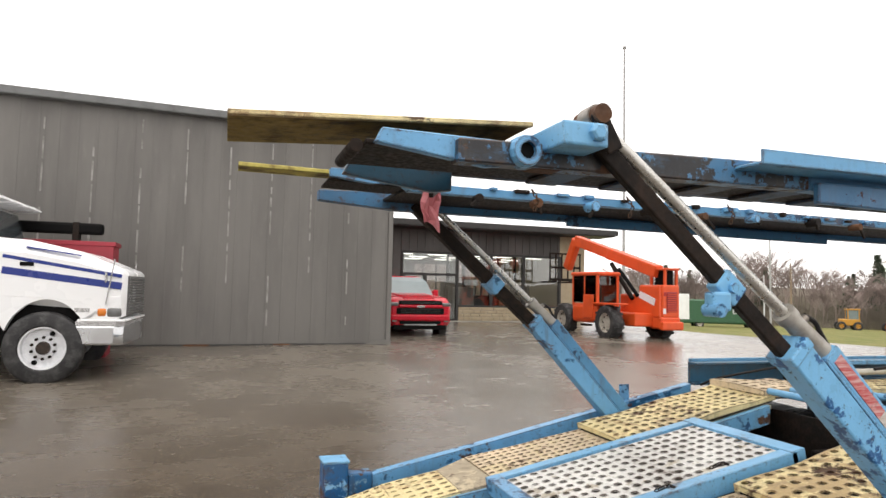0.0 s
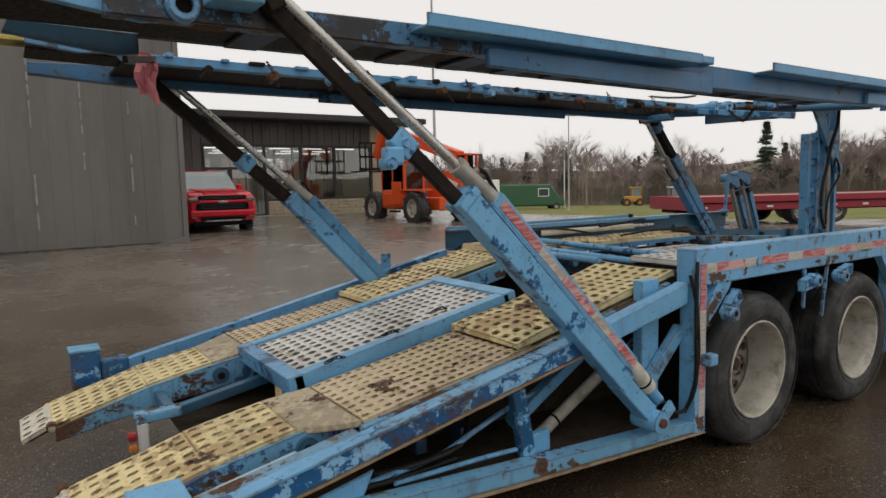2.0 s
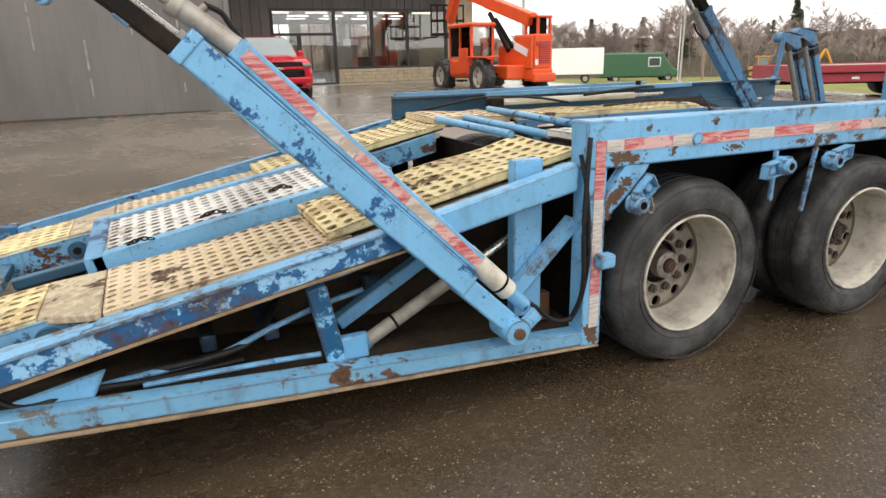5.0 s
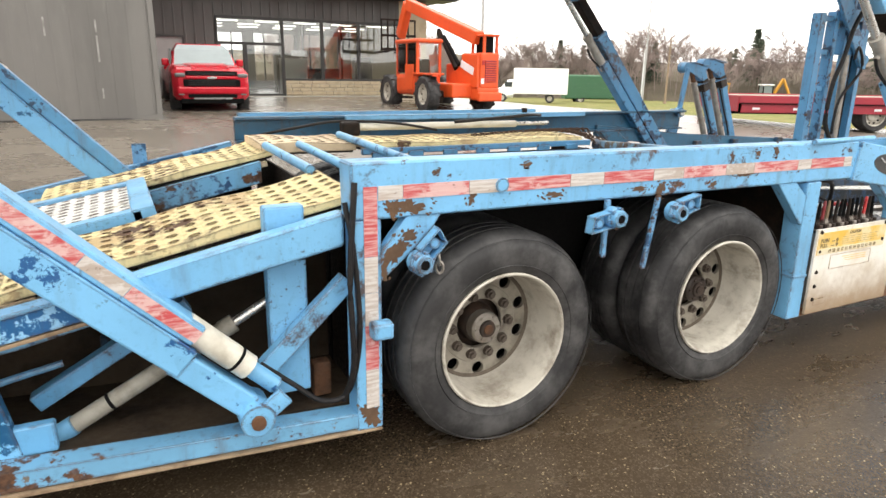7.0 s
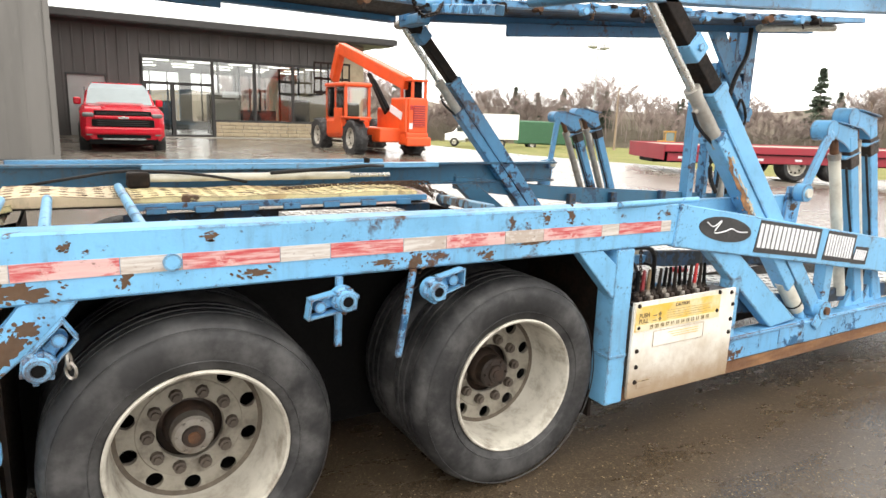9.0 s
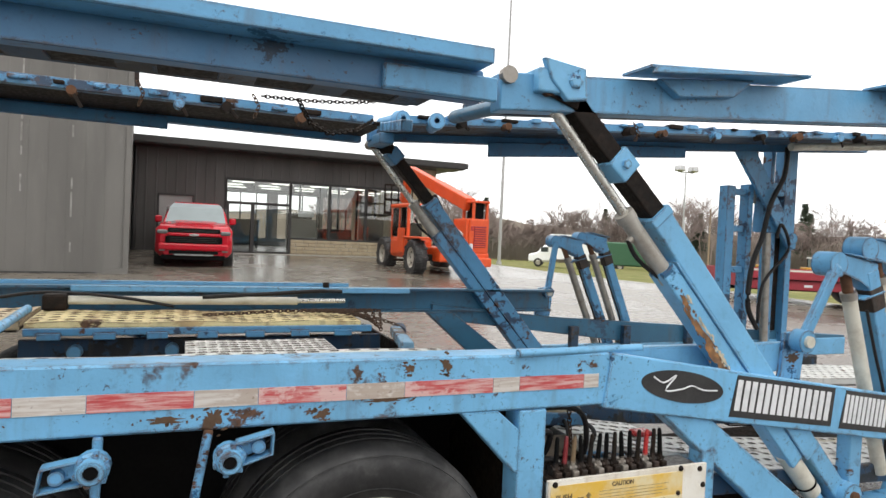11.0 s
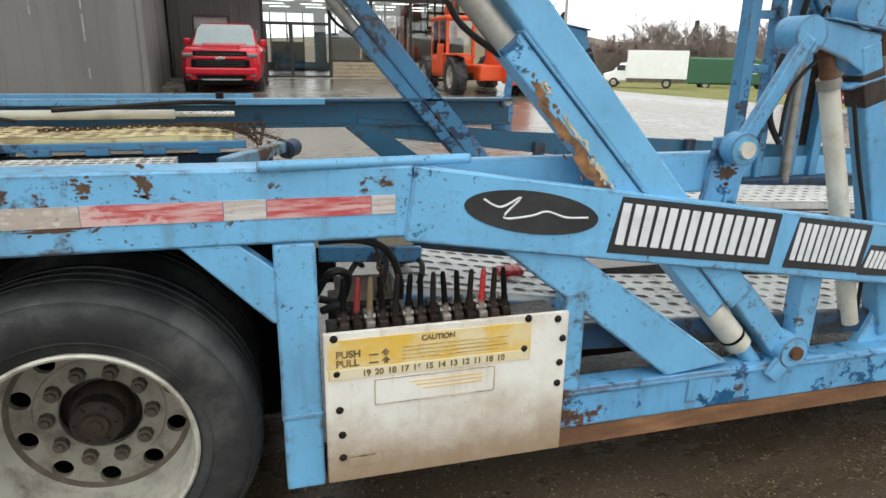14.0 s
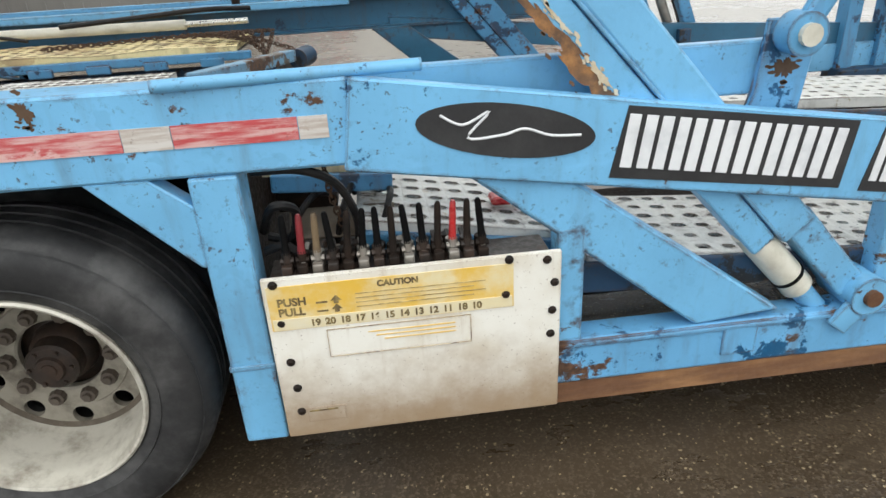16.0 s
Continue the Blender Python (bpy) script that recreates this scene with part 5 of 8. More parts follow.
for k in range(4):
    part("notice_bar", shape(box, 6.08, 6.40 - 0.03 * (k % 2), YN - 0.0262, YN - 0.0238, 0.687 - k * 0.012, 0.6892 - k * 0.012, 0), faded_ink, control)
for k in range(3):
    part("notice_bar", shape(box, 6.1 + 0.02 * k, 6.32, YN - 0.0262, YN - 0.0238, 0.575 - k * 0.012, 0.578 - k * 0.012, 0), panel_yellow, control)
for z in (0.672, 0.648):
    part("arrow_mark", shape(plate, [(6.02, z + 0.004), (6.033, z + 0.018), (6.046, z + 0.004), (6.039, z + 0.004), (6.039, z - 0.004), (6.027, z - 0.004), (6.027, z + 0.004)], YN - 0.0262, YN - 0.0238, 0), ink, control)
    part("word_bar", shape(box, 5.985, 6.012, YN - 0.0262, YN - 0.0238, z, z + 0.004, 0), ink, control)
for x, z in ((5.89, 0.73), (6.555, 0.725), (6.575, 0.66), (6.57, 0.58), (6.567, 0.51), (5.895, 0.625), (5.90, 0.51), (5.905, 0.43), (5.905, 0.355), (6.45, 0.64), (6.46, 0.735)):
    bm = bmesh.new()
    lathe(bm, [(0.0, -0.009), (0.006, -0.009), (0.011, -0.003), (0.012, 0.002)], Matrix.Translation((x, YN - 0.022, z)) @ Matrix.Rotation(radians(90), 4, "X") @ Matrix.Scale(-1, 4, (0, 0, 1)), 10)
    part("rivet", bm, dark_steel, control, "", True)
wood_grip = worn("worn_wooden_grip", (0.16, 0.11, 0.06), (0.06, 0.04, 0.03), 20, 0.6, 0.7)
handle_cols = [black_mat, dark_red, wood_grip, black_mat, dark_steel, black_mat, black_mat, dark_steel, black_mat, black_mat, dark_steel, red_plastic, dark_steel, black_mat]
rng4 = random.Random(5)
for k in range(14):
    x = 5.925 + k * 0.0368
    tilt = rng4.uniform(-0.09, 0.09)
    y = YN + 0.035
    bm = bmesh.new()
    tube(bm, (x, y, 0.728), (x, y, 0.788), 0.012, 0.01, 10)
    tube(bm, (x, y + 0.025, 0.733), (x, y + 0.025, 0.773), 0.016, seg=8)
    tube(bm, (x - 0.016, y, 0.764), (x + 0.016, y, 0.764), 0.008, seg=8)
    box(bm, x - 0.013, x + 0.013, y - 0.03, y - 0.008, 0.736, 0.76, 0.004)
    lever = part("lever", bm, (grease, steel, dark_steel)[k * 2 % 3], control, "oily valve lever with a rubber grip")
    part("lever_link", shape(beam, (x, y - 0.02, 0.753), (x + rng4.uniform(-0.01, 0.01), y + 0.07, 0.775), 0.012, 0.01, 0.002, (1, 0, 0)), steel if k % 4 == 1 else grease, control)
    bm = bmesh.new()
    lathe(bm, [(0.0, 0.1), (0.005, 0.1), (0.0075, 0.093), (0.0088, 0.06), (0.0088, 0.02), (0.0105, 0.0), (0.0, 0.0)], Matrix.Translation((x, y, 0.782)) @ Matrix.Rotation(tilt, 4, "Y"), 10)
    part("lever_grip", bm, handle_cols[k], control, "", True)
for k in range(9):
    x = 5.93 + k * 0.055
    part("spool_cap", shape(tube, (x, YN + 0.09, 0.75), (x, YN + 0.09, 0.765 + 0.008 * (k % 2)), 0.015, seg=8), (grease, dark_steel, steel)[k % 3], control)
part("hose", shape(rope, [(5.87, 1.78, 0.98), (5.98, 1.75, 0.985), (6.06, 1.77, 0.94), (6.1, 1.8, 0.84), (6.1, 1.82, 0.76)], 0.011), hose_mat, trailer, "black hydraulic hose", True)
part("hose", shape(rope, [(5.86, 1.85, 0.80), (5.9, 1.8, 0.88), (5.95, 1.82, 0.86), (5.93, 1.84, 0.78), (5.87, 1.86, 0.78)], 0.012), hose_mat, trailer, "", True)
part("hose", shape(rope, [(5.87, 1.79, 0.77), (5.92, 1.77, 0.79), (5.97, 1.77, 0.76), (6.1, 1.79, 0.76)], 0.012), hose_mat, trailer, "", True)

# ---- lower fore deck: pale perforated treads behind the panel ----
mud = worn("caked_brown_mud", (0.16, 0.13, 0.1), (0.07, 0.05, 0.035), 9, 0.9, 0.85, 0, 0.6, 30, 0.4)
part("mud_plate", shape(beam, (5.92, 1.90, 0.79), (6.2, 1.91, 0.78), 0.1, 0.01, 0.003, (0, 0.8, 0.5)), mud, trailer, "mud-caked leaning cover plate")
part("valve_block", shape(box, 5.9, 6.5, 1.865, 1.95, 0.56, 0.74, 0.015), grease, trailer, "greasy dark valve block")
for k in range(3):
    part("valve_hose", shape(rope, [(5.93 + 0.11 * k, 1.88, 0.74), (5.94 + 0.12 * k, 1.86, 0.81 + 0.012 * (k % 3)), (5.99 + 0.1 * k, 1.95, 0.85 + 0.02 * (k % 2)), (6.03 + 0.06 * k, 2.08, 0.8)], 0.009), hose_mat, trailer, "", True)
chain("hanging_chain", [(6.03, 1.83, 1.0), (6.04, 1.83, 0.9), (6.06, 1.84, 0.8)], trailer, chain_mat, 0.024)
for p, q, y, w, k in (((6.1, 0.815), (6.665, 0.725), 2.05, 0.44, 11), ((6.70, 0.66), (8.4, 0.52), 2.03, 0.46, 26), ((8.4, 0.52), (10.4, 0.45), 2.03, 0.46, 30)):
    m, L = slope(p, q, y)
    perforated("fore_tread", L, w, round(k * 0.85), 6, (0.042, 0.026), 0.006, white_tread, trailer, m, "pale perforated fore deck tread", 0.05, 0.002)
for p, q, y, w, k in (((6.15, 0.84), (7.4, 0.70), 2.62, 0.5, 22), ((7.45, 0.68), (10.4, 0.52), 2.62, 0.5, 40), ((7.1, 0.72), (10.4, 0.56), 3.5, 0.55, 40)):
    m, L = slope(p, q, y)
    perforated("fore_tread", L, w, round(k * 0.85), 6, (0.042, 0.026), 0.006, white_tread, trailer, m, "pale perforated fore deck tread", 0.05, 0.002)
m, L = slope((5.86, 0.935), (6.18, 0.913), 2.13)
perforated("loose_tread", L, 0.32, 9, 6, (0.036, 0.03), 0.015, tan, trailer, m, "muddy loose tread end", 0.03, 0.01)
part("tread_side", shape(beam, (5.88, 1.955, 0.89), (6.2, 1.955, 0.868), 0.025, 0.05), blue_shaded_dull, trailer)
part("tread_side", shape(beam, (6.1, 1.82, 0.765), (6.665, 1.82, 0.68), 0.02, 0.05), blue_shaded_dull, trailer)
part("tread_side", shape(beam, (6.1, 2.36, 0.79), (10.4, 2.36, 0.48), 0.03, 0.1), blue_under_shade, trailer)
part("tread_side", shape(beam, (6.66, 1.80, 0.60), (10.4, 1.80, 0.42), 0.03, 0.09), blue_under_shade, trailer)
part("tread_side", shape(beam, (6.1, 2.9, 0.79), (10.4, 2.9, 0.48), 0.03, 0.1), blue_under_shade, trailer)
part("dark_floor", shape(box, 6.0, 10.4, 2.2, 3.1, 0.30, 0.34, 0), dark_steel, trailer)
part("red_rag", shape(box, 6.47, 6.56, 1.95, 2.02, 0.765, 0.79, 0.012), red_plastic, trailer, "crumpled dark red rag")
# far sill and posts
part("far_sill", shape(box, 7.2, 10.6, YF - 0.06, YF, 0.62, 0.78, 0.008), blue, trailer, "blue far sill")
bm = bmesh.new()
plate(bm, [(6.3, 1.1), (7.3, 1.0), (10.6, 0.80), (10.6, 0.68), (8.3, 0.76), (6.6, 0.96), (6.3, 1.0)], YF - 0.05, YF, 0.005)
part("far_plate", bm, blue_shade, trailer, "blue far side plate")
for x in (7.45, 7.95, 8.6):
    part("far_post", shape(box, x, x + 0.07, YF - 0.1, YF - 0.05, 0.62, 0.93, 0.006), blue_under_shade, trailer)
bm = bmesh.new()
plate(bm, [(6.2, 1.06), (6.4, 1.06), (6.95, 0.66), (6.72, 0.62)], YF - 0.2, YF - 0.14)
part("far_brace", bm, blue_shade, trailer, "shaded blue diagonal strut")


def hoist(x, y, z0, z1, lean, s, parent, link=None, size=1.0):
    """A lift post with a round head on a knuckle and a ram on its rear side, leaning in x; x is the post's top."""
    top, bot = Vector((x, y, z1)), Vector((x + lean, y, z0))
    d = (top - bot).normalized()
    bl = blue_mid_shade if s > 0 else blue_shaded_dull
    kx = x - 0.25 * size
    h = part("hoist_post", shape(beam, bot, top, 0.075 * size, 0.085 * size, 0.01), bl, parent, "light blue hoist post with ram")
    part("hoist_foot", shape(plate, [(bot.x - 0.14, z0 - 0.08), (bot.x + 0.14, z0 - 0.08), (bot.x + 0.05, z0 + 0.12), (bot.x - 0.05, z0 + 0.12)], y - 0.02, y + 0.02), blue, h)
    off = Vector((-0.145 * size, 0, 0))
    r = 0.032 * size
    part("hoist_ram", shape(tube, bot + off + d * 0.05, top + off - d * 0.13, r, seg=20), cream if s > 0 else steel, h, "cream hoist ram", True)
    part("hoist_ram_band", shape(tube, bot + off + d * 0.3, bot + off + d * 0.31, r + 0.003, seg=20), black_mat, h, "", True)
    part("hoist_ram_cap", shape(tube, top + off - d * 0.15, top + off - d * 0.115, r + 0.004, seg=20), steel, h, "", True)
    part("hoist_ram_neck", shape(tube, top + off - d * 0.13, top + off - d * 0.0, r * 0.75, seg=14), rust_mat, h, "rusty ram neck", True)
    part("hoist_grease", shape(beam, top - d * 0.2, top - d * 0.09, 0.082 * size, 0.092 * size, 0.006), grease, h)
    bm = bmesh.new()
    kr = 0.056 * size
    tube(bm, (kx, y - 0.055 * size, z1 + 0.02), (kx, y + 0.045 * size, z1 + 0.02), kr, seg=24)
    plate(bm, [(kx, z1 + 0.02 + kr * 0.98), (kx + 0.1, z1 + 0.06), (x + 0.05, z1 + 0.035), (x + 0.045, z1 - 0.07), (x - 0.02, z1 - 0.1), (x - 0.075, z1 - 0.045), (kx + 0.06, z1 - 0.01), (kx, z1 + 0.02 - kr * 0.7)], y - 0.035 * size, y + 0.035 * size, 0.012)
    plate(bm, [(kx + 0.08, z1 + 0.072), (x + 0.06, z1 + 0.042), (x + 0.06, z1 + 0.033), (kx + 0.08, z1 + 0.063)], y - 0.05 * size, y + 0.05 * size, 0.003)
    plate(bm, [(x - 0.06, z1 - 0.135), (x + 0.085, z1 - 0.095), (x + 0.085, z1 - 0.105), (x - 0.06, z1 - 0.145)], y - 0.048 * size, y + 0.048 * size, 0.003)
    part("hoist_head", bm, bl, h, "blue hoist head casting", True)
    part("hoist_hose", shape(rope, [top + off * 0.55 - d * 0.2 + Vector((0, -0.03, 0)), top + off * 0.62 - d * 0.4 + Vector((0, -0.04, 0)), bot + off * 0.6 + d * 0.4 + Vector((0, -0.045, 0)), bot + off * 0.7 + d * 0.1], 0.007), hose_mat, h, "", True)
    if link:
        q = Vector((link[0], y - 0.045, link[1]))
        part("hoist_link", shape(beam, (kx, y - 0.045, z1 + 0.02), q, 0.03, 0.06 * size, 0.014), bl, h, "blue link bar")
        bm = bmesh.new()
        tube(bm, q + Vector((0, -0.03, 0)), q + Vector((0, 0.03, 0)), 0.05 * size, seg=20)
        part("link_eye", bm, bl, h, "", True)
        part("link_pin", shape(tube, q + Vector((0, -0.045, 0)), q + Vector((0, -0.02, 0)), 0.026, seg=12), cream, h)
        bm = bmesh.new()
        plate(bm, [(q.x - 0.05, q.z + 0.03), (q.x + 0.045, q.z + 0.03), (q.x + 0.075, q.z - 0.06), (q.x + 0.06, q.z - 0.2), (q.x - 0.1, q.z - 0.26), (q.x - 0.06, q.z - 0.14)], y + 0.0, y + 0.02, 0.004)
        part("link_foot", bm, blue_rusty, h, "chipped blue link bracket")
        if s > 0:
            rust_patch(q.x + 0.005, q.z - 0.085, 0.05, 0.05, y, h, 77)
    return h


hoist(7.605, YN + 0.085, 0.50, 1.53, 0.355, 1, trailer, (7.16, 1.21))
hoist(7.82, YN + 0.095, 0.50, 1.605, 0.37, 1, trailer)
hoist(7.53, YF + 0.02, 0.62, 1.565, 0.42, -1, trailer, (7.26, 1.19), 0.85)
hoist(7.78, YF + 0.04, 0.62, 1.60, 0.42, -1, trailer, None, 0.85)

# ---- mast on the far side ----
mast = part("mast_post", shape(box, 8.965, 9.055, YF - 0.1, YF, 0.62, 2.135, 0.006), blue_shaded_dull, trailer, "blue mast frame post")
for z in (1.38, 1.74, 2.06):
    part("mast_rung", shape(box, 9.055, 9.2, YF - 0.08, YF - 0.02, z, z + 0.055, 0.006), blue_shaded_dull, mast)
part("mast_post", shape(box, 9.205, 9.265, YF - 0.1, YF, 0.62, 2.16, 0.006), blue_shaded_dull, trailer)
part("mast_stay", shape(tube, (9.335, YF - 0.04, 2.0), (9.335, YF - 0.04, 2.56), 0.018, seg=12), steel, trailer, "grey stay tube", True)
bm = bmesh.new()
plate(bm, [(8.9, 2.52), (9.15, 2.52), (9.75, 1.70), (9.735, 1.6), (9.64, 1.63)], YF - 0.16, YF - 0.12, 0.006)
tube(bm, (9.68, YF - 0.18, 1.70), (9.68, YF - 0.1, 1.70), 0.05, seg=16)
part("mast_brace", bm, blue_shaded_dull, trailer, "blue diagonal mast brace")
bm = bmesh.new()
box(bm, 9.615, 9.757, YF - 0.12, YF, 1.745, 2.56, 0.006)
box(bm, 9.33, 9.62, YF - 0.118, YF - 0.002, 2.075, 2.19, 0.006)
box(bm, 9.37, 9.62, YF - 0.115, YF - 0.005, 1.745, 1.92, 0.006)
box(bm, 9.37, 9.46, YF - 0.11, YF - 0.01, 1.91, 2.08, 0.006)
box(bm, 9.447, 9.49, YF - 0.112, YF - 0.012, 2.18, 2.55, 0.004)
part("mast_window_frame", bm, blue_shaded_dull, trailer, "blue mast head frame")
bm = bmesh.new()
box(bm, 9.48, 9.55, YF - 0.1, YF, 0.55, 1.745, 0.004)
box(bm, 9.69, 9.76, YF - 0.1, YF, 0.55, 1.745, 0.004)
part("mast_rail", bm, blue_shaded_dull, trailer)
bm = bmesh.new()
box(bm, 9.55, 9.69, YF - 0.03, YF - 0.01, 0.55, 2.1, 0.003)
for k in range(20):
    box(bm, 9.6, 9.64, YF - 0.045, YF - 0.028, 0.66 + k * 0.055, 0.68 + k * 0.055, 0.002)
part("mast_rack", bm, dark_steel, trailer, "dark toothed mast rack")
part("mast_ram", shape(tube, (9.435, YF - 0.14, 0.6), (9.40, YF - 0.14, 1.74), 0.035, seg=18), steel, trailer, "grey mast ram", True)
part("hose", shape(rope, [(9.52, YF - 0.2, 2.5), (9.5, YF - 0.2, 2.25), (9.36, YF - 0.2, 2.0), (9.3, YF - 0.18, 1.7), (9.2, YF - 0.18, 1.45), (9.18, YF - 0.18, 1.1), (9.3, YF - 0.18, 0.9)], 0.022), hose_mat, trailer, "black hydraulic hose", True)
part("hose", shape(rope, [(9.45, YF - 0.2, 1.7), (9.5, YF - 0.2, 1.82), (9.6, YF - 0.2, 1.6), (9.32, YF - 0.2, 1.3), (9.28, YF - 0.2, 0.95)], 0.014), hose_mat, trailer, "", True)
part("mast_foot", shape(box, 8.95, 10.1, YF - 0.16, YF + 0.02, 0.5, 0.64, 0.01), blue_under_shade, trailer)
# a second mast further on, near side
part("mast_post", shape(box, 9.1, 9.2, YN + 0.02, YN + 0.12, 0.45, 2.4, 0.006), blue, trailer)

# ---- upper deck ----
def upper_rail(pts, y0, y1, name, mt, lab=""):
    """A rail whose lower and upper edges follow pts of (x, z0, z1)."""
    bm = bmesh.new()
    plate(bm, [(x, b) for x, a, b in pts] + [(x, a) for x, a, b in reversed(pts)], y0, y1, 0.005)
    return part(name, bm, mt, trailer, lab)


upper_rail([(0.62, 2.08, 2.15), (1.95, 2.09, 2.18)], YN + 0.03, YN + 0.10, "upper_rail", blue_dark_flaked, "dark-flaked blue upper deck rail")
upper_rail([(1.95, 2.09, 2.18), (3.5, 2.06, 2.17), (5.56, 2.06, 2.165)], YN + 0.03, YN + 0.10, "upper_rail", blue_upper_shade, "stained blue upper deck rail toned for shade")
upper_rail([(5.62, 2.04, 2.17), (6.6, 2.115, 2.255), (8.0, 2.235, 2.385), (10.6, 2.45, 2.6)], YN + 0.02, YN + 0.10, "upper_rail", blue_mid_shade, "light blue upper deck rail")
for x0, x1, z0, z1, w in ((1.62, 3.22, 2.135, 2.185, 0.14), (3.86, 5.54, 2.155, 2.205, 0.13)):
    bm = bmesh.new()
    plate(bm, [(x0, z1), (x1, z1 + 0.005), (x1, z0 + 0.005), (x0, z0)], YN - 0.09, YN - 0.078, 0.003)
    part("lip_face", bm, blue_mid_shade, trailer, "blue folded outer lip face")
    bm = bmesh.new()
    plate(bm, [(x0, z0 + 0.012), (x1, z0 + 0.017), (x1, z0 + 0.005), (x0, z0)], YN - 0.078, YN + 0.04, 0.003)
    part("outer_lip", bm, blue_mid_shade, trailer, "blue folded outer lip plate")
upper_rail([(1.96, 2.04, 2.115), (3.44, 2.02, 2.125)], YN + 0.0, YN + 0.028, "side_plate", blue_upper_shade, "stained blue splice plate toned for shade")
upper_rail([(2.85, 2.17, 2.205), (3.42, 2.165, 2.205)], YN - 0.02, YN + 0.07, "side_plate", blue_mid_shade)
upper_rail([(5.2, 2.06, 2.14), (5.6, 2.06, 2.14)], YN + 0.0, YN + 0.028, "side_plate", blue_mid_shade)
for x0, x1, z in ((6.16, 6.93, 2.235), (7.48, 9.0, 2.345)):
    bm = bmesh.new()
    t = 0.085
    plate(bm, [(x0, z), (x1, z + t * (x1 - x0)), (x1 - 0.13, z - 0.02 + t * (x1 - x0)), (x0 - 0.02, z - 0.03)], YN - 0.13, YN - 0.115, 0.003)
    part("lip_face", bm, blue_mid_shade, trailer, "blue folded outer lip face")
    bm = bmesh.new()
    plate(bm, [(x0 - 0.02, z + 0.004), (x1, z + t * (x1 - x0) + 0.004), (x1, z + t * (x1 - x0) - 0.008), (x0 - 0.02, z - 0.008)], YN - 0.115, YN + 0.05, 0.002)
    part("lip_top", bm, blue_mid_shade, trailer)
    bm = bmesh.new()
    plate(bm, [(x0 + 0.1, z - 0.012), (x1 - 0.2, z + t * (x1 - x0 - 0.3)), (x1 - 0.3, z - 0.07 + t * (x1 - x0 - 0.4)), (x0 + 0.2, z - 0.07)], YN - 0.02, YN + 0.02, 0.003)
    part("outer_lip", bm, blue_mid_shade, trailer, "blue folded outer lip plate")
part("rail_eye", shape(tube, (5.645, YN + 0.0, 2.16), (5.645, YN + 0.03, 2.16), 0.03, seg=12), steel, trailer)
# clevis brackets that hold the arms
for x, z, y, s in ((0.985, 2.165, YN, 1), (5.87, 2.155, YN, 1)):
    bm = bmesh.new()
    front = 0.1 if x < 2 else 0.02
    box(bm, x - (0.095 if x < 2 else 0.125), x + 0.055, y - front, y + 0.13, z - (0.036 if x < 2 else 0.042), z + (0.036 if x < 2 else 0.042), 0.008)
    b = part("arm_bracket", bm, blue, trailer, "light blue arm bracket")
    bm = bmesh.new()
    lathe(bm, [(0.0, 0.022), (0.02, 0.022), (0.028, 0.016), (0.028, 0.0)], Matrix.Translation((x + 0.015, y - front, z + 0.005)) @ Matrix.Rotation(radians(90), 4, "X"), 6)
    part("bracket_bolt", bm, blue, b)
bm = bmesh.new()
plate(bm, [(5.76, 2.23), (5.93, 2.21), (5.94, 2.1), (5.86, 2.09), (5.79, 2.16)], YN - 0.03, YN + 0.0, 0.004)
part("arm_cheek", bm, blue, trailer)
# tail head of the near upper deck
bm = bmesh.new()
plate(bm, [(0.40, 2.165), (0.80, 2.16), (0.80, 2.085), (0.72, 2.075), (0.38, 2.12)], YN + 0.06, YN + 0.09, 0.004)
part("deck_head", bm, blue_rusty, trailer, "blue upper deck tail head")
bm = bmesh.new()
plate(bm, [(0.40, 2.165), (0.80, 2.16), (0.80, 2.085), (0.72, 2.075), (0.38, 2.12)], YN + 0.6, YN + 0.63, 0.004)
part("head_side", bm, blue_shade, trailer)
# underside shade is put into the floor plate's colour
part("head_floor", shape(plate, [(0.36, 2.135), (0.80, 2.135), (0.80, 2.12), (0.36, 2.12)], YN + 0.09, YN + 0.42, 0.003), dark_steel, trailer, "head floor plate darkened for shade and grime")
part("deck_roller", shape(tube, (0.33, YN + 0.08, 2.11), (0.33, YN + 0.34, 2.11), 0.02, seg=12), dark_steel, trailer, "", True)
bm = bmesh.new()
lathe(bm, [(0.026, 0.0), (0.026, 0.06), (0.045, 0.06), (0.05, 0.045), (0.05, 0.0)], Matrix.Translation((0.83, YN + 0.06, 2.125)) @ Matrix.Rotation(radians(90), 4, "X"), 14)
part("winch_socket", bm, blue_rusty, trailer)
part("winch_hole", shape(tube, (0.83, YN + 0.015, 2.125), (0.83, YN + 0.03, 2.125), 0.026, seg=12), black_mat, trailer)
part("winch_shaft", shape(tube, (0.92, YN + 0.02, 2.185), (0.92, YN + 0.5, 2.185), 0.024, seg=12), rust_mat, trailer, "", True)
part("winch_body", shape(box, 0.86, 0.97, YN + 0.04, YN + 0.12, 2.08, 2.16, 0.01), rust_mat, trailer, "rusty winch body")
bm = bmesh.new()
plate(bm, [(-0.02, 2.20), (0.93, 2.262), (0.93, 2.245), (-0.02, 2.183)], YN + 0.17, YN + 0.19, 0.003)
part("upper_ramp_edge", bm, yellow, trailer, "yellow ramp edge bar")
bm = bmesh.new()
plate(bm, [(-0.02, 2.195), (0.93, 2.257), (0.93, 2.249), (-0.02, 2.187)], YN + 0.19, YN + 0.55, 0.002)
part("upper_ramp", bm, deck_rust, trailer, "yellow upper ramp tongue with heavy rust")
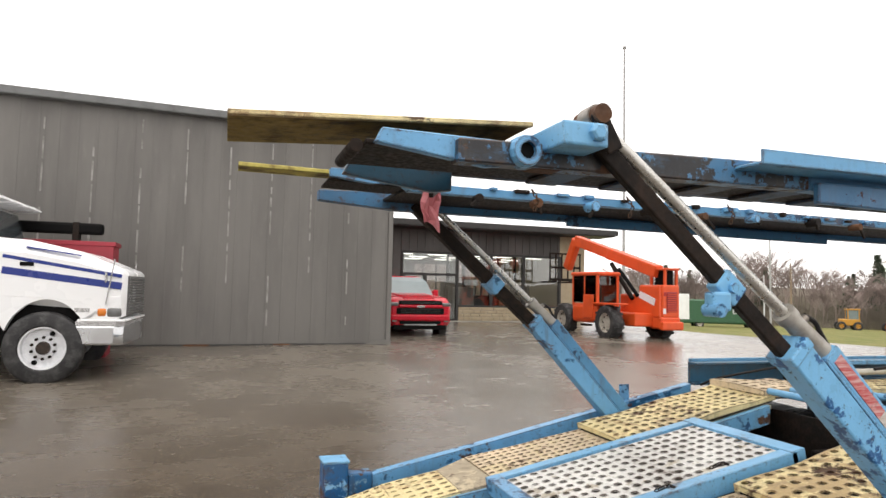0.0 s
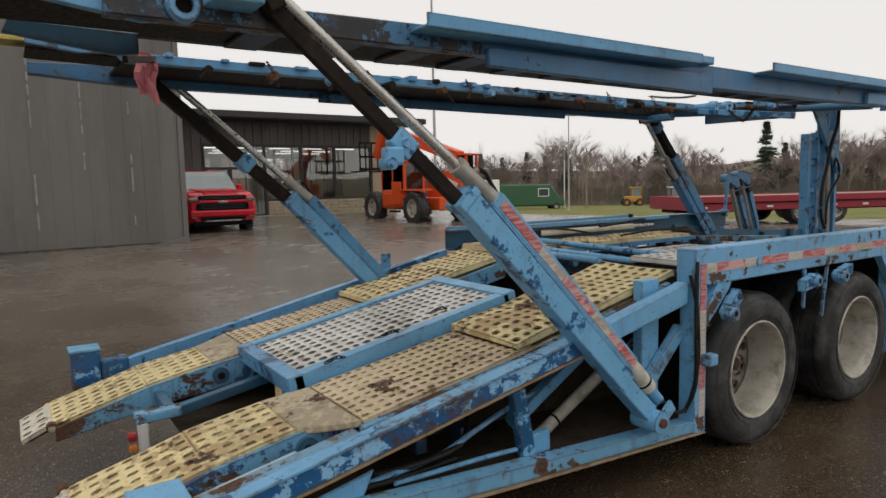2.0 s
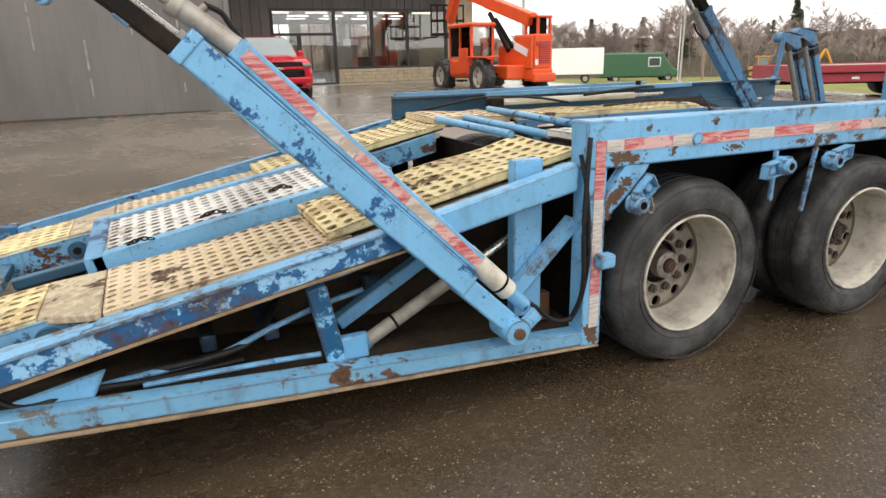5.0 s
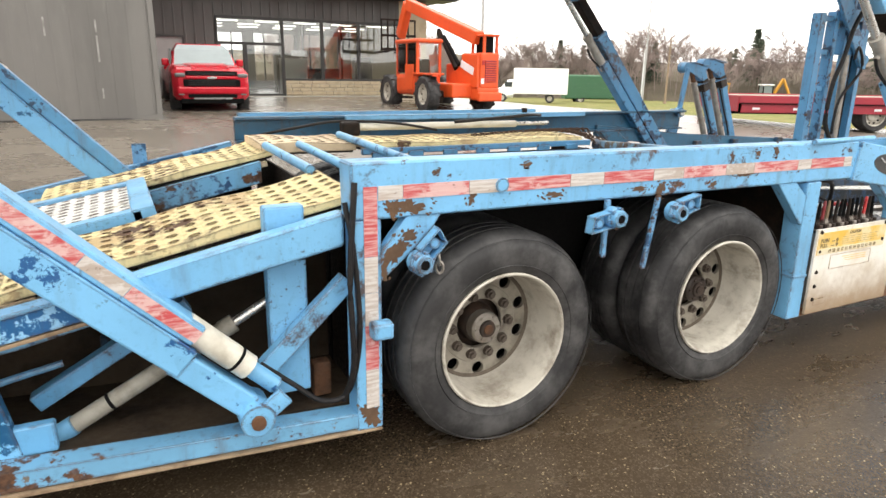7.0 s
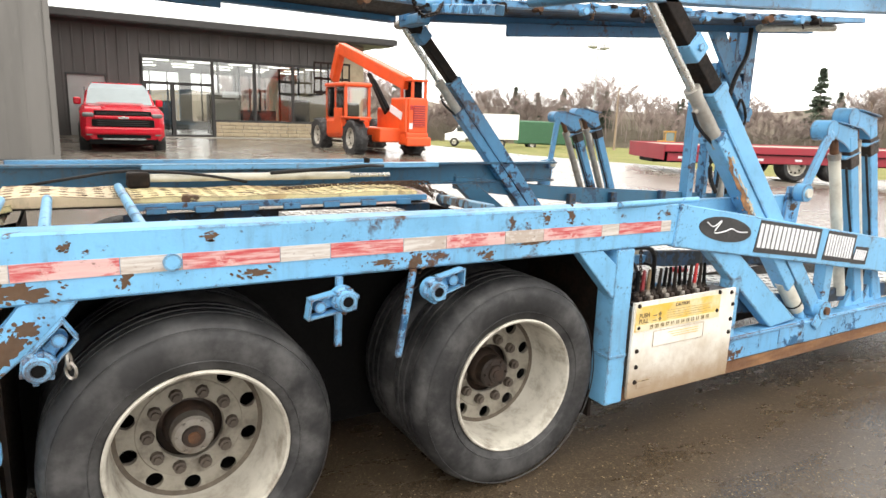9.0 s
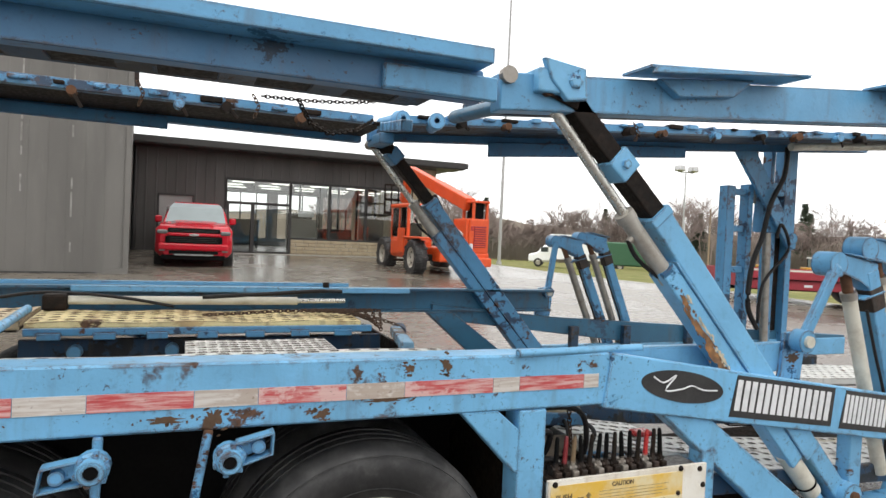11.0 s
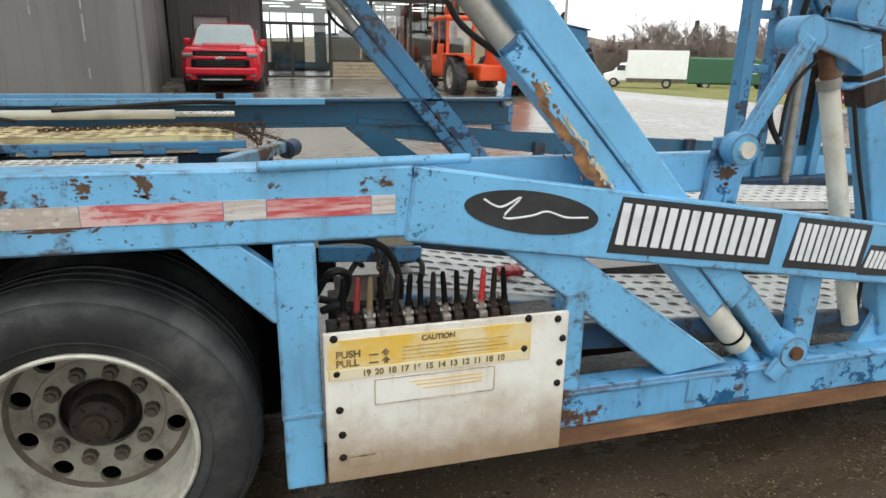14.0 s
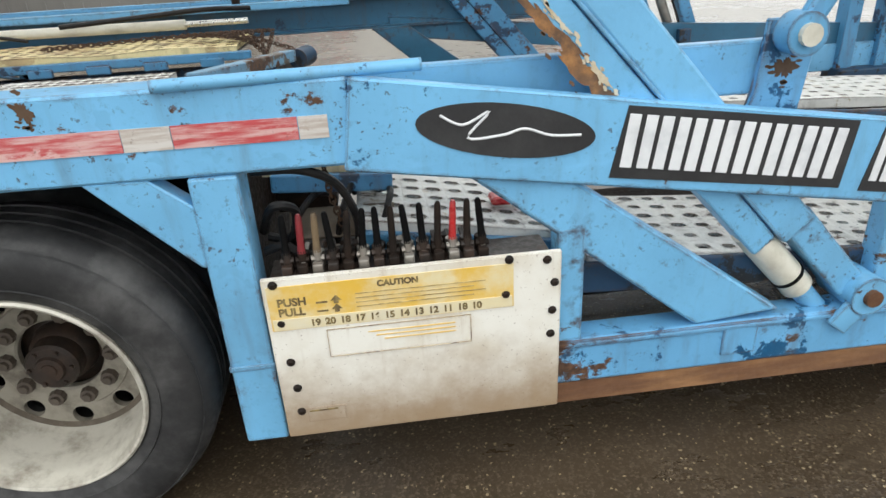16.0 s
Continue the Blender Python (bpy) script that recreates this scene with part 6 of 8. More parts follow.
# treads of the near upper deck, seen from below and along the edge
# undersides coloured dark for the shade and grime below the deck
part("upper_tread", shape(plate, [(0.8, 2.15), (2.0, 2.15), (3.5, 2.14), (5.5, 2.14), (5.5, 2.155), (3.5, 2.155), (2.0, 2.165), (0.8, 2.165)], YN + 0.11, YN + 0.60, 0.002), dark_steel, trailer, "upper tread underside, darkened for shade and grime")
part("upper_tread", shape(plate, [(5.75, 2.14), (8.0, 2.33), (10.5, 2.54), (10.5, 2.555), (8.0, 2.345), (5.75, 2.155)], YN + 0.11, YN + 0.60, 0.002), blue_under_shade, trailer, "upper tread underside, darkened for shade and grime")
upper_rail([(0.8, 2.15, 2.2), (2.0, 2.15, 2.2), (5.5, 2.14, 2.19)], YN + 0.60, YN + 0.65, "inner_rail", blue_under_shade)
upper_rail([(5.75, 2.13, 2.18), (8.0, 2.32, 2.37), (10.5, 2.53, 2.58)], YN + 0.60, YN + 0.65, "inner_rail", blue_under_shade)
for k in range(14):
    x = 1.1 + k * 0.33
    part("tread_rib", shape(box, x, x + 0.13, YN + 0.12, YN + 0.58, 2.132, 2.146, 0.003), blue_under_shade, trailer)

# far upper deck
upper_rail([(0.50, 2.235, 2.30), (1.0, 2.2, 2.31), (3.0, 2.2, 2.30), (5.70, 2.18, 2.28)], YF - 0.17, YF - 0.10, "upper_rail", blue_upper_shade, "shaded blue far deck rail")
upper_rail([(5.75, 2.2, 2.3), (8.5, 2.38, 2.5), (10.6, 2.55, 2.68)], YF - 0.17, YF - 0.10, "upper_rail", blue_upper_shade, "shaded blue far deck rail")
upper_rail([(2.18, 2.165, 2.23), (4.53, 2.145, 2.22)], YF - 0.19, YF - 0.172, "side_plate", blue_upper_shade)
upper_rail([(6.62, 2.165, 2.27), (8.4, 2.31, 2.40)], YF - 0.19, YF - 0.172, "side_plate", blue_upper_shade)
# far undersides carry the same shade in their colour
part("upper_tread", shape(plate, [(0.9, 2.25), (3.0, 2.235), (5.7, 2.22), (5.7, 2.24), (3.0, 2.255), (0.9, 2.27)], YF - 0.68, YF - 0.17, 0.002), dark_steel, trailer, "far upper tread underside, darkened for shade and grime")
part("upper_tread", shape(plate, [(5.8, 2.25), (8.5, 2.44), (10.5, 2.6), (10.5, 2.62), (8.5, 2.46), (5.8, 2.27)], YF - 0.68, YF - 0.17, 0.002), blue_under_shade, trailer, "far upper tread underside, darkened for shade and grime")
upper_rail([(0.9, 2.235, 2.285), (3.0, 2.225, 2.275), (5.62, 2.215, 2.265)], YF - 0.74, YF - 0.68, "inner_rail", blue_shaded_dull, "chipped dull blue inner rail")
upper_rail([(5.8, 2.235, 2.285), (8.5, 2.425, 2.475), (10.5, 2.585, 2.635)], YF - 0.74, YF - 0.68, "inner_rail", blue_shaded_dull)
rng2 = random.Random(31)
for k in range(42):
    x = 1.15 + k * 0.205 + rng2.uniform(-0.06, 0.06)
    if 5.55 < x < 5.85:
        continue
    z = 2.29 - 0.012 * (x - 0.9) if x < 5.7 else 2.28 + 0.072 * (x - 5.8)
    w_ = rng2.uniform(0.03, 0.11)
    part("stud_block", shape(box, x, x + w_, YF - 0.765, YF - 0.69, z - 0.014, z + rng2.uniform(0.004, 0.02), 0.006), (blue_rusty, blue_shaded_dull, dark_steel)[k % 3], trailer, "")
for x in (1.62, 2.25, 3.0, 4.4, 4.95, 6.9, 7.4):
    z = 2.26 if x < 5.7 else 2.26 + 0.072 * (x - 5.8)
    chain("chain_tangle", [(x, YF - 0.78, z + 0.03), (x + 0.03, YF - 0.8, z - 0.03), (x + 0.01, YF - 0.79, z - 0.09)], trailer, chain_mat, 0.03)
chain("chain", [(5.0, YF - 0.72, 2.30), (5.25, YF - 0.74, 2.30), (5.5, YF - 0.74, 2.32), (5.62, YF - 0.75, 2.34)], trailer, dark_steel, 0.03)
chain("hanging_chain", [(5.05, 2.4, 2.12), (5.12, 2.5, 2.05), (5.22, 2.6, 2.03), (5.38, 2.75, 2.08), (5.5, 2.9, 2.16)], trailer, dark_steel, 0.034)
bm = bmesh.new()
plate(bm, [(0.48, 2.33), (0.92, 2.345), (0.92, 2.28), (0.7, 2.26), (0.48, 2.285)], YF - 0.74, YF - 0.71, 0.004)
# far floor plate, also coloured dark for underside shade
part("head_floor", shape(plate, [(0.48, 2.285), (0.92, 2.275), (0.92, 2.26), (0.48, 2.27)], YF - 0.705, YF - 0.42, 0.003), dark_steel, trailer, "head floor plate darkened for shade and grime")
part("deck_head", bm, blue_shaded_dull, trailer, "blue far upper deck tail head")
bm = bmesh.new()
lathe(bm, [(0.014, 0.0), (0.014, 0.08), (0.04, 0.08), (0.045, 0.06), (0.045, 0.0)], Matrix.Translation((0.91, YF - 0.70, 2.285)) @ Matrix.Rotation(radians(90), 4, "X"), 14)
part("roller_end", bm, blue, trailer, "", True)
part("roller_hole", shape(tube, (0.91, YF - 0.785, 2.285), (0.91, YF - 0.76, 2.285), 0.014, seg=10), black_mat, trailer)
bm = bmesh.new()
plate(bm, [(0.03, 2.362), (0.95, 2.352), (0.95, 2.33), (0.03, 2.34)], YF - 0.53, YF - 0.36, 0.003)
part("upper_ramp", bm, yellow_rusty, trailer, "yellow far upper ramp tongue")
# cross rollers where the two upper sections meet
for x, z in ((5.70, 2.24), (6.02, 2.25)):
    bm = bmesh.new()
    lathe(bm, [(0.015, 0.0), (0.015, 0.26), (0.045, 0.26), (0.05, 0.24), (0.05, 0.2), (0.036, 0.19), (0.036, 0.0)], Matrix.Translation((x, YF - 0.62, z)) @ Matrix.Rotation(radians(90), 4, "X") @ Matrix.Rotation(radians(12 if x < 5.8 else -14), 4, "Y"), 16)
    part("cross_roller", bm, blue_rusty, trailer, "chipped blue cross roller", True)
part("joint_bracket", shape(box, 5.77, 5.87, YF - 0.35, YF - 0.05, 2.165, 2.235, 0.01), blue_shaded_dull, trailer, "blue joint bracket")
part("near_joint", shape(beam, (5.5, YN + 0.65, 2.06), (5.68, YF - 0.75, 2.2), 0.05, 0.05, 0.006, (0, 0, 1)), blue_rusty, trailer)
part("joint_roller", shape(tube, (5.74, YN + 0.2, 2.1), (5.76, YN + 0.75, 2.14), 0.03, seg=16), blue_shade, trailer, "", True)
part("cross_ram", shape(tube, (9.2, YF - 0.5, 2.44), (10.4, YF - 0.5, 2.55), 0.032, seg=16), cream, trailer, "", True)
# tie-down winches hanging under the far inner rail
rng3 = random.Random(12)
for k in range(22):
    x = 1.3 + k * 0.4 + rng3.uniform(-0.1, 0.1)
    if 5.4 < x < 6.1:
        continue
    z = (2.235 - 0.005 * (x - 0.9) if x < 5.7 else 2.24 + 0.072 * (x - 5.8)) - rng3.uniform(0.0, 0.02)
    w_ = part("tie_down_winch", shape(tube, (x, YF - 0.80, z), (x + rng3.uniform(-0.02, 0.02), YF - 0.72, z), rng3.uniform(0.022, 0.032), seg=12), (dark_steel, rust_mat, blue_rusty)[k % 3], trailer, "rusty tie-down winch", True)
    part("winch_tail", shape(beam, (x, YF - 0.79, z), (x + rng3.uniform(-0.05, 0.08), YF - 0.79, z - rng3.uniform(0.03, 0.08)), 0.012, 0.018, 0.003), dark_steel, w_)
# pink rag tied to the tail
bm = bmesh.new()
cols, rws = 5, 7
vs = [[bm.verts.new((0.905 + 0.023 * i + 0.012 * math.sin(j * 1.3), 3.05 + 0.02 * math.sin(i * 1.9 + j), 2.255 - 0.036 * j - 0.008 * i + (0.02 * math.sin(i * 1.4) if j == rws - 1 else 0))) for i in range(cols)] for j in range(rws)]
for j in range(rws - 1):
    for i in range(cols - 1):
        bm.faces.new((vs[j][i], vs[j][i + 1], vs[j + 1][i + 1], vs[j + 1][i]))
bmesh.ops.solidify(bm, geom=bm.faces[:], thickness=0.004)
tagged(part("warning_flag", bm, pink), "faded pink warning rag hanging from the upper deck", "flag")
part("flag_stick", shape(beam, (0.78, 2.5, 2.1), (1.0, 3.1, 2.22), 0.03, 0.02, 0.003, (0, 0, 1)), dark_steel, trailer)

# ---- metal building beside the yard ----
def cladding(name, tone, dark, pitch, axis="x"):
    n = Nodes(name)
    w = n.noise(1.1, 5, 0.6, n.stretch((1.4, 1.4, 0.22)))
    c = n.mix(n.ramp(w, 0.35, 0.7), tone, dark)
    c = n.mix(n.ramp(n.noise(7, 6, 0.7, n.stretch((1, 1, 0.3))), 0.55, 0.8, 0, 0.5), c, tuple(v * 1.25 for v in tone))
    n.height(n.noise(3, 4), 0.15, 0.02)
    return n.end(c, n.ramp(w, 0.2, 0.8, 0.4, 0.6), 0.15)


clad = cladding("grey_metal_cladding", (0.166, 0.158, 0.146), (0.13, 0.124, 0.115), 0.3)
clad2 = cladding("brown_grey_board", (0.078, 0.072, 0.068), (0.058, 0.054, 0.051), 0.3)
seam_mat = worn("pale_seam_scuffs", (0.36, 0.35, 0.33), (0.17, 0.16, 0.148), 5.0, 1.0, 0.6, 0, 0.1, 60, 0.3)
trim_dark = worn("dark_trim", (0.022, 0.021, 0.02), (0.05, 0.047, 0.045), 5, 0.5, 0.5)
roof_mat = worn("grey_roof_edge", (0.17, 0.175, 0.175), (0.07, 0.07, 0.068), 3, 0.7, 0.6)
stone = worn("tan_stone", (0.42, 0.35, 0.24), (0.25, 0.2, 0.13), 5, 0.6, 0.85, 0, 0.5)
concrete = worn("concrete", (0.3, 0.29, 0.26), (0.16, 0.15, 0.13), 4, 0.5, 0.85)

WX, WY = 3.58, 14.5
SEAM = 0.863


def metal_building():
    b = thing("metal_building", "plain grey metal-clad workshop wall with scuffed seams", "building", at=(-4, 16, 0.4), kind="structure")
    ang = radians(3.5)
    def P(u, v):
        return (WX - u * math.cos(ang) - v * math.sin(ang), WY - u * math.sin(ang) + v * math.cos(ang))
    turn = Matrix.Translation((WX, WY, 0)) @ Matrix.Rotation(ang, 4, "Z")
    top = 5.3
    part("wall", shape(box, -16, 0, 0.0, 0.2, 0.1, top, 0.01, turn), clad, b, "grey ribbed metal wall")
    part("wall", shape(box, -0.2, 0.0, 0.2, 9.0, 0.1, top + 0.1, 0.01, turn), clad, b, "grey metal end wall")
    part("roof", shape(box, -16, 0.12, -0.12, 9.2, top, top + 0.12, 0.02, turn), roof_mat, b, "grey metal roof edge")
    part("gutter", shape(box, -16, 0.05, -0.2, 0.02, top - 0.06, top + 0.1, 0.02, turn), roof_mat, b, "weathered gutter")
    rng = random.Random(4)
    for k in range(46):
        u = -0.12 - k * 0.335
        if u < -15.8:
            break
        h = shape(box, u - 0.018, u + 0.018, -0.007, 0.004, 0.3, top - 0.05, 0.003, turn)
        part("rib", h, clad, b)
    for k in range(18):
        u = -1.03 - k * SEAM
        z = 0.8 + rng.random() * 0.4
        while z < top - 0.4:
            e = z + rng.uniform(0.15, 0.6)
            if rng.random() < 0.75:
                part("seam_strip", shape(box, u - 0.014 - rng.random() * 0.008, u + 0.016, -0.0165, -0.004, z, min(e, top - 0.2), 0.002, turn), seam_mat, b)
            z = e + rng.uniform(0.03, 0.16)
    part("corner_trim", shape(box, -0.08, 0.03, -0.04, 0.1, 0.3, top, 0.01, turn), clad, b)
    part("base_flashing", shape(box, -16, 0.02, -0.045, -0.005, 0.32, 0.5, 0.01, turn), trim_dark, b, "dirty base flashing")
    for u, w in ((-2.6, 0.35), (-4.4, 0.5), (-7, 0.4)):
        part("base_rust", shape(box, u, u + w, -0.055, -0.045, 0.36, 0.5, 0.005, turn), rust_mat, b)
    part("bent_sheet", shape(beam, turn @ Vector((-0.55, -0.05, 0.42)), turn @ Vector((0.02, -0.12, 0.52)), 0.02, 0.16, 0.004), clad, b)
    return b


metal_building()

glass = bpy.data.materials.new("window_glass")
glass.use_nodes = True
gt = glass.node_tree
gt.nodes.remove(gt.nodes["Principled BSDF"])
g1, g2, g3, fr = gt.nodes.new("ShaderNodeBsdfTransparent"), gt.nodes.new("ShaderNodeBsdfGlossy"), gt.nodes.new("ShaderNodeMixShader"), gt.nodes.new("ShaderNodeFresnel")
g1.inputs[0].default_value = (0.92, 0.94, 0.93, 1)
g2.inputs["Roughness"].default_value = 0.02
fr.inputs[0].default_value = 1.95
for a, b in ((fr.outputs[0], g3.inputs[0]), (g1.outputs[0], g3.inputs[1]), (g2.outputs[0], g3.inputs[2]), (g3.outputs[0], gt.nodes["Material Output"].inputs[0])):
    gt.links.new(a, b)
lamp_mat = bpy.data.materials.new("fluorescent_tube")
lamp_mat.use_nodes = True
lamp_mat.node_tree.nodes["Principled BSDF"].inputs["Emission Color"].default_value = (1, 0.98, 0.92, 1)
lamp_mat.node_tree.nodes["Principled BSDF"].inputs["Emission Strength"].default_value = 5.0
room_mat = worn("grey_room_paint", (0.34, 0.34, 0.33), (0.26, 0.26, 0.25), 2, 0.5, 0.7)
room_floor = worn("showroom_floor", (0.25, 0.25, 0.24), (0.18, 0.18, 0.17), 2, 0.5, 0.3)


def shop():
    """The low shop with its glazed front; the front face lies at y = F."""
    F = 22.3
    G = 0.62
    s = thing("shop_building", "low dark-clad shop with a glazed front and stone base", "building", at=(8, 26, 0.6), kind="structure")
    T = 3.98
    # front wall with openings for side door, entrance and windows
    for x0, x1, z0, z1 in ((2.2, 3.85, 0.3, T), (3.85, 4.95, 2.5, T), (4.95, 5.93, 0.3, T), (5.93, 12.3, 3.16, T), (12.3, 13.4, 0.3, T)):
        part("wall", shape(box, x0, x1, F, F + 0.2, z0, z1, 0.004), clad2 if x0 < 12 else stone, s, "dark board-and-batten wall" if x0 < 12 else "tan stone end pier")
    for k in range(34):
        x = 2.3 + k * 0.3
        if x > 12.25:
            break
        z0 = 3.2 if 5.9 < x else (2.55 if 3.8 < x < 5.0 else 0.6)
        part("batten", shape(box, x - 0.025, x + 0.025, F - 0.03, F + 0.002, z0, T - 0.02, 0.006), clad2, s)
    part("end_wall", shape(box, 13.2, 13.4, F + 0.2, F + 12, 0.3, T, 0.004), stone, s)
    part("stone_base", shape(box, 8.1, 12.3, F - 0.02, F + 0.2, 0.3, 1.15, 0.006), concrete, s, "mortar bed of the stone base")
    rng = random.Random(8)
    z = 0.55
    row = 0
    while z < 1.13:
        x = 8.1 - rng.random() * 0.2
        while x < 12.3:
            w = 0.22 + rng.random() * 0.3
            x0, x1 = max(8.1, x), min(12.3, x + w)
            if x1 - x0 > 0.05:
                part("stone", shape(box, x0 + 0.006, x1 - 0.006, F - 0.045 - rng.random() * 0.02, F - 0.015, z + 0.006, min(1.145, z + 0.115), 0.012, None, 1), stone, s)
            x += w
        z += 0.12
        row += 1
    # side door
    part("side_door", shape(box, 3.9, 4.9, F + 0.06, F + 0.11, 0.5, 2.48, 0.01), room_mat, s, "grey side door")
    part("door_frame", shape(box, 3.85, 3.9, F - 0.02, F + 0.2, 0.5, 2.5, 0.004), trim_dark, s)
    part("door_frame", shape(box, 4.9, 4.95, F - 0.02, F + 0.2, 0.5, 2.5, 0.004), trim_dark, s)
    part("door_frame", shape(box, 3.9, 4.9, F - 0.02, F + 0.2, 2.45, 2.5, 0.004), trim_dark, s)
    # entrance and windows: frame bars and panes
    xs = [5.93, 8.05, 9.42, 10.75, 12.3]
    for x in xs:
        part("window_frame", shape(box, x - 0.045, x + 0.045, F - 0.03, F + 0.12, 0.5 if x < 8.2 else 1.15, 3.16, 0.008), trim_dark, s, "dark bronze frame post")
    for x0, x1, z in ((5.93, 12.3, 3.12), (8.05, 12.3, 1.17), (5.93, 8.05, 2.32), (5.93, 8.05, 0.66)):
        part("window_frame", shape(box, x0, x1, F - 0.028, F + 0.12, z - 0.045, z + 0.045, 0.008), trim_dark, s)
    part("window_frame", shape(box, 6.75, 6.87, F - 0.03, F + 0.12, 0.62, 2.3, 0.008), trim_dark, s)
    part("window_frame", shape(box, 5.97, 6.05, F - 0.03, F + 0.12, 0.62, 2.3, 0.008), trim_dark, s)
    for x0, x1, z0, z1 in ((8.09, 9.38, 1.21, 3.08), (9.46, 10.71, 1.21, 3.08), (10.79, 12.26, 1.21, 3.08), (5.97, 8.0, 2.36, 3.08), (6.05, 6.75, 0.7, 2.28), (6.87, 8.0, 0.7, 2.28)):
        p = part("pane", shape(box, x0, x1, F + 0.04, F + 0.05, z0, z1, 0), glass, s, "clear shop window pane")
        p.visible_shadow = False
    part("notice", shape(box, 8.35, 8.9, F + 0.06, F + 0.064, 1.95, 2.15, 0), letter_white, s, "small white notice in the window")
    # roof with a long eave
    bm = bmesh.new()
    plate(bm, [(F - 1.0, 4.2), (F + 6.5, 4.45), (F + 14, 4.2), (F + 14, 4.0), (F - 1.0, 4.0)], 2.2, 14.2, 0.02, "x")
    part("roof", bm, roof_mat, s, "low-pitched grey roof")
    part("fascia", shape(box, 2.2, 14.25, F - 1.06, F - 1.0, 3.98, 4.18, 0.01), trim_dark, s, "dark fascia board")
    part("soffit", shape(box, 2.2, 14.15, F - 1.0, F + 0.2, 3.95, 3.995, 0.004), trim_dark, s)
    part("gutter_pipe", shape(tube, (3.2, F - 0.1, 0.7), (3.2, F - 0.1, 3.9), 0.06, seg=12), trim_dark, s)
    # the room behind the glass
    part("room_floor", shape(box, 5.3, 13.2, F + 0.2, F + 11, 0.5, 0.62, 0), room_floor, s)
    for x0, x1, z0, z1 in ((5.3, 13.2, 0.5, 1.0), (5.3, 13.2, 3.05, 3.9), (5.3, 5.9, 1.0, 3.05), (8.2, 8.7, 1.0, 3.05), (10.6, 10.8, 1.0, 3.05), (12.6, 13.2, 1.0, 3.05)):
        part("room_wall", shape(box, x0, x1, F + 8, F + 8.2, z0, z1, 0), room_mat, s)
    for k in range(9):
        part("rear_mullion", shape(box, 6.3 + k * 0.7, 6.36 + k * 0.7, F + 8.02, F + 8.1, 1.0, 3.05, 0), trim_dark, s)
    part("room_wall", shape(box, 5.3, 5.5, F + 0.2, F + 8, 0.5, 3.9, 0), room_mat, s)
    part("room_ceiling", shape(box, 5.3, 13.2, F + 0.2, F + 8, 3.5, 3.6, 0), room_mat, s)
    for k in range(5):
        for j in range(4):
            x, y = 6.0 + k * 1.45 + 0.3 * (j % 2), F + 0.9 + j * 1.8
            part("ceiling_light", shape(box, x, x + 0.8, y, y + 0.1, 3.19, 3.21, 0.004), lamp_mat, s, "lit fluorescent strip")
    for k in range(5):
        part("room_post", shape(box, 9.0 + k * 0.8, 9.08 + k * 0.8, F + 4.0, F + 4.1, 0.62, 3.5, 0), trim_dark, s)
    for x, w, y, h in ((8.4, 0.9, 2.6, 1.5), (9.6, 1.4, 3.0, 0.95), (11.4, 0.7, 2.2, 1.4), (6.3, 1.2, 4.5, 1.2)):
        part("display_counter", shape(box, x, x + w, F + y, F + y + 0.5, 0.62, 0.62 + h, 0.03), trim_dark, s)
    part("room_shelf", shape(box, 8.3, 9.2, F + 1.2, F + 1.7, 0.62, 1.9, 0.02), room_mat, s)


shop()
tagged(part("shop_step", shape(box, 5.6, 12.6, 21.6, 22.28, 0.4, 0.645, 0.02), concrete), "low worn concrete apron at the shop door", "step", kind="structure")

# ---- vehicles ----
red_paint = worn("glossy_red_car_paint", (0.5, 0.008, 0.022), (0.42, 0.006, 0.018), 3, 0.4, 0.18, 0, 0.0)
white_paint = worn("white_truck_paint", (0.86, 0.87, 0.88), (0.78, 0.78, 0.77), 1, 0.4, 0.25, 0, 0.0, 2)
stripe_blue = worn("blue_stripe", (0.012, 0.032, 0.22), (0.012, 0.028, 0.18), 1, 0.3, 0.25, 0, 0, 2)
orange = worn("orange_machine_paint", (0.7, 0.086, 0.018), (0.47, 0.06, 0.016), 4, 0.5, 0.4, 0, 0.05)
green_paint = worn("green_van_paint", (0.035, 0.12, 0.06), (0.03, 0.09, 0.05), 3, 0.4, 0.4)
machine_yellow = worn("yellow_machine_paint", (0.55, 0.27, 0.03), (0.35, 0.17, 0.03), 4, 0.5, 0.45)
dull_red = worn("dull_red_trailer_paint", (0.3, 0.02, 0.035), (0.2, 0.02, 0.03), 2, 0.6, 0.5)
car_glass = worn("tinted_car_glass", (0.05, 0.06, 0.065), (0.03, 0.035, 0.04), 2, 0.3, 0.05, 0, 0.0)
# pale sky reflection is put into the glass colour
sky_glass = worn("glass_sky_tone", (0.2, 0.25, 0.26), (0.13, 0.16, 0.17), 2, 0.4, 0.06, 0, 0.0)
silver = worn("silver_trim", (0.5, 0.5, 0.5), (0.4, 0.39, 0.38), 3, 0.3, 0.25, 0.7, 0.0)
lens = worn("headlamp_lens", (0.16, 0.16, 0.16), (0.05, 0.05, 0.05), 9, 0.6, 0.08)
plank_mat = worn("grey_deck_planks", (0.3, 0.26, 0.22), (0.16, 0.13, 0.1), 5, 0.6, 0.8)


def place(x, y, z, fx, fy):
    """A frame whose x runs forward along (fx, fy), y to the left, z up."""
    f = Vector((fx, fy, 0)).normalized()
    return Matrix.Translation((x, y, z)) @ Matrix((f, Vector((-f.y, f.x, 0)), Vector((0, 0, 1)))).transposed().to_4x4()


def rounded(w, z0, z1, r):
    """Eight-cornered half-widths outline of a car body section."""
    return [(-w + r, z0), (w - r, z0), (w, z0 + r), (w, z1 - r), (w - r, z1), (-w + r, z1), (-w, z1 - r), (-w, z0 + r)]


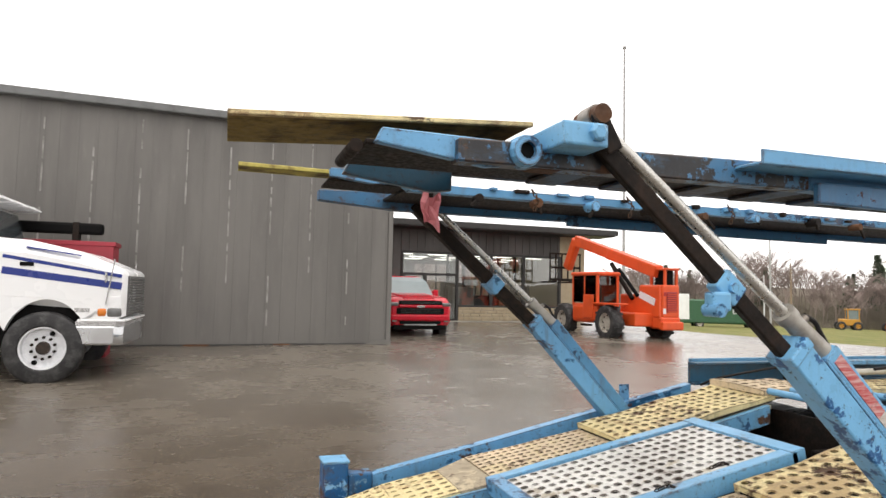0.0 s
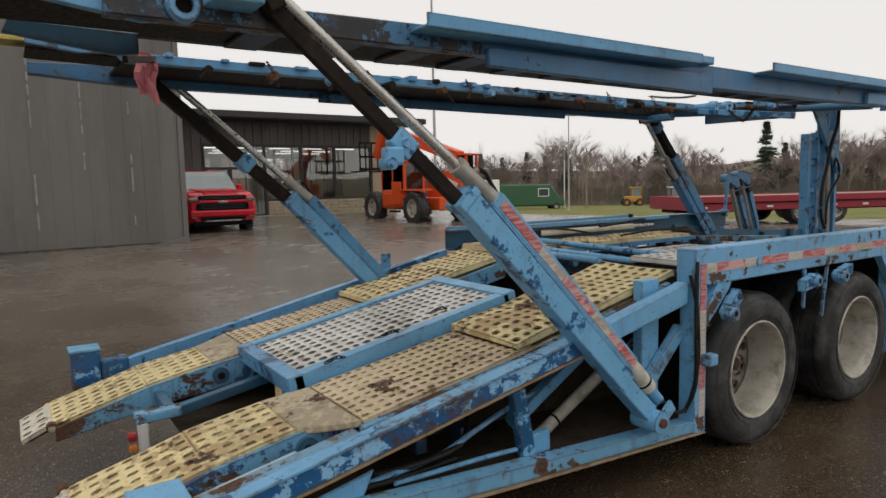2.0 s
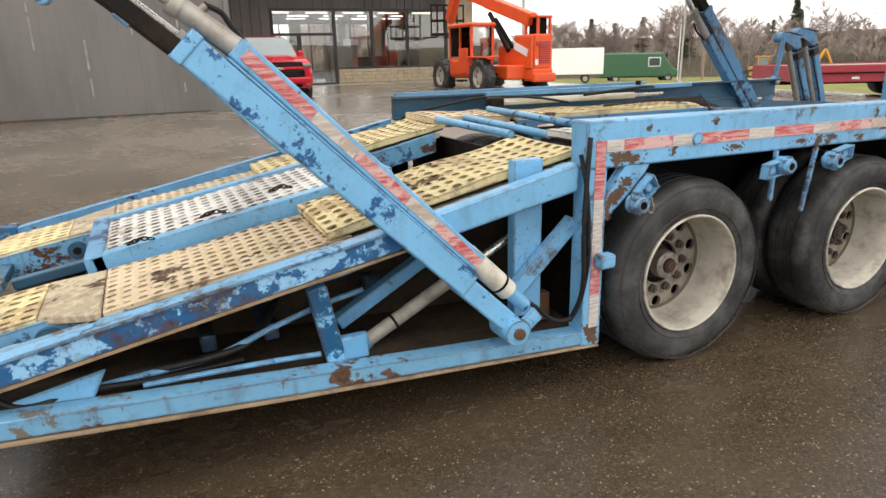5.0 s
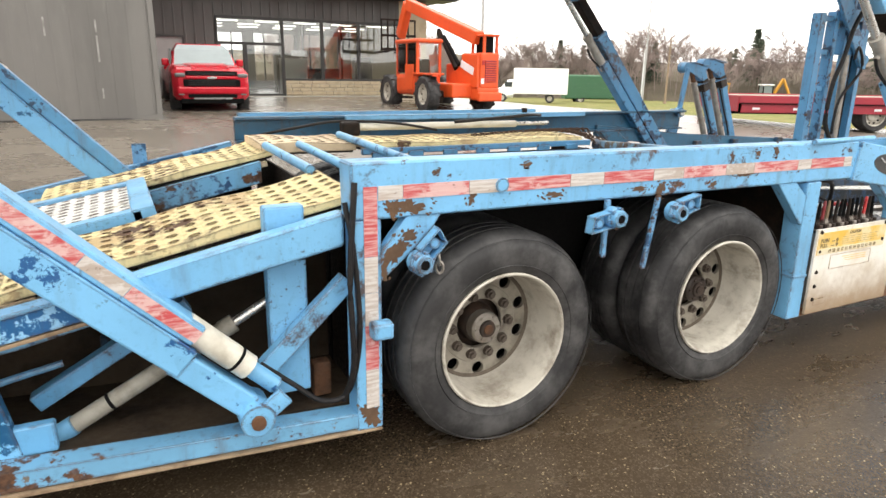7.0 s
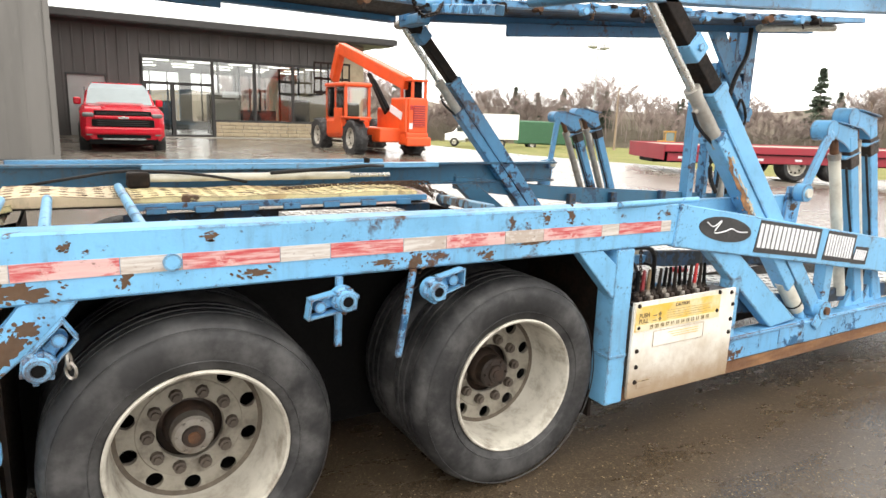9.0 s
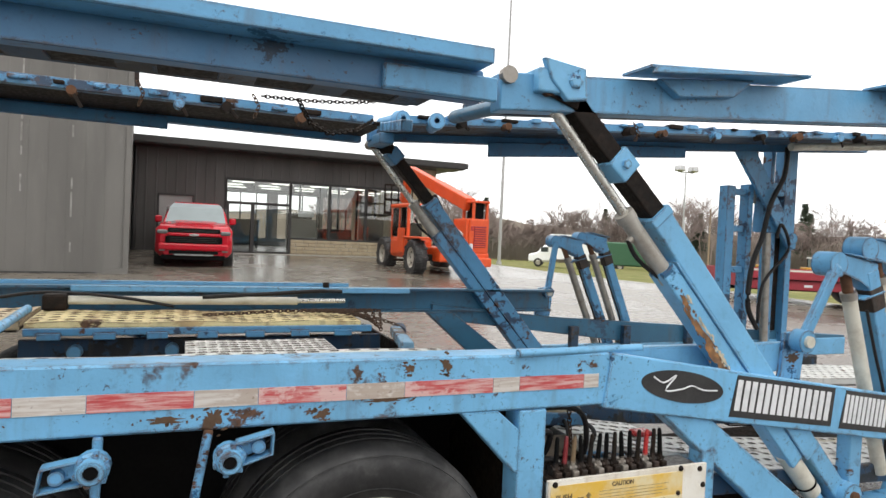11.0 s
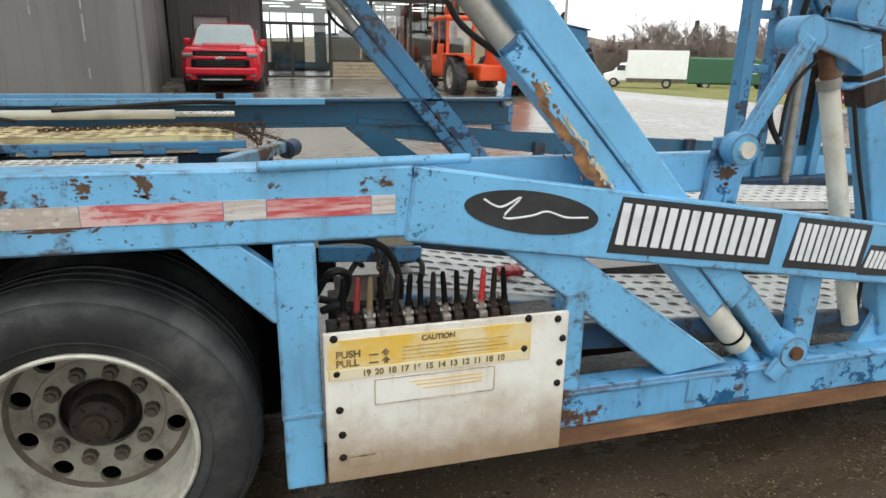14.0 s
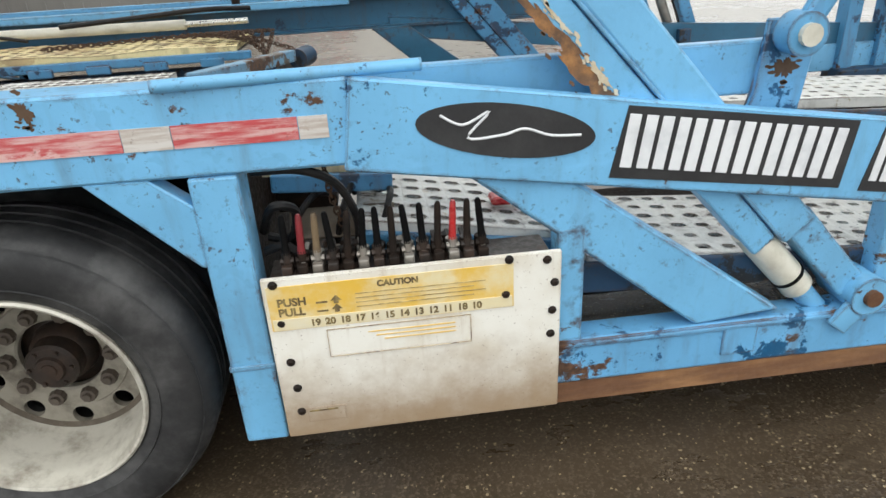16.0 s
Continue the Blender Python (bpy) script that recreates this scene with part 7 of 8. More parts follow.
def loft(bm, sections, m, close=True):
    """Skin between outlines of (x, [(y, z), ...])."""
    rings = [[bm.verts.new(m @ Vector((x, y, z))) for y, z in pts] for x, pts in sections]
    k = len(rings[0])
    for a, b in zip(rings, rings[1:]):
        for i in range(k):
            bm.faces.new((a[i], a[(i + 1) % k], b[(i + 1) % k], b[i]))
    if close:
        bm.faces.new(rings[0])
        bm.faces.new(rings[-1])


def bevelled_loft(sections, m, w=0.03, seg=2):
    bm = bmesh.new()
    loft(bm, sections, m)
    bmesh.ops.bevel(bm, geom=[e for e in bm.edges if e.calc_face_angle(0) > 0.5], offset=w, segments=seg, affect="EDGES")
    return bm


def road_wheel(parent, m, x, y, r, w, rim_r, rim_material, out=1, lugs=6):
    """Wheel with its axle along local y; out: side of the outer face."""
    ob = new("wheel")
    ob.location = m @ Vector((x, y, r))
    attach(ob, parent)
    q = m @ Matrix.Translation((x, y, r)) @ Matrix.Rotation(radians(-90 * out), 4, "X")
    bm = bmesh.new()
    h = w / 2
    lathe(bm, [(rim_r, h * 0.8), (rim_r + 0.02, h), (r - 0.05, h), (r - 0.012, h * 0.8), (r, h * 0.55), (r, -h * 0.55), (r - 0.012, -h * 0.8), (r - 0.05, -h), (rim_r, -h), (rim_r, h * 0.8)], q, 36)
    part("tyre", bm, rubber, ob, "", True)
    bm = bmesh.new()
    lathe(bm, [(rim_r + 0.004, h * 0.82), (rim_r - 0.02, h * 0.8), (rim_r - 0.035, h * 0.35), (rim_r * 0.55, h * 0.3), (rim_r * 0.5, h * 0.45), (0.0, h * 0.5)], q, 28)
    part("rim", bm, rim_material, ob, "", True)
    for k in range(lugs):
        bm = bmesh.new()
        a = 2 * math.pi * k / lugs
        tube(bm, q @ Vector((rim_r * 0.75 * math.cos(a), rim_r * 0.75 * math.sin(a), h * 0.28)), q @ Vector((rim_r * 0.75 * math.cos(a), rim_r * 0.75 * math.sin(a), h * 0.36)), rim_r * 0.1, seg=10)
        part("rim_hole", bm, black_mat, ob)
    return ob


def pickup(m):
    p = thing("pickup_truck", "bright red crew-cab pickup truck with a black grille", "pickup truck", at=m.translation)
    W = 1.0
    secs = []
    for x, w, z0, z1 in ((0.0, 0.84, 0.42, 1.0), (-0.1, 0.95, 0.38, 1.07), (-0.3, 0.99, 0.36, 1.14), (-1.0, W, 0.36, 1.19), (-1.7, W, 0.36, 1.22), (-3.8, W, 0.36, 1.19), (-3.9, W, 0.36, 1.25), (-5.6, W, 0.4, 1.25), (-5.7, 0.97, 0.45, 1.23)):
        secs.append((x, rounded(w, z0, z1, 0.12)))
    part("body", bevelled_loft(secs, m, 0.02), red_paint, p, "", True)
    secs = [(-1.5, rounded(0.9, 1.1, 1.17, 0.02)), (-2.0, rounded(0.83, 1.1, 1.56, 0.08)), (-2.35, rounded(0.74, 1.1, 1.73, 0.1)), (-2.9, rounded(0.73, 1.1, 1.77, 0.1)), (-3.55, rounded(0.73, 1.1, 1.74, 0.1)), (-3.8, rounded(0.84, 1.1, 1.3, 0.06))]
    part("cab", bevelled_loft(secs, m, 0.02), red_paint, p, "", True)
    bm = bmesh.new()
    loft(bm, [(-1.49, [(-0.82, 1.2), (0.82, 1.2), (0.82, 1.22), (-0.82, 1.22)]), (-1.98, [(-0.75, 1.575), (0.75, 1.575), (0.75, 1.595), (-0.75, 1.595)]), (-2.25, [(-0.65, 1.7), (0.65, 1.7), (0.65, 1.72), (-0.65, 1.72)])], m)
    part("windscreen", bm, sky_glass, p, "windscreen with sky reflection in its colour")
    for s in (-1, 1):
        bm = bmesh.new()
        plate(bm, [(-1.95, 1.22), (-2.4, 1.62), (-3.45, 1.64), (-3.6, 1.22)], s * 0.83, s * 0.86, 0.01)
        bmesh.ops.transform(bm, verts=bm.verts[:], matrix=m)
        part("side_window", bm, car_glass, p)
        part("mirror", shape(box, -1.95, -1.82, s * 0.94 if s > 0 else -1.13, 1.13 if s > 0 else s * 0.94, 1.18, 1.36, 0.04, m), red_paint, p)
        part("headlight", shape(box, -0.1, 0.036, s * 0.66 if s > 0 else -0.93, 0.93 if s > 0 else s * 0.66, 0.915, 1.01, 0.035, m @ Matrix.Translation((0, 0, 0))), lens, p, "clear headlight")
        part("fog_lamp", shape(box, -0.02, 0.045, s * 0.72 if s > 0 else -0.86, 0.86 if s > 0 else s * 0.72, 0.5, 0.56, 0.01, m), lens, p)
        part("hood_ridge", shape(beam, m @ Vector((-0.2, s * 0.45, 1.12)), m @ Vector((-1.3, s * 0.55, 1.205)), 0.06, 0.04, 0.015, (1, 0, 0)), red_paint, p)
    part("grille", shape(box, -0.04, 0.035, -0.66, 0.66, 0.955, 1.06, 0.015, m), black_mat, p, "black upper grille")
    part("grille", shape(box, -0.04, 0.04, -0.72, 0.72, 0.70, 0.865, 0.02, m), black_mat, p, "black lower grille")
    for z in (0.74, 0.785, 0.83, 0.985, 1.015):
        part("grille_slat", shape(box, 0.03, 0.048, -0.6, 0.6, z - 0.006, z + 0.006, 0.003, m), trim_dark, p)
    part("grille_bar", shape(box, -0.04, 0.05, -0.66, 0.66, 0.872, 0.948, 0.025, m), red_paint, p)
    part("bonnet_bulge", bevelled_loft([(-0.06, rounded(0.5, 0.98, 1.075, 0.03)), (-0.5, rounded(0.52, 0.98, 1.19, 0.04)), (-1.4, rounded(0.6, 1.0, 1.255, 0.04))], m, 0.015), red_paint, p, "", True)
    part("lower_intake", shape(box, -0.06, 0.062, -0.62, 0.62, 0.44, 0.52, 0.015, m), black_mat, p)
    bm = shape(plate, [(-0.12, 0.885), (-0.04, 0.885), (-0.03, 0.87), (0.03, 0.87), (0.04, 0.885), (0.12, 0.885), (0.12, 0.925), (0.04, 0.925), (0.03, 0.94), (-0.03, 0.94), (-0.04, 0.925), (-0.12, 0.925)], 0.046, 0.058, 0.003, "x")
    bmesh.ops.transform(bm, verts=bm.verts[:], matrix=m)
    part("badge", bm, silver, p, "pale badge shape")
    part("bumper", shape(box, -0.1, 0.06, -0.9, 0.9, 0.52, 0.7, 0.05, m), red_paint, p)
    part("skid_plate", shape(box, -0.12, 0.055, -0.5, 0.5, 0.40, 0.47, 0.02, m), silver, p, "silver skid plate")
    part("air_dam", shape(box, -0.3, 0.0, -0.8, 0.8, 0.3, 0.42, 0.02, m), black_mat, p)
    for x in (-0.95, -4.65):
        for s in (-1, 1):
            part("wheel_arch", shape(box, x - 0.46, x + 0.46, s * 0.8 if s > 0 else -1.004, 1.004 if s > 0 else s * 0.8, 0.345, 0.85, 0.12, m), black_mat, p)
            road_wheel(p, m, x, s * 0.9, 0.4, 0.27, 0.24, silver, s)
    return p


pickup(place(4.9, 16.4, ground_height(5, 17) - 0.13, -0.035, -1) @ Matrix.Scale(0.9, 4, (0, 1, 0)))


def telehandler(m):
    t = thing("telehandler", "orange telescopic forklift with raised boom", "forklift", at=m.translation)
    for x in (0.0, 2.35):
        for s in (-1, 1):
            road_wheel(t, m, x, s * 0.9, 0.5, 0.34, 0.28, rim_mat, s, 8)
            tw = t.children[-1]
            for k in range(22):
                bm = bmesh.new()
                a = 2 * math.pi * k / 22
                q = m @ Matrix.Translation((x, s * 0.9, 0.5)) @ Matrix.Rotation(a, 4, "Y")
                box(bm, 0.485, 0.515, -0.17 if k % 2 else 0.0, 0.0 if k % 2 else 0.17, -0.035, 0.035, 0.004, q, 1)
                part("tread_lug", bm, rubber, tw)
    part("chassis", shape(box, -0.6, 2.6, -0.45, 0.45, 0.42, 0.8, 0.04, m), orange, t)
    part("axle", shape(box, -0.12, 0.12, -0.8, 0.8, 0.42, 0.6, 0.03, m), dark_steel, t)
    part("axle", shape(box, 2.23, 2.47, -0.8, 0.8, 0.42, 0.6, 0.03, m), dark_steel, t)
    rear = part("counterweight", shape(box, -0.95, -0.45, -0.86, -0.16, 0.36, 0.72, 0.06, m), orange, t, "orange counterweight")
    part("engine_cover", shape(box, -0.95, 0.1, -0.82, -0.22, 0.68, 1.62, 0.05, m), orange, t, "orange engine cover")
    part("radiator_grille", shape(box, -0.97, -0.945, -0.72, -0.36, 0.85, 1.42, 0.01, m), MATS["dull_red_trailer_paint"], t, "dark slotted radiator grille")
    for k in range(9):
        part("grille_slat", shape(box, -0.985, -0.965, -0.71, -0.37, 0.87 + k * 0.06, 0.89 + k * 0.06, 0.003, m), orange, t)
    part("engine_side", shape(box, 0.1, 1.2, -0.9, -0.35, 0.75, 1.35, 0.06, m), orange, t)
    bm = bmesh.new()
    plate(bm, [(-0.9, 0.7), (0.9, 0.7), (0.5, 1.05), (-0.2, 1.35), (-0.9, 1.6)], -0.215, -0.14, 0.01)
    bmesh.ops.transform(bm, verts=bm.verts[:], matrix=m)
    part("side_frame", bm, orange, t)
    part("side_stripe", shape(beam, m @ Vector((-0.72, -0.135, 1.12)), m @ Vector((-0.05, -0.135, 1.34)), 0.02, 0.2, 0.003, m.to_3x3() @ Vector((0, 1, 0))), letter_white, t, "pale stripe panel")
    for x in (-0.88, -0.3):
        for y in (-0.76, -0.36):
            part("tower_post", shape(box, x - 0.035, x + 0.035, y - 0.035, y + 0.035, 1.58, 2.06, 0.01, m), orange, t)
    part("tower_top", shape(box, -0.95, -0.22, -0.82, -0.3, 2.04, 2.1, 0.02, m), orange, t, "orange tower cap")
    part("tower_core", shape(box, -0.82, -0.36, -0.7, -0.42, 1.58, 2.04, 0.02, m), black_mat, t, "dark boom pivot block")
    part("rear_bumper", shape(box, -1.06, -0.9, -0.88, -0.14, 0.34, 0.58, 0.04, m), orange, t)
    part("tail_lamp", shape(box, -0.97, -0.945, -0.34, -0.26, 1.3, 1.42, 0.01, m), red_plastic, t)
    for k in range(7):
        part("louvre", shape(box, -0.7, -0.1, -0.832, -0.815, 0.9 + k * 0.07, 0.925 + k * 0.07, 0.003, m), black_mat, t)
    # cab on the left side
    part("cab_base", shape(box, 0.45, 1.85, 0.2, 1.0, 0.45, 1.04, 0.12, m), orange, t)
    part("cab_door", shape(box, 0.62, 1.15, 0.99, 1.03, 0.6, 1.3, 0.02, m), orange, t, "orange half door")
    part("cab_step", shape(box, 0.75, 1.15, 0.95, 1.12, 0.36, 0.42, 0.01, m), dark_steel, t)
    part("head_lamp", shape(box, 1.86, 1.92, 0.75, 0.92, 1.08, 1.2, 0.02, m), lens, t)
    for x in (0.5, 1.78):
        for y in (0.25, 0.95):
            part("cab_post", shape(box, x - 0.04, x + 0.04, y - 0.04, y + 0.04, 0.95, 1.9, 0.015, m), orange, t)
    part("cab_post", shape(box, 1.1, 1.17, 0.92, 0.99, 0.95, 1.9, 0.015, m), orange, t)
    part("cab_roof", shape(box, 0.4, 1.88, 0.18, 1.02, 1.87, 1.99, 0.055, m, 3), orange, t, "orange cab roof")
    for x0, x1, y0, y1 in ((0.54, 1.1, 0.975, 0.985), (1.17, 1.74, 0.975, 0.985), (0.49, 0.5, 0.29, 0.91), (1.79, 1.8, 0.29, 0.91)):
        pane = part("cab_pane", shape(box, x0, x1, y0, y1, 1.06, 1.88, 0, m), glass, t, "clear cab window")
        pane.visible_shadow = False
    part("fender", shape(box, -0.62, 0.62, 0.7, 1.06, 1.02, 1.07, 0.02, m), orange, t)
    part("cab_seat", shape(box, 0.75, 1.1, 0.4, 0.8, 0.95, 1.45, 0.06, m), black_mat, t)
    part("steering_wheel", shape(tube, m @ Vector((1.42, 0.6, 1.25)), m @ Vector((1.46, 0.6, 1.27)), 0.18, seg=18), black_mat, t)
    # boom
    a, b = m @ Vector((-0.55, -0.4, 2.0)), m @ Vector((3.45, -0.22, 3.16))
    mid = a + (b - a) * 0.55
    part("boom", shape(beam, a, mid, 0.3, 0.36, 0.03, m.to_3x3() @ Vector((0, 1, 0))), orange, t, "orange telescopic boom")
    part("boom_inner", shape(beam, mid - (b - a) * 0.05, b, 0.25, 0.34, 0.02, m.to_3x3() @ Vector((0, 1, 0))), orange, t)
    c = m @ Vector((4.05, -0.22, 2.2))
    part("boom_nose", shape(beam, b + Vector((0, 0, 0.05)), c, 0.25, 0.36, 0.06, m.to_3x3() @ Vector((0, 1, 0))), orange, t)
    part("boom_ram", shape(tube, m @ Vector((0.5, -0.3, 1.2)), m @ Vector((1.5, -0.25, 2.3)), 0.07, seg=14), dark_steel, t, "", True)
    part("boom_ram", shape(tube, m @ Vector((0.0, -0.1, 1.3)), m @ Vector((0.9, -0.1, 2.1)), 0.06, seg=14), black_mat, t, "", True)
    car = part("fork_carriage", shape(box, 4.2, 4.3, -0.85, 0.4, 1.75, 1.85, 0.01, m), dark_steel, t, "dark fork carriage")
    for y in (-0.85, -0.6, -0.35, -0.1, 0.15, 0.38):
        part("carriage_bar", shape(box, 4.22, 4.27, y - 0.02, y + 0.02, 1.75, 2.75, 0.006, m), dark_steel, car)
    part("carriage_bar", shape(box, 4.2, 4.27, -0.87, 0.4, 2.2, 2.28, 0.006, m), dark_steel, car)
    part("carriage_bar", shape(box, 4.2, 4.27, -0.87, 0.4, 2.7, 2.76, 0.006, m), dark_steel, car)
    for y in (-0.6, 0.15):
        part("fork", shape(box, 4.27, 5.3, y - 0.06, y + 0.06, 1.7, 1.75, 0.01, m), dark_steel, car)
    part("fuel_sticker", shape(box, -0.956, -0.953, -0.34, -0.24, 0.8, 0.95, 0, m), letter_white, t)
    return t


telehandler(place(11.4, 16.15, ground_height(11.5, 16.5) - 0.09, -0.04, 1))


truck_chrome = worn("dull_chrome", (0.55, 0.56, 0.57), (0.42, 0.42, 0.42), 1.2, 0.5, 0.22, 0.85, 0.0, 1.0)
grille_grey = worn("dark_grille_mesh", (0.10, 0.10, 0.10), (0.06, 0.06, 0.06), 3, 0.4, 0.45, 0.3, 0.0)
AX, AZ = -0.92, 0.53


def conventional_truck(m):
    t = thing("semi_truck", "white conventional road tractor with blue stripes", "truck", at=m.translation)
    Y = 1.02
    secs = [(0.13, rounded(0.9, 1.0, 1.66, 0.05)), (0.07, rounded(1.0, 0.98, 1.71, 0.07)), (-0.15, rounded(Y, 0.97, 1.80, 0.12)), (-0.55, rounded(Y, 1.06, 1.965, 0.17)), (-1.2, rounded(Y, 1.08, 2.11, 0.2)), (-1.75, rounded(Y, 1.08, 2.14, 0.2))]
    part("bonnet", bevelled_loft(secs, m, 0.03, 3), white_paint, t, "white sloping bonnet", True)
    arch = [(AX + 0.02 + 0.56 * math.cos(a), AZ + 0.72 * math.sin(a)) for a in (math.pi * k / 18 for k in range(2, 17))]
    for s in (-1, 1):
        bm = bmesh.new()
        plate(bm, [(0.06, 0.96), (0.06, 1.3), (-1.54, 1.3), (-1.58, 1.0)] + arch[::-1] + [(-0.5, 0.93), (-0.2, 0.93)], min(s * 0.93, s * 1.018), max(s * 0.93, s * 1.018), 0.008)
        bmesh.ops.transform(bm, verts=bm.verts[:], matrix=m)
        part("fender", bm, white_paint, t, "white wing panel with an open arch")
        part("wheel_well", shape(box, -1.62, -0.48, min(s * 0.5, s * 0.9), max(s * 0.5, s * 0.9), 0.55, 1.27, 0.02, m), black_mat, t)
        for p, q, w in (((0.075, 1.455), (-1.5, 1.655), 0.105), ((0.07, 1.605), (-1.5, 1.86), 0.05)):
            part("stripe", shape(beam, m @ Vector((p[0], s * (Y - 0.008), p[1])), m @ Vector((q[0], s * (Y - 0.008), q[1])), 0.024, w, 0.002, m.to_3x3() @ Vector((0, 1, 0))), stripe_blue, t, "blue side stripe")
        part("stripe", shape(beam, m @ Vector((-0.5, s * 0.965, 1.9)), m @ Vector((-1.22, s * 0.965, 2.0)), 0.05, 0.022, 0.002, m.to_3x3() @ Vector((0, 1, 0))), stripe_blue, t)
        part("headlight", shape(box, -0.12, 0.085, min(s * 0.72, s * 1.035), max(s * 0.72, s * 1.035), 0.98, 1.14, 0.05, m, 3), lens, t, "clear rounded headlight", True)
        part("amber_lamp", shape(box, -0.25, -0.1, min(s * 0.8, s * 1.033), max(s * 0.8, s * 1.033), 0.985, 1.135, 0.05, m, 3), orange_plastic, t, "amber corner lamp", True)
        part("hood_mirror", shape(tube, m @ Vector((-0.13, s * 1.02, 1.17)), m @ Vector((-0.03, s * 1.05, 1.86)), 0.01, seg=8), silver, t)
        part("mirror_head", shape(box, -0.15, -0.12, min(s * 1.03, s * 1.1), max(s * 1.03, s * 1.1), 1.5, 1.66, 0.02, m), silver, t)
        part("bonnet_latch", shape(box, -1.28, -1.1, min(s * 1.01, s * 1.035), max(s * 1.01, s * 1.035), 1.72, 1.78, 0.012, m), black_mat, t, "black rubber bonnet latch")
        rw = road_wheel(t, m, AX, s * 0.93, AZ, 0.28, 0.31, MATS["white_decal"], s, 0)
        part("hub", shape(tube, m @ Vector((AX, s * 0.96, AZ)), m @ Vector((AX, s * 1.035, AZ)), 0.105, 0.09, 20), grease, rw, "greasy dark hub", True)
        for k in range(10):
            a = 2 * math.pi * (k + 0.5) / 10
            part("wheel_nut", shape(tube, m @ Vector((AX + 0.155 * math.cos(a), s * 0.97, AZ + 0.155 * math.sin(a))), m @ Vector((AX + 0.155 * math.cos(a), s * 1.02, AZ + 0.155 * math.sin(a))), 0.022, seg=8), dark_steel, rw)
        for a in (1.1, 4.24):
            part("rim_hole", shape(tube, m @ Vector((AX + 0.235 * math.cos(a), s * 0.97, AZ + 0.235 * math.sin(a))), m @ Vector((AX + 0.235 * math.cos(a), s * 0.992, AZ + 0.235 * math.sin(a))), 0.036, seg=12), black_mat, rw)
        part("number_bar", shape(box, -0.54, -0.34, min(s * 1.015, s * 1.021), max(s * 1.015, s * 1.021), 1.06, 1.12, 0.002, m), silver, t, "grey number bar")
    part("grille", shape(box, 0.08, 0.15, -0.84, 0.84, 1.0, 1.62, 0.02, m), grille_grey, t, "dark grey grille")
    for k in range(13):
        part("grille_slat", shape(box, 0.148, 0.16, -0.8, 0.8, 1.04 + k * 0.044, 1.055 + k * 0.044, 0.003, m), truck_chrome, t)
    part("bumper_lip", shape(box, -0.5, 0.15, -1.03, 1.03, 0.915, 0.955, 0.016, m), white_paint, t)
    part("bumper", bevelled_loft([(-0.52, rounded(1.04, 0.57, 0.86, 0.03)), (0.0, rounded(1.04, 0.57, 0.86, 0.03)), (0.12, rounded(0.94, 0.57, 0.86, 0.03)), (0.17, rounded(0.6, 0.57, 0.86, 0.03))], m, 0.012), truck_chrome, t, "dull chrome bumper", True)
    part("bumper", bevelled_loft([(-0.52, rounded(1.02, 0.85, 0.92, 0.01)), (0.02, rounded(1.02, 0.85, 0.92, 0.01)), (0.14, rounded(0.92, 0.85, 0.92, 0.01))], m, 0.008), silver, t)
    c = m @ Matrix.Translation((-0.38, 0, 0.04))
    part("cab", bevelled_loft([(-1.48, rounded(1.05, 0.8, 2.13, 0.1)), (-1.62, rounded(1.04, 0.8, 2.62, 0.12)), (-3.6, rounded(1.04, 0.8, 2.75, 0.12))], c, 0.03), white_paint, t, "white cab", True)
    part("windscreen", shape(beam, c @ Vector((-1.45, 0, 2.14)), c @ Vector((-1.58, 0, 2.58)), 2.02, 0.04, 0.006, m.to_3x3() @ Vector((0, 1, 0))), car_glass, t)
    for s in (-1, 1):
        part("side_window", shape(box, -2.6, -1.56, min(s * 1.02, s * 1.055), max(s * 1.02, s * 1.055), 2.06, 2.58, 0.03, c), car_glass, t)
        part("window_post", shape(box, -1.78, -1.75, min(s * 1.02, s * 1.062), max(s * 1.02, s * 1.062), 2.06, 2.58, 0.006, c), black_mat, t)
    bm = bmesh.new()
    loft(bm, [(-1.2, [(-1.0, 2.66), (1.0, 2.66), (1.0, 2.675), (-1.0, 2.675)]), (-1.32, [(-1.05, 2.65), (1.05, 2.65), (1.05, 2.74), (-1.05, 2.74)]), (-1.6, [(-1.06, 2.64), (1.06, 2.64), (1.06, 2.8), (-1.06, 2.8)]), (-3.6, [(-1.06, 2.7), (1.06, 2.7), (1.06, 2.84), (-1.06, 2.84)])], c)
    part("sun_visor", bm, white_paint, t, "white roof visor")
    part("exhaust_shield", shape(box, -2.2, -0.62, 1.06, 1.26, 2.36, 2.56, 0.05, m), black_mat, t, "sooty black exhaust shield")
    part("exhaust_strap", shape(box, -1.1, -1.0, 1.05, 1.27, 2.0, 2.57, 0.01, m), dark_steel, t)
    road_wheel(t, m, -4.8, 0.9, AZ, 0.5, 0.3, rim_mat, 1, 10)
    road_wheel(t, m, -4.8, -0.9, AZ, 0.5, 0.3, rim_mat, -1, 10)
    part("chassis", shape(box, -6.6, -0.3, -0.45, 0.45, 0.6, 0.85, 0.02, m), black_mat, t)
    return t


conventional_truck(place(-1.56, 11.75, ground_height(-2, 11) - 0.055, 0.995, -0.02))
bm = bmesh.new()
box(bm, -6.0, -1.95, 12.75, 13.35, 1.2, 2.45, 0.02)
box(bm, -6.0, -1.92, 12.73, 13.37, 2.37, 2.45, 0.01)
for x in (-5.8, -4.0, -2.2):
    box(bm, x, x + 0.2, 12.8, 13.3, 0.35, 1.2, 0.01)
tagged(part("red_bin", bm, dull_red), "plain red steel bin beside the workshop wall", "bin")


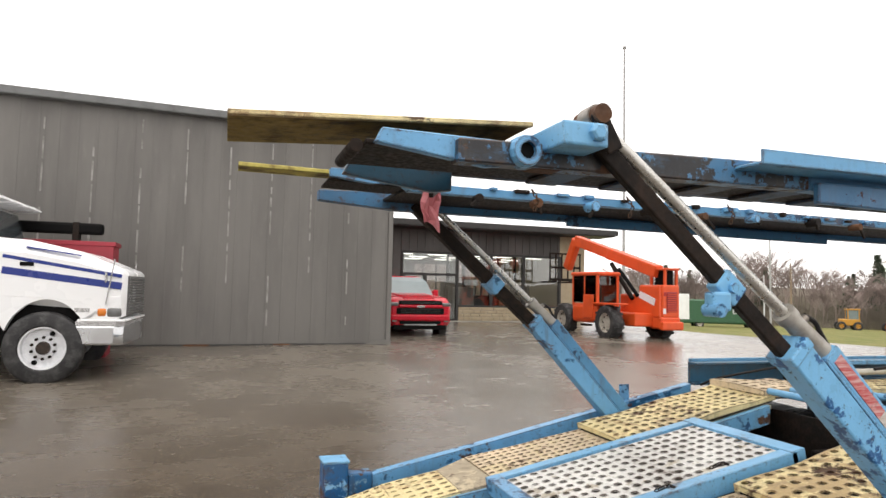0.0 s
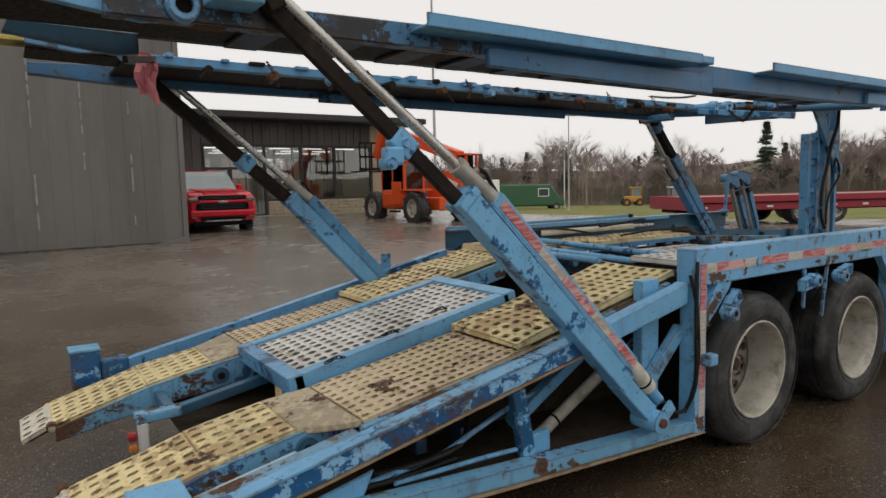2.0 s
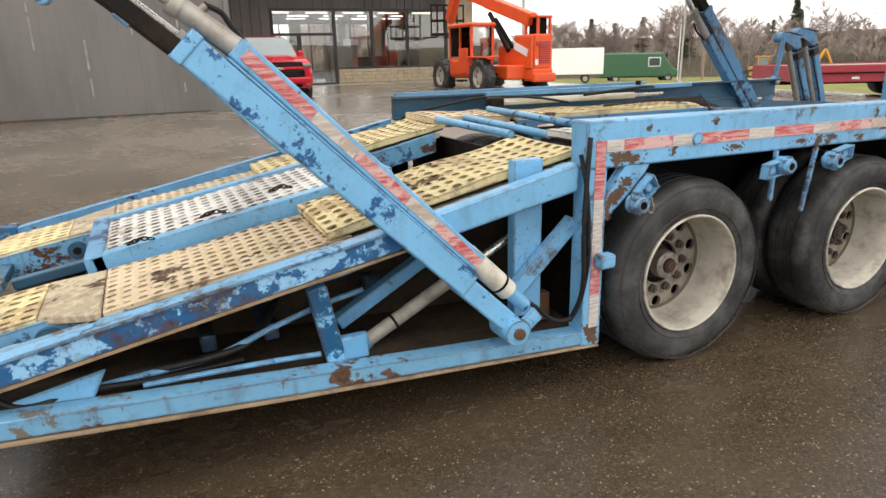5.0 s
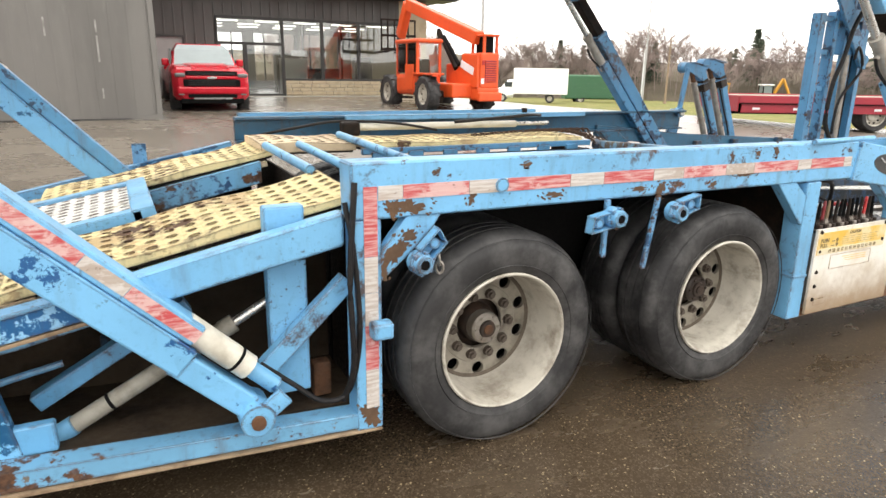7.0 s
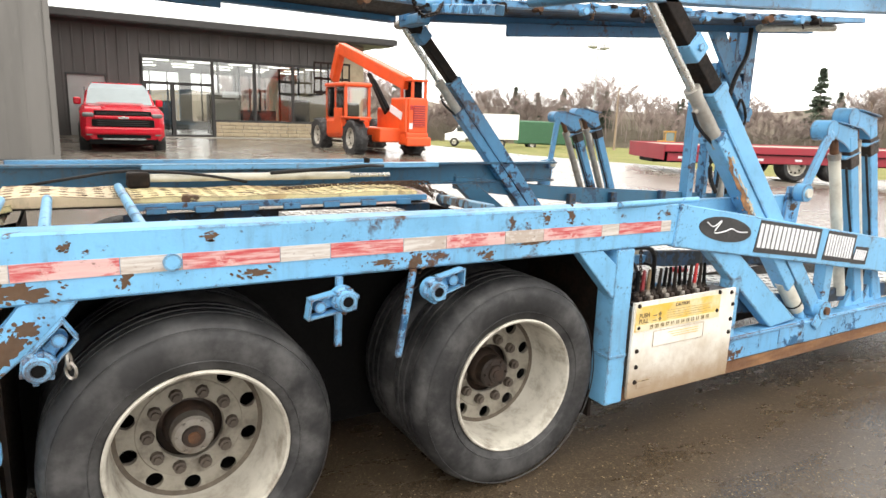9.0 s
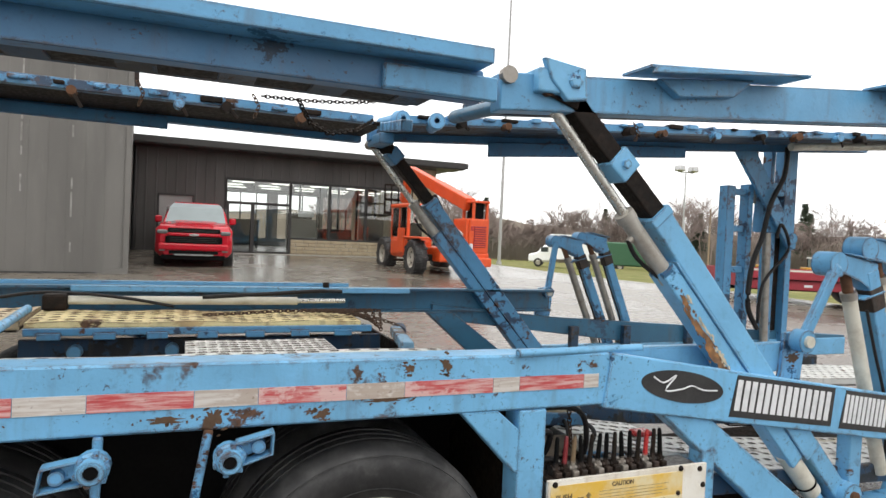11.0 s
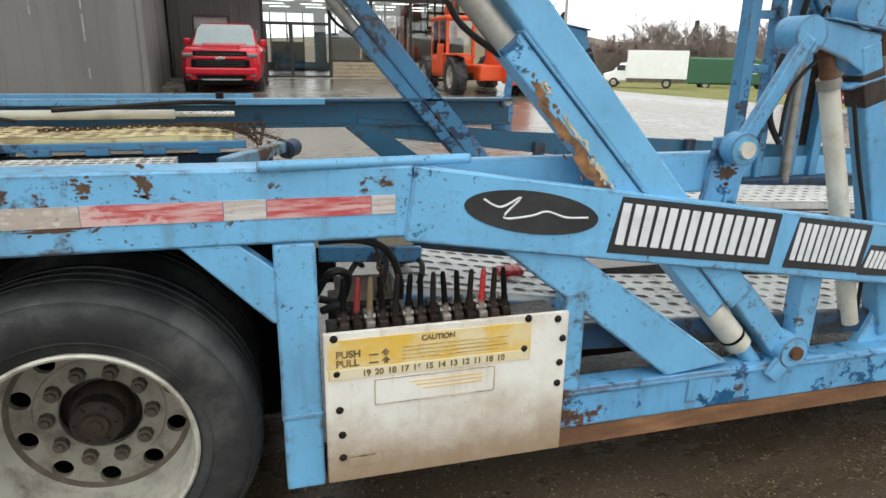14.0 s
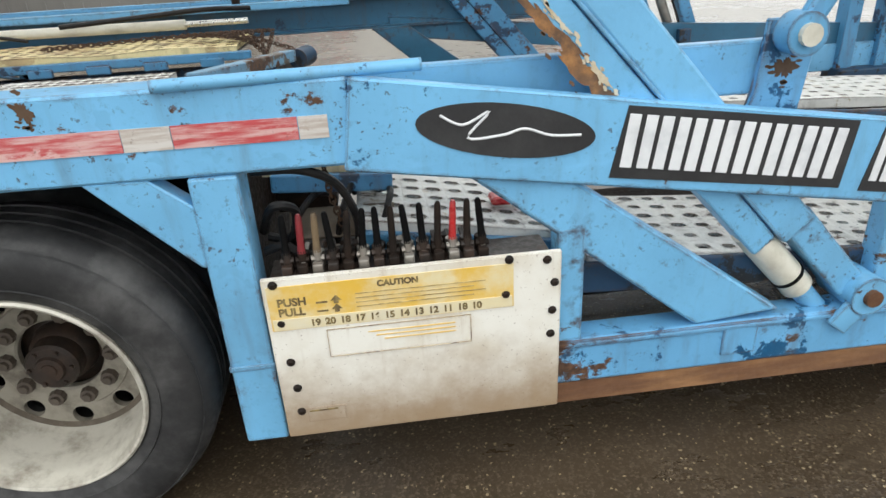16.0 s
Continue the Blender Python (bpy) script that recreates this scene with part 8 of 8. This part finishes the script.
def flatbed(m, L):
    t = thing("flatbed_trailer", "dull red low flatbed trailer with plank deck", "trailer", "", m.translation)
    part("deck", shape(box, 0, L, -1.25, 1.25, 0.84, 0.89, 0.01, m), plank_mat, t, "weathered grey plank deck")
    for s in (-1, 1):
        part("side_rail", shape(box, 0, L, s * 1.27 if s > 0 else -1.3, 1.3 if s > 0 else s * 1.27, 0.72, 0.92, 0.02, m), dull_red, t, "dull red side rail")
        part("lower_rail", shape(box, 0.1, L, 1.2 if s > 0 else -1.26, 1.26 if s > 0 else -1.2, 0.47, 0.725, 0.02, m), dull_red, t)
        part("rub_strip", shape(box, 0.02, L, 1.28 if s > 0 else -1.318, 1.318 if s > 0 else -1.28, 0.7, 0.722, 0.004, m), black_mat, t)
        for k in range(int(L / 1.1)):
            part("rail_marker", shape(box, 0.4 + k * 1.1, 0.6 + k * 1.1, 1.255 if s > 0 else -1.268, 1.268 if s > 0 else -1.255, 0.55, 0.61, 0.002, m), letter_white, t)
        for x in (3.8, 5.0):
            road_wheel(t, m, x, s * 1.0, 0.43, 0.5, 0.27, rim_mat, s, 10)
    part("tail_board", shape(box, -0.03, 0.0, -1.3, 1.3, 0.5, 0.92, 0.01, m), dull_red, t)
    part("spine", shape(box, 0, L, -0.5, 0.5, 0.4, 0.84, 0.02, m), black_mat, t)
    return t


FB = Vector((18.14, 12.84, 0.12))
flatbed(place(FB.x, FB.y, FB.z, 0.897, -0.44), 11.5)
t2 = thing("tractor_unit", "dull red lorry tractor with boxy cab", "truck", at=(28, 8, 0))
mt = place(FB.x + 0.897 * 11.9, FB.y - 0.44 * 11.9, ground_height(28, 8), 0.897, -0.44)
part("sleeper", shape(box, 1.5, 4.0, -1.2, 1.2, 1.1, 3.3, 0.1, mt), plank_mat, t2)
part("bonnet", shape(box, -0.6, 1.5, -1.1, 1.1, 0.7, 1.6, 0.1, mt), dull_red, t2)
part("front_panel", shape(box, 3.8, 8, -1.2, 1.2, 0.7, 1.5, 0.05, mt), dull_red, t2)
for x in (0.4, 5.0):
    for s in (-1, 1):
        road_wheel(t2, mt, x, s, 0.5, 0.4, 0.28, rim_mat, s, 10)


def step_van(m):
    v = thing("step_van", "dark green boxy delivery step van", "van", at=m.translation)
    part("body", bevelled_loft([(0, rounded(1.1, 0.45, 2.7, 0.12)), (-5.9, rounded(1.12, 0.45, 2.75, 0.12))], m, 0.03), green_paint, v)
    part("nose", bevelled_loft([(1.5, rounded(0.95, 0.45, 1.05, 0.1)), (0.9, rounded(1.05, 0.45, 1.35, 0.1)), (0.0, rounded(1.1, 0.45, 2.6, 0.12))], m, 0.03), green_paint, v)
    part("windscreen", shape(beam, m @ Vector((0.85, 0, 1.45)), m @ Vector((0.1, 0, 2.5)), 1.9, 0.04, 0.01, m.to_3x3() @ Vector((0, 1, 0))), sky_glass, v)
    for s in (-1, 1):
        part("side_window", shape(box, -1.3, -0.3, s * 1.1 if s > 0 else -1.13, 1.13 if s > 0 else s * 1.1, 1.5, 2.2, 0.03, m), car_glass, v)
        part("window_frame", shape(box, -1.4, -0.2, s * 1.095 if s > 0 else -1.12, 1.12 if s > 0 else s * 1.095, 1.42, 2.28, 0.03, m), letter_white, v)
        for k in range(5):
            part("rub_rail", shape(box, -5.8, 0, s * 1.1 if s > 0 else -1.135, 1.135 if s > 0 else s * 1.1, 0.7 + k * 0.4, 0.74 + k * 0.4, 0.005, m), green_paint, v)
        for x in (-4.4, 0.6):
            road_wheel(v, m, x, s * 0.95, 0.4, 0.26, 0.22, rim_mat, s)
    return v


step_van(place(57.2, 59.8, ground_height(56, 60) - 0.1, 0.89, -0.45) @ Matrix.Scale(1.2, 4))


def box_van(m):
    v = thing("box_van", "plain white box van parked on the grass", "van", at=m.translation)
    part("box", shape(box, -4.4, 0, -1.1, 1.1, 0.7, 2.75, 0.03, m), white_paint, v)
    part("cab", bevelled_loft([(1.7, rounded(0.9, 0.4, 1.0, 0.1)), (1.0, rounded(0.98, 0.4, 1.2, 0.1)), (0.45, rounded(0.95, 0.4, 1.8, 0.15)), (0.0, rounded(0.95, 0.4, 1.85, 0.15))], m, 0.03), white_paint, v)
    part("windscreen", shape(beam, m @ Vector((1.02, 0, 1.24)), m @ Vector((0.52, 0, 1.76)), 1.6, 0.04, 0.01, m.to_3x3() @ Vector((0, 1, 0))), car_glass, v)
    for s in (-1, 1):
        part("side_window", shape(box, 0.1, 0.7, s * 0.94 if s > 0 else -0.985, 0.985 if s > 0 else s * 0.94, 1.25, 1.65, 0.02, m), car_glass, v)
        for x in (-3.0, 0.9):
            road_wheel(v, m, x, s * 0.88, 0.36, 0.24, 0.2, rim_mat, s)
    return v


box_van(place(39.6, 56.5, ground_height(41, 55) + 0.1, -0.8, 0.55) @ Matrix.Scale(1.22, 4))


def digger(m, big):
    v = thing("backhoe_loader" if big else "wheel_loader", "small yellow backhoe loader on the far grass" if big else "small yellow loader on the far grass", "digger", at=m.translation)
    part("body", shape(box, -1.0, 1.2, -0.8, 0.8, 0.6, 1.4, 0.1, m), machine_yellow, v)
    for x in (-0.9, 0.3):
        for y in (-0.7, 0.7):
            part("cab_post", shape(box, x, x + 0.1, y - 0.05, y + 0.05, 1.4, 2.6, 0.01, m), machine_yellow if not big else black_mat, v)
    part("cab_glass", shape(box, -0.85, 0.35, -0.65, 0.65, 1.4, 2.5, 0.02, m), sky_glass, v)
    part("cab_roof", shape(box, -1.0, 0.5, -0.8, 0.8, 2.55, 2.7, 0.05, m), machine_yellow if not big else white_paint, v)
    for x in (-0.7, 1.1):
        for s in (-1, 1):
            road_wheel(v, m, x, s * 0.85, 0.55, 0.35, 0.28, machine_yellow, s)
    if big:
        part("boom", shape(beam, m @ Vector((-1.1, 0, 1.0)), m @ Vector((-2.3, 0, 3.4)), 0.3, 0.35, 0.05), machine_yellow, v)
        part("dipper", shape(beam, m @ Vector((-2.3, 0, 3.4)), m @ Vector((-3.4, 0, 1.2)), 0.25, 0.3, 0.05), machine_yellow, v)
        part("bucket", shape(box, -3.7, -3.1, -0.4, 0.4, 0.3, 1.1, 0.1, m), machine_yellow, v)
    return v


digger(place(74.5, 60.5, ground_height(74, 60), -0.6, 0.5), False)
digger(place(79.0, 57.5, ground_height(79, 58), -0.85, 0.5), True)

# ---- poles ----
pole_mat = worn("grey_pole", (0.42, 0.42, 0.42), (0.3, 0.3, 0.3), 3, 0.5, 0.5)
wood_pole = worn("wooden_pole", (0.3, 0.22, 0.15), (0.2, 0.15, 0.1), 3, 0.5, 0.8)


def pole(name, label, category, x, y, h, r, mt, lamps=False, ball=False, arm=False):
    z = ground_height(x, y)
    p = thing(name, label, category, "", (x, y, z))
    part("post", shape(tube, (x, y, z - 0.2), (x, y, z + h), r, r * 0.55, 14), mt, p, "", True)
    part("base_plate", shape(tube, (x, y, z), (x, y, z + 0.25), r * 1.8, r * 1.4, 12), mt, p)
    if ball:
        bm = bmesh.new()
        bmesh.ops.create_uvsphere(bm, u_segments=14, v_segments=8, radius=0.1, matrix=Matrix.Translation((x, y, z + h + 0.05)))
        part("finial", bm, mt, p, "", True)
    if lamps:
        part("lamp_bar", shape(box, x - 0.9, x + 0.9, y - 0.06, y + 0.06, z + h - 0.15, z + h - 0.05, 0.01), mt, p)
        for s in (-0.8, 0.8):
            part("lamp_head", shape(box, x + s - 0.4, x + s + 0.4, y - 0.45, y + 0.3, z + h - 0.05, z + h + 0.5, 0.12), silver, p, "flood lamp head")
    if arm:
        part("cross_arm", shape(box, x - 1.0, x + 1.0, y - 0.06, y + 0.06, z + h - 0.6, z + h - 0.48, 0.01), mt, p)
    return p


pole("flag_pole", "tall bare grey steel pole with a ball finial", "pole", 19.3, 28.3, 14.6, 0.085, pole_mat, ball=True)
pole("flood_light", "tall steel pole with twin flood lamps", "street lamp", 48.6, 47.6, 9.9, 0.1, pole_mat, lamps=True)
pole("utility_pole", "weathered wooden utility pole", "pole", 61.2, 57.0, 7.6, 0.13, wood_pole)
pole("utility_pole", "pale thin steel pole by the trees", "pole", 58.8, 58.5, 6.2, 0.09, letter_white)
pole("utility_pole", "weathered wooden utility pole with a cross arm", "pole", 104.0, 50.0, 8.5, 0.14, wood_pole, arm=True)

# ---- far woods ----
bark = worn("grey_brown_bark", (0.17, 0.13, 0.1), (0.1, 0.08, 0.065), 2, 0.6, 0.9)
# twig brown lightened to paint in the haze over the woods
twig = worn("hazed_brown_twigs", (0.33, 0.265, 0.24), (0.21, 0.175, 0.155), 0.05, 0.9, 0.95, spec=0.1)
brush = worn("dark_brush", (0.21, 0.18, 0.145), (0.13, 0.125, 0.09), 0.08, 0.9, 0.95, spec=0.1)
needle = worn("dark_pine_needles", (0.07, 0.095, 0.06), (0.045, 0.065, 0.04), 1, 0.6, 0.9)


class Soup:
    """Triangles gathered in plain lists."""

    def __init__(self):
        self.v, self.f = [], []

    def limb(self, p, q, r0, r1):
        d = (q - p).normalized()
        a = d.orthogonal().normalized()
        b = d.cross(a)
        k = len(self.v)
        for c, r in ((p, r0), (q, r1)):
            for an in (0, 2.094, 4.189):
                self.v.append(tuple(c + (a * math.cos(an) + b * math.sin(an)) * r))
        self.f += [(k, k + 1, k + 4, k + 3), (k + 1, k + 2, k + 5, k + 4), (k + 2, k, k + 3, k + 5)]

    def blade(self, p, q, w):
        d = (q - p)
        s = d.orthogonal().normalized() * w
        k = len(self.v)
        self.v += [tuple(p - s), tuple(p + s), tuple(q)]
        self.f.append((k, k + 1, k + 2))

    def mesh(self, name, material):
        me = bpy.data.meshes.new(name)
        me.from_pydata(self.v, [], self.f)
        me.materials.append(material)
        return me


def bare_tree(soup, base, h, rng, twigs, spread=0.5):
    def grow(p, d, length, r, level):
        q = p + d * length
        soup.limb(p, q, r, r * 0.6)
        if level == 0:
            for _ in range(32):
                e = (d + Vector((rng.uniform(-1, 1), rng.uniform(-1, 1), rng.uniform(-0.4, 1))) * 0.95).normalized()
                soup.blade(q - d * length * rng.random() * 0.9, q + e * length * rng.uniform(0.3, 0.75), 0.015)
            return
        for _ in range(3 if level > 1 else 4):
            e = (d + Vector((rng.uniform(-1, 1), rng.uniform(-1, 1), rng.uniform(-0.25, 0.7))) * spread * 1.5).normalized()
            s = rng.uniform(0.35, 1.0)
            grow(p + d * length * s, e, length * rng.uniform(0.58, 0.82), r * 0.55, level - 1)
    lean = Vector((rng.uniform(-0.08, 0.08), rng.uniform(-0.08, 0.08), 1)).normalized()
    grow(Vector(base), lean, h * 0.36, h * 0.0065, 3)


def far_woods():
    rng = random.Random(21)
    soup = Soup()
    n_ = 0
    for k in range(620):
        f = k / 619
        az = radians(78 - 96 * f)
        d = rng.uniform(105, 165)
        x, y = 4 + d * math.cos(az), d * math.sin(az)
        h = rng.uniform(8, 14.5) * (0.92 + 0.2 * math.sin(f * 23) + 0.16 * math.sin(f * 61))
        bare_tree(soup, (x, y, ground_height(x, y) - 0.4 + (d - 105) * 0.05), h, rng, 0)
    low = Soup()
    for k in range(26000):
        az = radians(80 - 100 * rng.random())
        d = rng.uniform(98, 150)
        x, y = 4 + d * math.cos(az), d * math.sin(az)
        z = ground_height(x, y) - 0.3 + max(0, (d - 105) * 0.05)
        tall = 1.6 + 1.3 * math.sin(az * 31) + 0.8 * math.sin(az * 83 + d * 0.2)
        for _ in range(4):
            p = Vector((x + rng.uniform(-1.2, 1.2), y + rng.uniform(-1.2, 1.2), z))
            low.blade(p, p + Vector((rng.uniform(-1.6, 1.6), rng.uniform(-1.6, 1.6), rng.uniform(0.8, 1.6 + max(0.4, tall)))), rng.uniform(0.03, 0.09))
    tagged(new("undergrowth", low.mesh("undergrowth", brush)), "dark tangled winter brush under the far trees", "brush", kind="stuff")
    ob = new("far_woods", soup.mesh("far_woods", twig))
    tagged(ob, "bare brown winter woods along the horizon", "woods", kind="stuff")
    # wooded rise behind
    bm = bmesh.new()
    prev = None
    for k in range(120):
        az = radians(84 - 360 * k / 119)
        hh = 5.2 + 0.9 * math.sin(k * 0.37) + 0.5 * math.sin(k * 1.1 + 1) + 0.4 * math.sin(k * 2.9)
        row = [bm.verts.new((4 + d * math.cos(az), d * math.sin(az), z)) for d, z in ((152, -3), (158, hh * 0.55), (172, hh))]
        if prev:
            for i in range(2):
                bm.faces.new((prev[i], prev[i + 1], row[i + 1], row[i]))
        prev = row
    tagged(part("wooded_rise", bm, brush), "hazy brown wooded rise beyond the field", "hill", kind="structure")


far_woods()


def pine(x, y, h):
    rng = random.Random(int(x * 3 + y))
    z = ground_height(x, y) + 1.0
    p = thing("pine_tree", "dark green pine standing above the bare woods", "tree", "pines", (x, y, z))
    s = Soup()
    s.limb(Vector((x, y, z - 1)), Vector((x, y, z + h)), h * 0.02, 0.03)
    part_me = s.mesh("trunk", bark)
    t = new("trunk", part_me)
    attach(t, p)
    s = Soup()
    for k in range(130):
        f = rng.random() ** 0.8
        zz = z + h * (0.1 + 0.9 * f)
        rad = h * 0.24 * (1.05 - f) * rng.uniform(0.6, 1.3)
        an = rng.random() * 6.283
        tip = Vector((x + rad * math.cos(an), y + rad * math.sin(an), zz - rad * 0.1))
        root = Vector((x, y, zz))
        for _ in range(44):
            u = root.lerp(tip, rng.uniform(0.25, 1))
            s.blade(u, u + Vector((rng.uniform(-0.5, 0.5), rng.uniform(-0.5, 0.5), rng.uniform(-0.2, 0.45))) * h * 0.085, h * 0.013)
    c = new("crown", s.mesh("crown", needle))
    attach(c, p)


for x, y, h in ((131, 99, 11), (128, 103, 9), (120.4, 67, 13.5), (122.5, 64.5, 9.5), (110.6, 84.2, 11.5), (63.6, 121.6, 11), (112, 113, 9), (118, 96, 8), (96, 116, 9), (134, 70, 8), (100, 112, 10), (104, 110, 9), (108, 107, 10), (92, 119, 10), (141, 62, 7), (143, 58, 8), (138, 66, 6)):
    pine(x, y, h)
